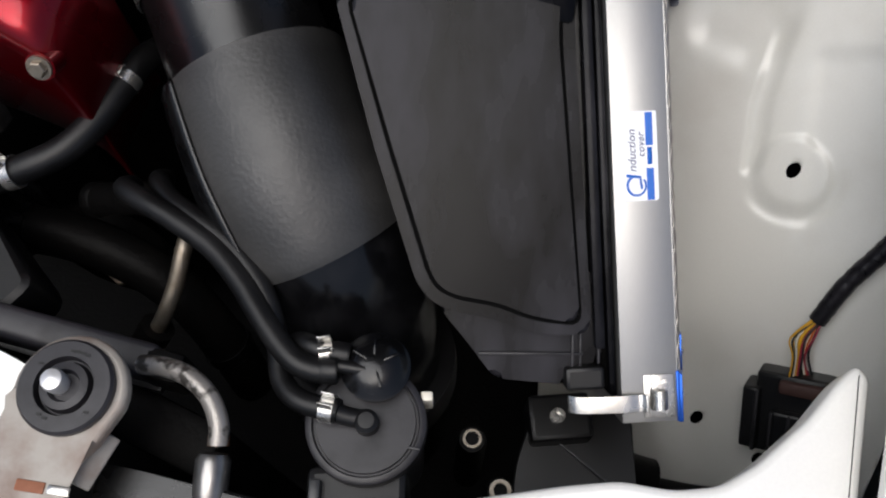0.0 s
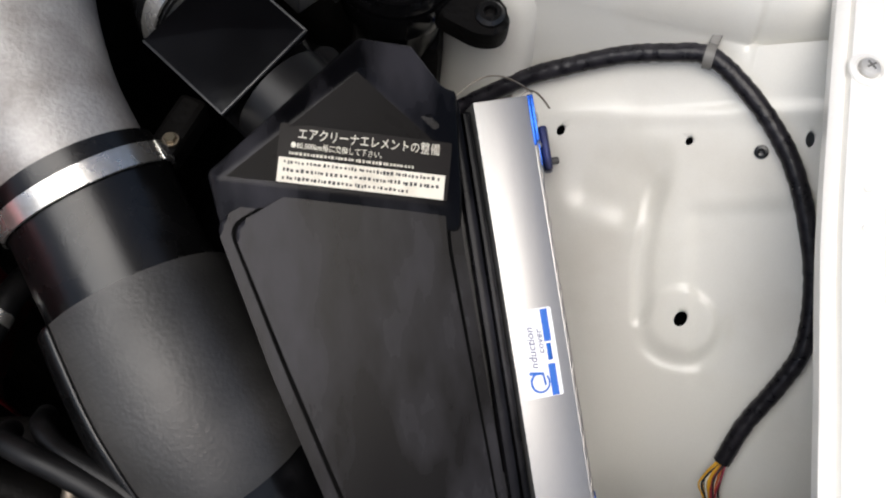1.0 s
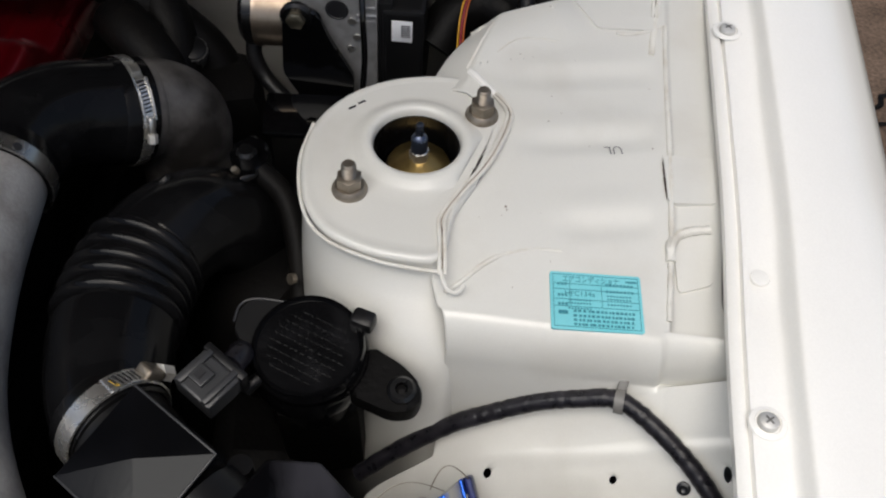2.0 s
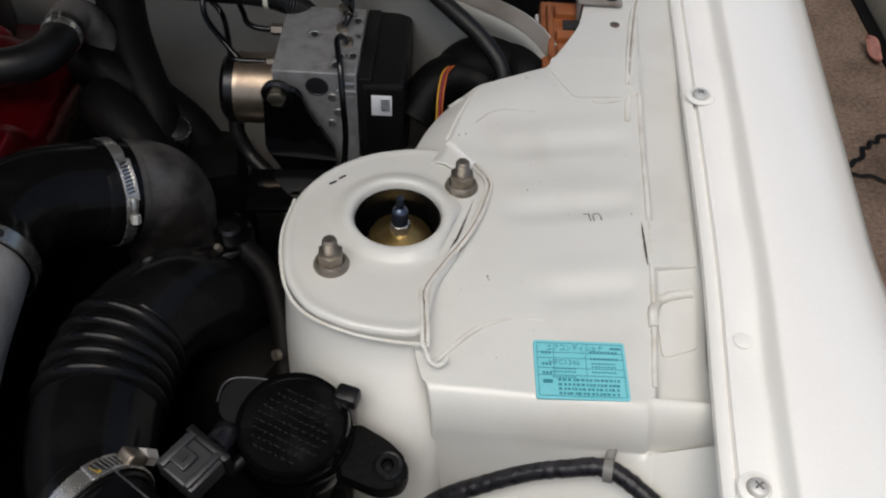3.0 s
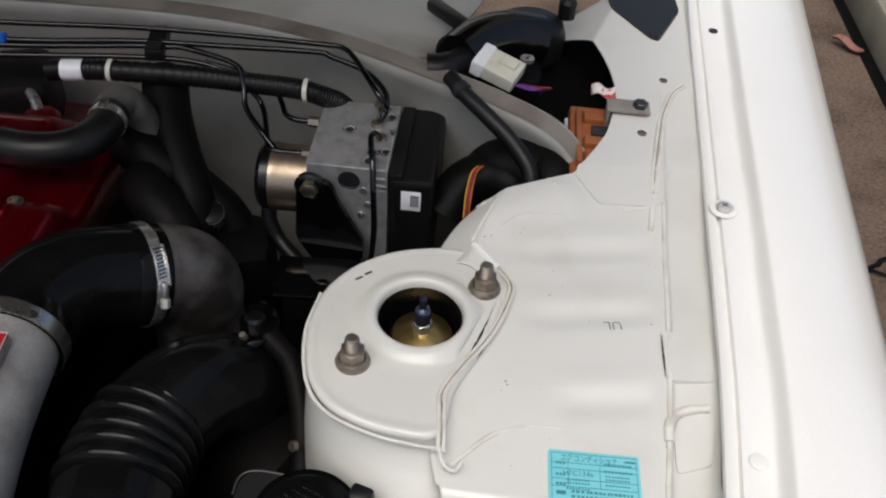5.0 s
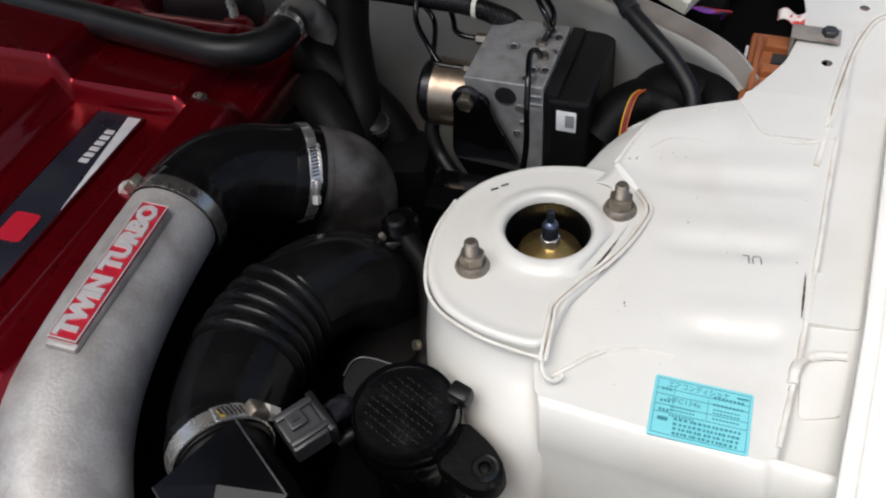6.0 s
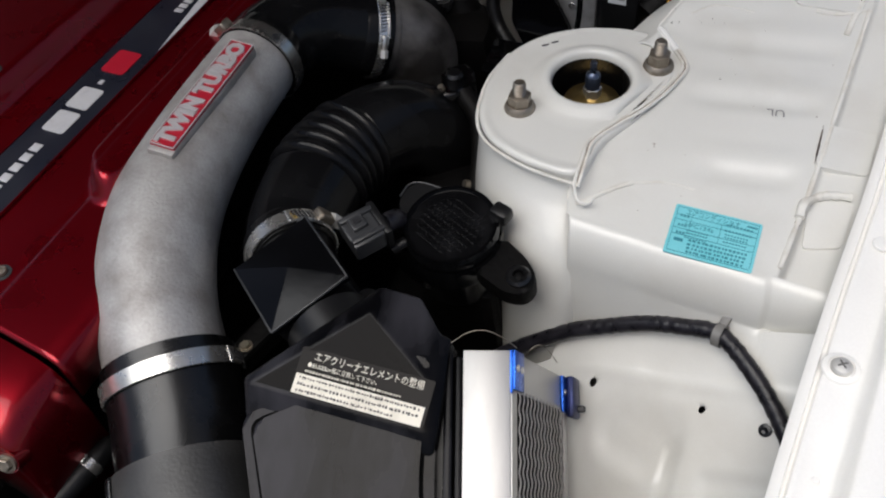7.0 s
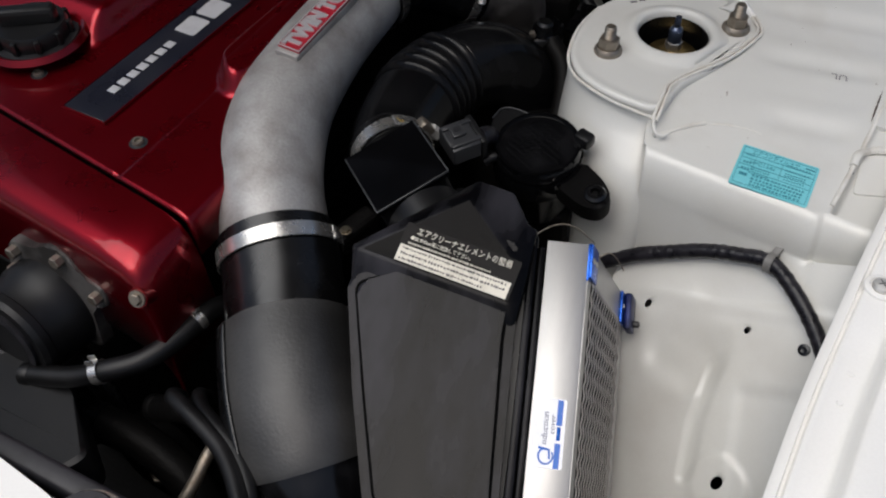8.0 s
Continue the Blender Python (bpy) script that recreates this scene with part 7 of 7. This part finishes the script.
def build_rear_engine():
    """The dark clutter between intake, elbow and strut tower."""
    th = thing("turbo_housing", "soot-black turbo housing low between engine and strut tower", "turbocharger")
    m = Matrix.Translation((0.045, 0.565, 0.70))
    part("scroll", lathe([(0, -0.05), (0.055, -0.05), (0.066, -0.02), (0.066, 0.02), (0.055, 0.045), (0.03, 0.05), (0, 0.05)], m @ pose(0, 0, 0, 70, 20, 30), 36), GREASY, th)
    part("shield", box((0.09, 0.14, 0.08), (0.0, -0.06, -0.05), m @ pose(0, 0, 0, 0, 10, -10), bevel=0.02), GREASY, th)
    bv = thing("valve_bracket", "small black solenoid bracket with a plated screw beside the elbow", "bracket")
    part("plate", prism(rounded([(0.032, 0.603), (0.052, 0.612), (0.062, 0.635), (0.050, 0.655), (0.030, 0.64)], 0.006, 3), 0.800, 0.822, bevel=0.004), GLOSSBLACK, bv)
    part("cap", lathe([(0, 0), (0.008, 0), (0.008, 0.008), (0.006, 0.0105), (0, 0.011)], Matrix.Translation((0.043, 0.628, 0.82)), 20), RUBBER, bv)
    part("screw", hexhead(0.003, 0.005, along(Vector((0.034, 0.6145, 0.822)), Vector((-0.4, -0.2, 1)))), NUTMETAL, bv)
    part("arm", pipe([(0.05, 0.62, 0.815), (0.066, 0.60, 0.80), (0.069, 0.565, 0.775), (0.062, 0.52, 0.75), (0.05, 0.49, 0.73)], 0.009, 12), GREASY, bv)
    part("washer", lathe([(0, 0), (0.004, 0), (0.004, 0.004), (0, 0.004)], along(Vector((0.0625, 0.538, 0.785)), Vector((-1, -0.4, 0.5))), 18), NUTMETAL, bv)
    bb = thing("breather_cluster", "cluster of large black rubber hoses behind the engine", "hose")
    part("hose_wall", pipe([(-0.019, 0.905, 0.868), (-0.019, 0.893, 0.865), (-0.018, 0.865, 0.85), (-0.012, 0.83, 0.83), (-0.004, 0.80, 0.81), (-0.006, 0.77, 0.78), (-0.01, 0.75, 0.72)], 0.021, 24), GREASY, bb)
    part("hose_wall", pipe([(-0.055, 0.845, 0.845), (-0.035, 0.828, 0.833), (-0.005, 0.815, 0.812), (0.022, 0.800, 0.785), (0.034, 0.785, 0.75), (0.03, 0.77, 0.69)], 0.021, 24), GREASY, bb)
    part("hose_wall", pipe([(-0.045, 0.80, 0.83), (-0.03, 0.77, 0.83), (-0.015, 0.745, 0.815), (-0.01, 0.72, 0.78)], 0.021, 24), GREASY, bb)
    part("body", box((0.09, 0.08, 0.14), (0.02, 0.775, 0.715), pose(0, 0, 0, 0, 0, 0), bevel=0.025), GREASY, bb)
    part("body", box((0.10, 0.09, 0.12), (-0.06, 0.80, 0.775), pose(0, 0, 0, 0, 0, 10), bevel=0.025), GREASY, bb)
    flutes = [((0.0132 - 0.0016 * (i % 2)) * math.cos(math.pi * i / 15), (0.0132 - 0.0016 * (i % 2)) * math.sin(math.pi * i / 15)) for i in range(30)]
    fm = along(Vector((0.0085, 0.785, 0.792)), Vector((0.15, -0.35, 0.92)))
    cap = part("fluted_cap", prism(flutes, 0.0, 0.017, fm, bevel=0.0004), PIPEGREY, bb, "grey fluted plastic cap")
    part("cap_top", lathe([(0.0114, 0.0), (0.0112, 0.0018), (0.0098, 0.0026), (0, 0.0024)], fm @ Matrix.Translation((0, 0, 0.017)), 30), HOSE, cap)
    vh = vacuum_hose([(-0.46, 0.935, 0.890), (-0.34, 0.878, 0.892), (-0.226, 0.826, 0.892), (-0.149, 0.790, 0.892), (-0.118, 0.776, 0.892), (-0.092, 0.775, 0.891), (-0.073, 0.787, 0.890), (-0.063, 0.806, 0.889), (-0.059, 0.824, 0.888)], 0.0148, "glossy black breather hose across the back of the engine", HOSE)
    ep = thing("alloy_elbow", "dull alloy elbow pipe behind the engine", "pipe")
    part("tube", pipe([(-0.061, 0.815, 0.888), (-0.058, 0.832, 0.888), (-0.050, 0.846, 0.884), (-0.040, 0.849, 0.868), (-0.036, 0.848, 0.84)], 0.0148, 24), CASTDARK, ep)
    spring_clip((-0.0615, 0.812, 0.889), (0.2, 1, 0.0), 0.0152)
    cl = thing("coil_cover", "dark plastic cap and red knob at the back of the engine", "cap")
    part("knob", lathe([(0, 0), (0.016, 0), (0.017, 0.01), (0.013, 0.016), (0, 0.018)], Matrix.Translation((-0.130, 0.884, 0.838)), 24), RED, cl, "red metal knob")
    part("cap", box((0.09, 0.075, 0.07), (-0.168, 0.945, 0.835), pose(0, 0, 0, 0, 0, 0), bevel=0.015), PLASTIC, cl)
    part("stem", pipe([(-0.145, 0.92, 0.86), (-0.138, 0.908, 0.858), (-0.131, 0.888, 0.85)], 0.005, 12), STEEL, cl)


build_rear_engine()


# ---------------------------------------------------------------- brake unit and pipes
def build_brake_unit():
    ob = thing("brake_unit", "machined aluminium anti-lock brake block with a black control box", "brake unit")
    m = axes(Vector((0.1425, 0.7895, 0.872)), (0.066, -0.021, 0), y=(0.018, 0.091, 0.002))
    part("block", box((0.069, 0.093, 0.105), (0, 0, -0.0525), m, bevel=0.0012), BLOCK, ob)
    for x, y, r in ((-0.006, 0.005, 0.0048), (0.020, 0.036, 0.006), (0.0195, 0.0265, 0.004), (0.0285, 0.028, 0.0045), (0.0195, -0.024, 0.0042), (0.018, -0.036, 0.006), (0.0295, -0.022, 0.0045), (0.031, 0.006, 0.003)):
        part("port", lathe([(r + 0.0012, 0.0003), (r, 0.0006), (r * 0.85, -0.001), (0, -0.001)], m @ Matrix.Translation((x, y, 0.0002)), 20), STEEL, ob)
        part("port_core", lathe([(0, 0.0), (r * 0.7, 0.0), (r * 0.7, 0.0004), (0, 0.0004)], m @ Matrix.Translation((x, y, -0.0002)), 18), GREYPLASTIC, ob)
    fm = m @ Matrix.Translation((0, -0.0465, 0)) @ pose(0, 0, 0, 90, 0, 0)
    part("bore", lathe([(0.0095, 0.0006), (0.0085, 0.0008), (0.008, 0.0003), (0, 0.0003)], fm @ Matrix.Translation((0.002, -0.014, 0)), 24), INK, ob)
    for x, y in ((0.014, -0.024), (0.018, -0.04), (0.012, -0.052)):
        part("grub_screw", lathe([(0, 0), (0.0038, 0), (0.0034, 0.001), (0, 0.0012)], fm @ Matrix.Translation((x, y, 0.0002)), 14), STEEL, ob)
    part("stamped_number", bars([(0.026 + 0.0016 * k, -0.01, 0.001, 0.0034) for k in range(-3, 5)] + [(0.026 + 0.0018 * k, -0.018, 0.0012, 0.0034) for k in range(-4, 5)] + [(0.024, -0.023, 0.019, 0.0004)], fm @ pose(0, 0, 0.0003)), LETTER, ob)
    part("face_print", bars([(0.004 + 0.006 * k, 0.012 - 0.008 * j, 0.004, 0.004) for k in range(2) for j in range(3)], m @ pose(0, 0, 0.0002), depth=0.0002), BLOCK, ob)
    e = part("control_box", box((0.036, 0.108, 0.105), (0.056, 0.006, -0.062), m, bevel=0.004), PLASTIC, ob, "black plastic control box")
    part("box_step", box((0.012, 0.100, 0.10), (0.041, 0.004, -0.0545), m, bevel=0.002), PLASTIC, ob)
    lm = m @ Matrix.Translation((0.055, -0.0485, -0.029)) @ pose(0, 0, 0, 90, 0, 0)
    lb = part("white_label", box((0.017, 0.021, 0.0006), (0, 0, 0), lm, bevel=0.0002), PAPER, ob, "small white label")
    part("fine_print", bars([(0.003, 0.006 - 0.0018 * k, 0.0075, 0.0009) for k in range(7)], lm @ pose(0, 0, 0.0005)), GREYPLASTIC, lb)
    mm = axes(m @ Vector((-0.036, -0.018, -0.042)), m.to_3x3() @ Vector((0, 0, 1)), z=m.to_3x3() @ Vector((-1, 0, 0)))
    part("motor", lathe([(0, 0), (0.029, 0), (0.030, 0.003), (0.030, 0.028), (0.031, 0.030), (0.031, 0.034), (0.0, 0.034)], mm, 40), BRONZE, ob, "bronze coloured pump motor")
    part("motor_cap", lathe([(0.030, 0.034), (0.0295, 0.042), (0.026, 0.046), (0, 0.047)], mm, 40), RUBBER, ob)
    part("cable", pipe([tuple(mm @ Vector((-0.028, -0.005, 0.04))), tuple(mm @ Vector((-0.042, -0.012, 0.04))), tuple(mm @ Vector((-0.06, -0.02, 0.03))), tuple(mm @ Vector((-0.07, -0.035, 0.01)))], 0.007, 14), HOSE, ob)
    bk = part("bracket", prism(rounded([(-0.040, 0.004), (-0.028, 0.008), (-0.012, 0.004), (-0.004, -0.02), (0.016, -0.06), (0.014, -0.085), (-0.03, -0.09), (-0.045, -0.06)], 0.007, 4), 0.003, 0.008, fm @ Matrix.Translation((0.0, -0.014, 0.004)), bevel=0.0015), GLOSSBLACK, ob, "black pressed steel bracket")
    part("foot", box((0.09, 0.045, 0.006), (0, 0, 0), pose(0.105, 0.712, 0.775, 8, 0, -14), bevel=0.002), GLOSSBLACK, ob)
    part("bolt", hexhead(0.0078, 0.006, fm @ Matrix.Translation((-0.029, -0.016, 0.012))), YELLOWZINC, ob)
    part("bush", lathe([(0, 0), (0.013, 0), (0.0135, 0.004), (0.011, 0.006), (0, 0.006)], fm @ Matrix.Translation((-0.029, -0.016, 0.0075)), 24), RUBBER, ob)


build_brake_unit()


def brake_pipe(points, label="black coated steel brake pipe"):
    ob = thing("brake_pipe", label, "brake pipe", "brake pipes over the bulkhead")
    part("tube", pipe(points, 0.0026, 12, 8), GLOSSBLACK, ob)
    return ob


def build_brake_pipes():
    brake_pipe([(-0.60, 1.06, 0.918), (-0.30, 0.975, 0.915), (-0.145, 0.943, 0.913), (-0.039, 0.923, 0.912), (0.052, 0.897, 0.912), (0.130, 0.871, 0.912), (0.143, 0.864, 0.912), (0.150, 0.850, 0.911), (0.162, 0.806, 0.905), (0.169, 0.797, 0.893), (0.170, 0.808, 0.878), (0.170, 0.822, 0.872)], "long black coated brake pipe running to the brake unit")
    brake_pipe([(-0.60, 1.045, 0.913), (-0.30, 0.958, 0.910), (-0.142, 0.921, 0.908), (-0.039, 0.906, 0.908), (0.044, 0.886, 0.908), (0.118, 0.869, 0.907), (0.132, 0.862, 0.905), (0.158, 0.844, 0.900), (0.172, 0.818, 0.895), (0.172, 0.804, 0.887), (0.166, 0.798, 0.878), (0.1625, 0.797, 0.872)], "long black coated brake pipe running to the brake unit")
    brake_pipe([(-0.60, 1.03, 0.908), (-0.30, 0.947, 0.906), (-0.143, 0.917, 0.905), (-0.039, 0.903, 0.905), (-0.013, 0.898, 0.905), (0.006, 0.892, 0.905), (0.046, 0.866, 0.902), (0.052, 0.850, 0.892), (0.052, 0.832, 0.878), (0.064, 0.806, 0.868), (0.077, 0.787, 0.856)])
    brake_pipe([(-0.60, 1.015, 0.902), (-0.30, 0.935, 0.900), (-0.144, 0.909, 0.900), (-0.04, 0.894, 0.899), (0.012, 0.882, 0.897), (0.045, 0.869, 0.888), (0.060, 0.860, 0.874), (0.067, 0.848, 0.864), (0.067, 0.802, 0.860), (0.068, 0.794, 0.860), (0.076, 0.789, 0.860), (0.102, 0.784, 0.858)])
    brake_pipe([(0.02, 0.885, 0.895), (0.06, 0.871, 0.885), (0.079, 0.862, 0.874), (0.084, 0.853, 0.866), (0.086, 0.842, 0.862), (0.094, 0.833, 0.861), (0.112, 0.828, 0.860)])
    brake_pipe([(0.1625, 0.775, 0.8725), (0.157, 0.769, 0.885), (0.151, 0.757, 0.889), (0.149, 0.735, 0.880), (0.1475, 0.722, 0.86), (0.146, 0.712, 0.82), (0.136, 0.70, 0.79), (0.105, 0.698, 0.78)], "black coated brake pipe looping in front of the block")
    for p, w in (((0.110, 0.8285, 0.860), (1, -0.3, 0)), ((0.100, 0.7845, 0.858), (1, -0.3, 0)), ((0.170, 0.826, 0.872), (0, 0, 1)), ((0.1625, 0.797, 0.872), (0, 0, 1)), ((0.1625, 0.776, 0.872), (0, 0, 1))):
        ob = thing("pipe_nut", "plated union nut on a brake pipe", "union nut", "union nuts of the brake pipes")
        part("nut", hexhead(0.0052, 0.010, along(Vector(p), -Vector(w)) @ Matrix.Translation((0, 0, -0.005))), NUTMETAL, ob)
    cb = thing("pipe_clip", "black plastic clip holding the brake pipes together", "clip")
    part("body", box((0.016, 0.045, 0.012), (0, 0, 0), pose(-0.02, 0.907, 0.904, 0, 0, -8), bevel=0.002), PLASTIC, cb)
    tm = pose(-0.152, 0.923, 0.909, 0, 0, -10)
    bt = thing("blue_tape", "small blue tape flag on a brake pipe", "tape")
    part("wrap", box((0.008, 0.012, 0.008), (0, 0, 0), tm, bevel=0.0025), BLUEINK, bt)


build_brake_pipes()


def build_loom():
    ob = thing("corrugated_loom", "black corrugated cable conduit along the bulkhead", "conduit")
    path = [(-0.118, 0.906, 0.884), (-0.100, 0.9025, 0.8855), (-0.072, 0.896, 0.887), (0.011, 0.871, 0.889), (0.060, 0.855, 0.888), (0.098, 0.844, 0.886), (0.120, 0.838, 0.880), (0.138, 0.842, 0.866), (0.150, 0.85, 0.84)]
    g = glide(path, 40)
    bm = bmesh.new()
    tube(bm, g, [0.0092 + (0.0005 if k % 4 < 2 else -0.0001) for k in range(len(g))], 16)
    part("conduit", bm, HOSE, ob)
    part("tape_end", pipe([(-0.104, 0.9035, 0.8855), (-0.096, 0.901, 0.886), (-0.086, 0.899, 0.8865)], 0.0101, 18), PAPER, ob, "white tape wrap")
    for k, p in enumerate(((-0.062, 0.893, 0.8873), (0.106, 0.842, 0.8848))):
        ti = part("cable_tie", lathe([(0.0092, -0.002), (0.0108, -0.002), (0.0108, 0.002), (0.0092, 0.002)], along(Vector(p), Vector((0.06, -0.019, 0.0))), 24), IVORY, ob, "pale cable tie")
    ob = thing("branch_loom", "black taped branch loom hanging from the wiper area", "wiring harness")
    part("loom", pipe([(0.226, 0.800, 0.916), (0.235, 0.779, 0.911), (0.250, 0.757, 0.902), (0.266, 0.736, 0.890), (0.277, 0.715, 0.876), (0.277, 0.703, 0.86), (0.27, 0.70, 0.83)], 0.0070, 16), HOSE, ob)
    part("collar", lathe([(0.0070, -0.004), (0.0084, -0.003), (0.0084, 0.003), (0.0070, 0.004)], along(Vector((0.233, 0.784, 0.912)), Vector((0.009, -0.021, -0.005))), 20), DUSTY, ob)
    part("taped_lump", pipe([(0.212, 0.735, 0.815), (0.232, 0.748, 0.835), (0.255, 0.750, 0.842), (0.275, 0.735, 0.838), (0.29, 0.72, 0.80)], 0.022, 18), GREASY, ob)
    part("taped_lump", pipe([(0.225, 0.70, 0.79), (0.24, 0.705, 0.82), (0.262, 0.71, 0.826), (0.285, 0.70, 0.80)], 0.020, 18), GREASY, ob)
    part("taped_lump", pipe([(0.245, 0.755, 0.80), (0.262, 0.758, 0.838), (0.285, 0.748, 0.848), (0.305, 0.728, 0.835), (0.312, 0.715, 0.79)], 0.028, 18), GREASY, ob)
    part("taped_lump", pipe([(0.30, 0.775, 0.79), (0.298, 0.765, 0.83), (0.300, 0.745, 0.85), (0.306, 0.72, 0.845), (0.31, 0.70, 0.80)], 0.024, 18), GREASY, ob)
    for k, (mat, d) in enumerate(((YELLOW, 0.0), (MAROON, 0.0032), (ORANGE, 0.0064))):
        part("wire", pipe([(0.241 + d * 0.7, 0.741, 0.862), (0.233 + d * 0.7, 0.732, 0.862), (0.226 + d * 0.7, 0.718, 0.852), (0.222 + d * 0.7, 0.706, 0.836)], 0.0008, 8, 6), mat, ob)


build_loom()


def build_plenum():
    """The corner of the scuttle: wiper motor, plugs and the brown fusible link box."""
    ob = thing("wiper_motor", "black wiper motor and linkage in the scuttle corner", "wiper motor")
    part("body", pipe([(0.248, 0.862, 0.893), (0.275, 0.885, 0.895), (0.305, 0.898, 0.893), (0.34, 0.9, 0.885)], 0.025, 24), GLOSSBLACK, ob)
    part("gear_case", lathe([(0, -0.02), (0.034, -0.02), (0.036, 0.0), (0.032, 0.012), (0.02, 0.018), (0, 0.018)], Matrix.Translation((0.335, 0.915, 0.885)), 32), PLASTIC, ob)
    part("rubber_end", pipe([(0.215, 0.842, 0.898), (0.228, 0.840, 0.898), (0.242, 0.846, 0.897), (0.256, 0.858, 0.895)], 0.0145, 20), HOSE, ob)
    part("arm", box((0.014, 0.07, 0.012), (0, 0, 0), pose(0.256, 0.918, 0.905, 0, 0, 25), bevel=0.003), PLASTIC, ob)
    part("lower_case", box((0.07, 0.05, 0.05), (0, 0, 0), pose(0.30, 0.868, 0.855, 0, 0, -15), bevel=0.012), GREASY, ob)
    part("pivot", lathe([(0, 0), (0.009, 0), (0.009, 0.016), (0.006, 0.02), (0, 0.02)], Matrix.Translation((0.375, 0.925, 0.895)), 18), PLASTIC, ob)
    cn = thing("ivory_plug", "ivory plastic plug block with white paint on its end", "plug")
    m = pose(0.278, 0.823, 0.905, 12, -8, 50)
    m = m @ Matrix.Scale(0.86, 4)
    part("body", box((0.034, 0.036, 0.016), (0, -0.004, 0), m, bevel=0.0015), IVORY, cn)
    part("end", box((0.036, 0.014, 0.018), (0, 0.020, 0.0005), m, bevel=0.002), PAPER, cn, "white painted end")
    part("step", box((0.012, 0.02, 0.005), (0.004, -0.006, 0.009), m, bevel=0.001), IVORY, cn)
    part("lug", lathe([(0.0025, 0), (0.0065, 0), (0.0065, 0.003), (0.0025, 0.003), (0.0025, 0)], pose(0.306, 0.832, 0.906), 18), STEEL, cn, "steel eyelet")
    for k, mat in enumerate((VIOLET, MAROON, BLUEINK, MAROON, INK, REDPAINT)):
        part("wire", pipe([(0.289 + 0.0015 * k, 0.809, 0.896), (0.298 + 0.0022 * k, 0.796 + 0.001 * (k % 3), 0.899), (0.308 + 0.0022 * k, 0.797 + 0.0012 * (k % 2), 0.897), (0.316 + 0.0012 * k, 0.807, 0.890), (0.318, 0.818, 0.878)], 0.001, 8), mat, cn)
    bx = thing("fusible_link_box", "orange-brown plastic terminal box on a steel bracket", "terminal box")
    m = axes(Vector((0.352, 0.748, 0.8765)), (0.95, -0.31, 0), y=(0.31, 0.95, 0))
    part("body", box((0.050, 0.104, 0.06), (-0.001, 0, -0.034), m, bevel=0.0025), BROWN, bx)
    for y, d in ((-0.031, 0.016), (-0.007, 0.012), (0.031, 0.014)):
        part("rib", box((0.032, d, 0.010), (0.002, y, -0.003), m, bevel=0.0018), BROWN, bx)
    part("rail", box((0.005, 0.08, 0.010), (-0.0185, 0, -0.003), m, bevel=0.0015), BROWN, bx)
    part("insert", box((0.022, 0.014, 0.003), (0.004, 0.012, -0.0025), m, bevel=0.0006), GREYPLASTIC, bx, "dark terminal insert")
    part("side_wall", box((0.003, 0.09, 0.045), (-0.0275, 0, -0.036), m, bevel=0.0008), PAPER, bx)
    st = thing("box_bracket", "rusty steel bracket strip bolted to the inner wing", "bracket")
    part("strip", box((0.038, 0.020, 0.0022), (0.023, 0.028, 0.0160), m, bevel=0.0007), RUSTY, st)
    part("leg", box((0.003, 0.017, 0.03), (0.006, 0.028, 0.0005), m, bevel=0.0007), RUSTY, st)
    part("bolt", hexhead(0.0065, 0.005, m @ Matrix.Translation((0.033, 0.028, 0.0171))), GREYPLASTIC, st)
    tg = thing("paper_tag", "crumpled red and white paper tag by the bracket", "tag")
    part("sheet", surface(lambda u, v: m @ Vector((-0.009 + u, 0.044 + v, 0.0125 + 0.003 * math.sin(u * 300) + 0.002 * math.cos(v * 400))), np.linspace(0, 0.022, 8), np.linspace(0, 0.02, 8)), REDTAG, tg)
    thick(tg.children[0], 0.0006)
    # black block that stands for the shade in the well below
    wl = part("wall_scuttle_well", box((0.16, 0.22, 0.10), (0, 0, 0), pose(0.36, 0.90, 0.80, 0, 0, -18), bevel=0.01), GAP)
    tagged(wl, label="black block painted for the shade in the well below the scuttle corner", category="scuttle well", kind="structure")
    hm = part("trim_hinge_slot", prism(rounded([(0.425, 0.93), (0.445, 0.873), (0.452, 0.868), (0.492, 0.915), (0.505, 0.97), (0.44, 0.99)], 0.004, 2), 0.8935, 0.8995), INK)
    tagged(hm, label="dark slot beside the bonnet hinge", category="slot", kind="structure")


build_plenum()
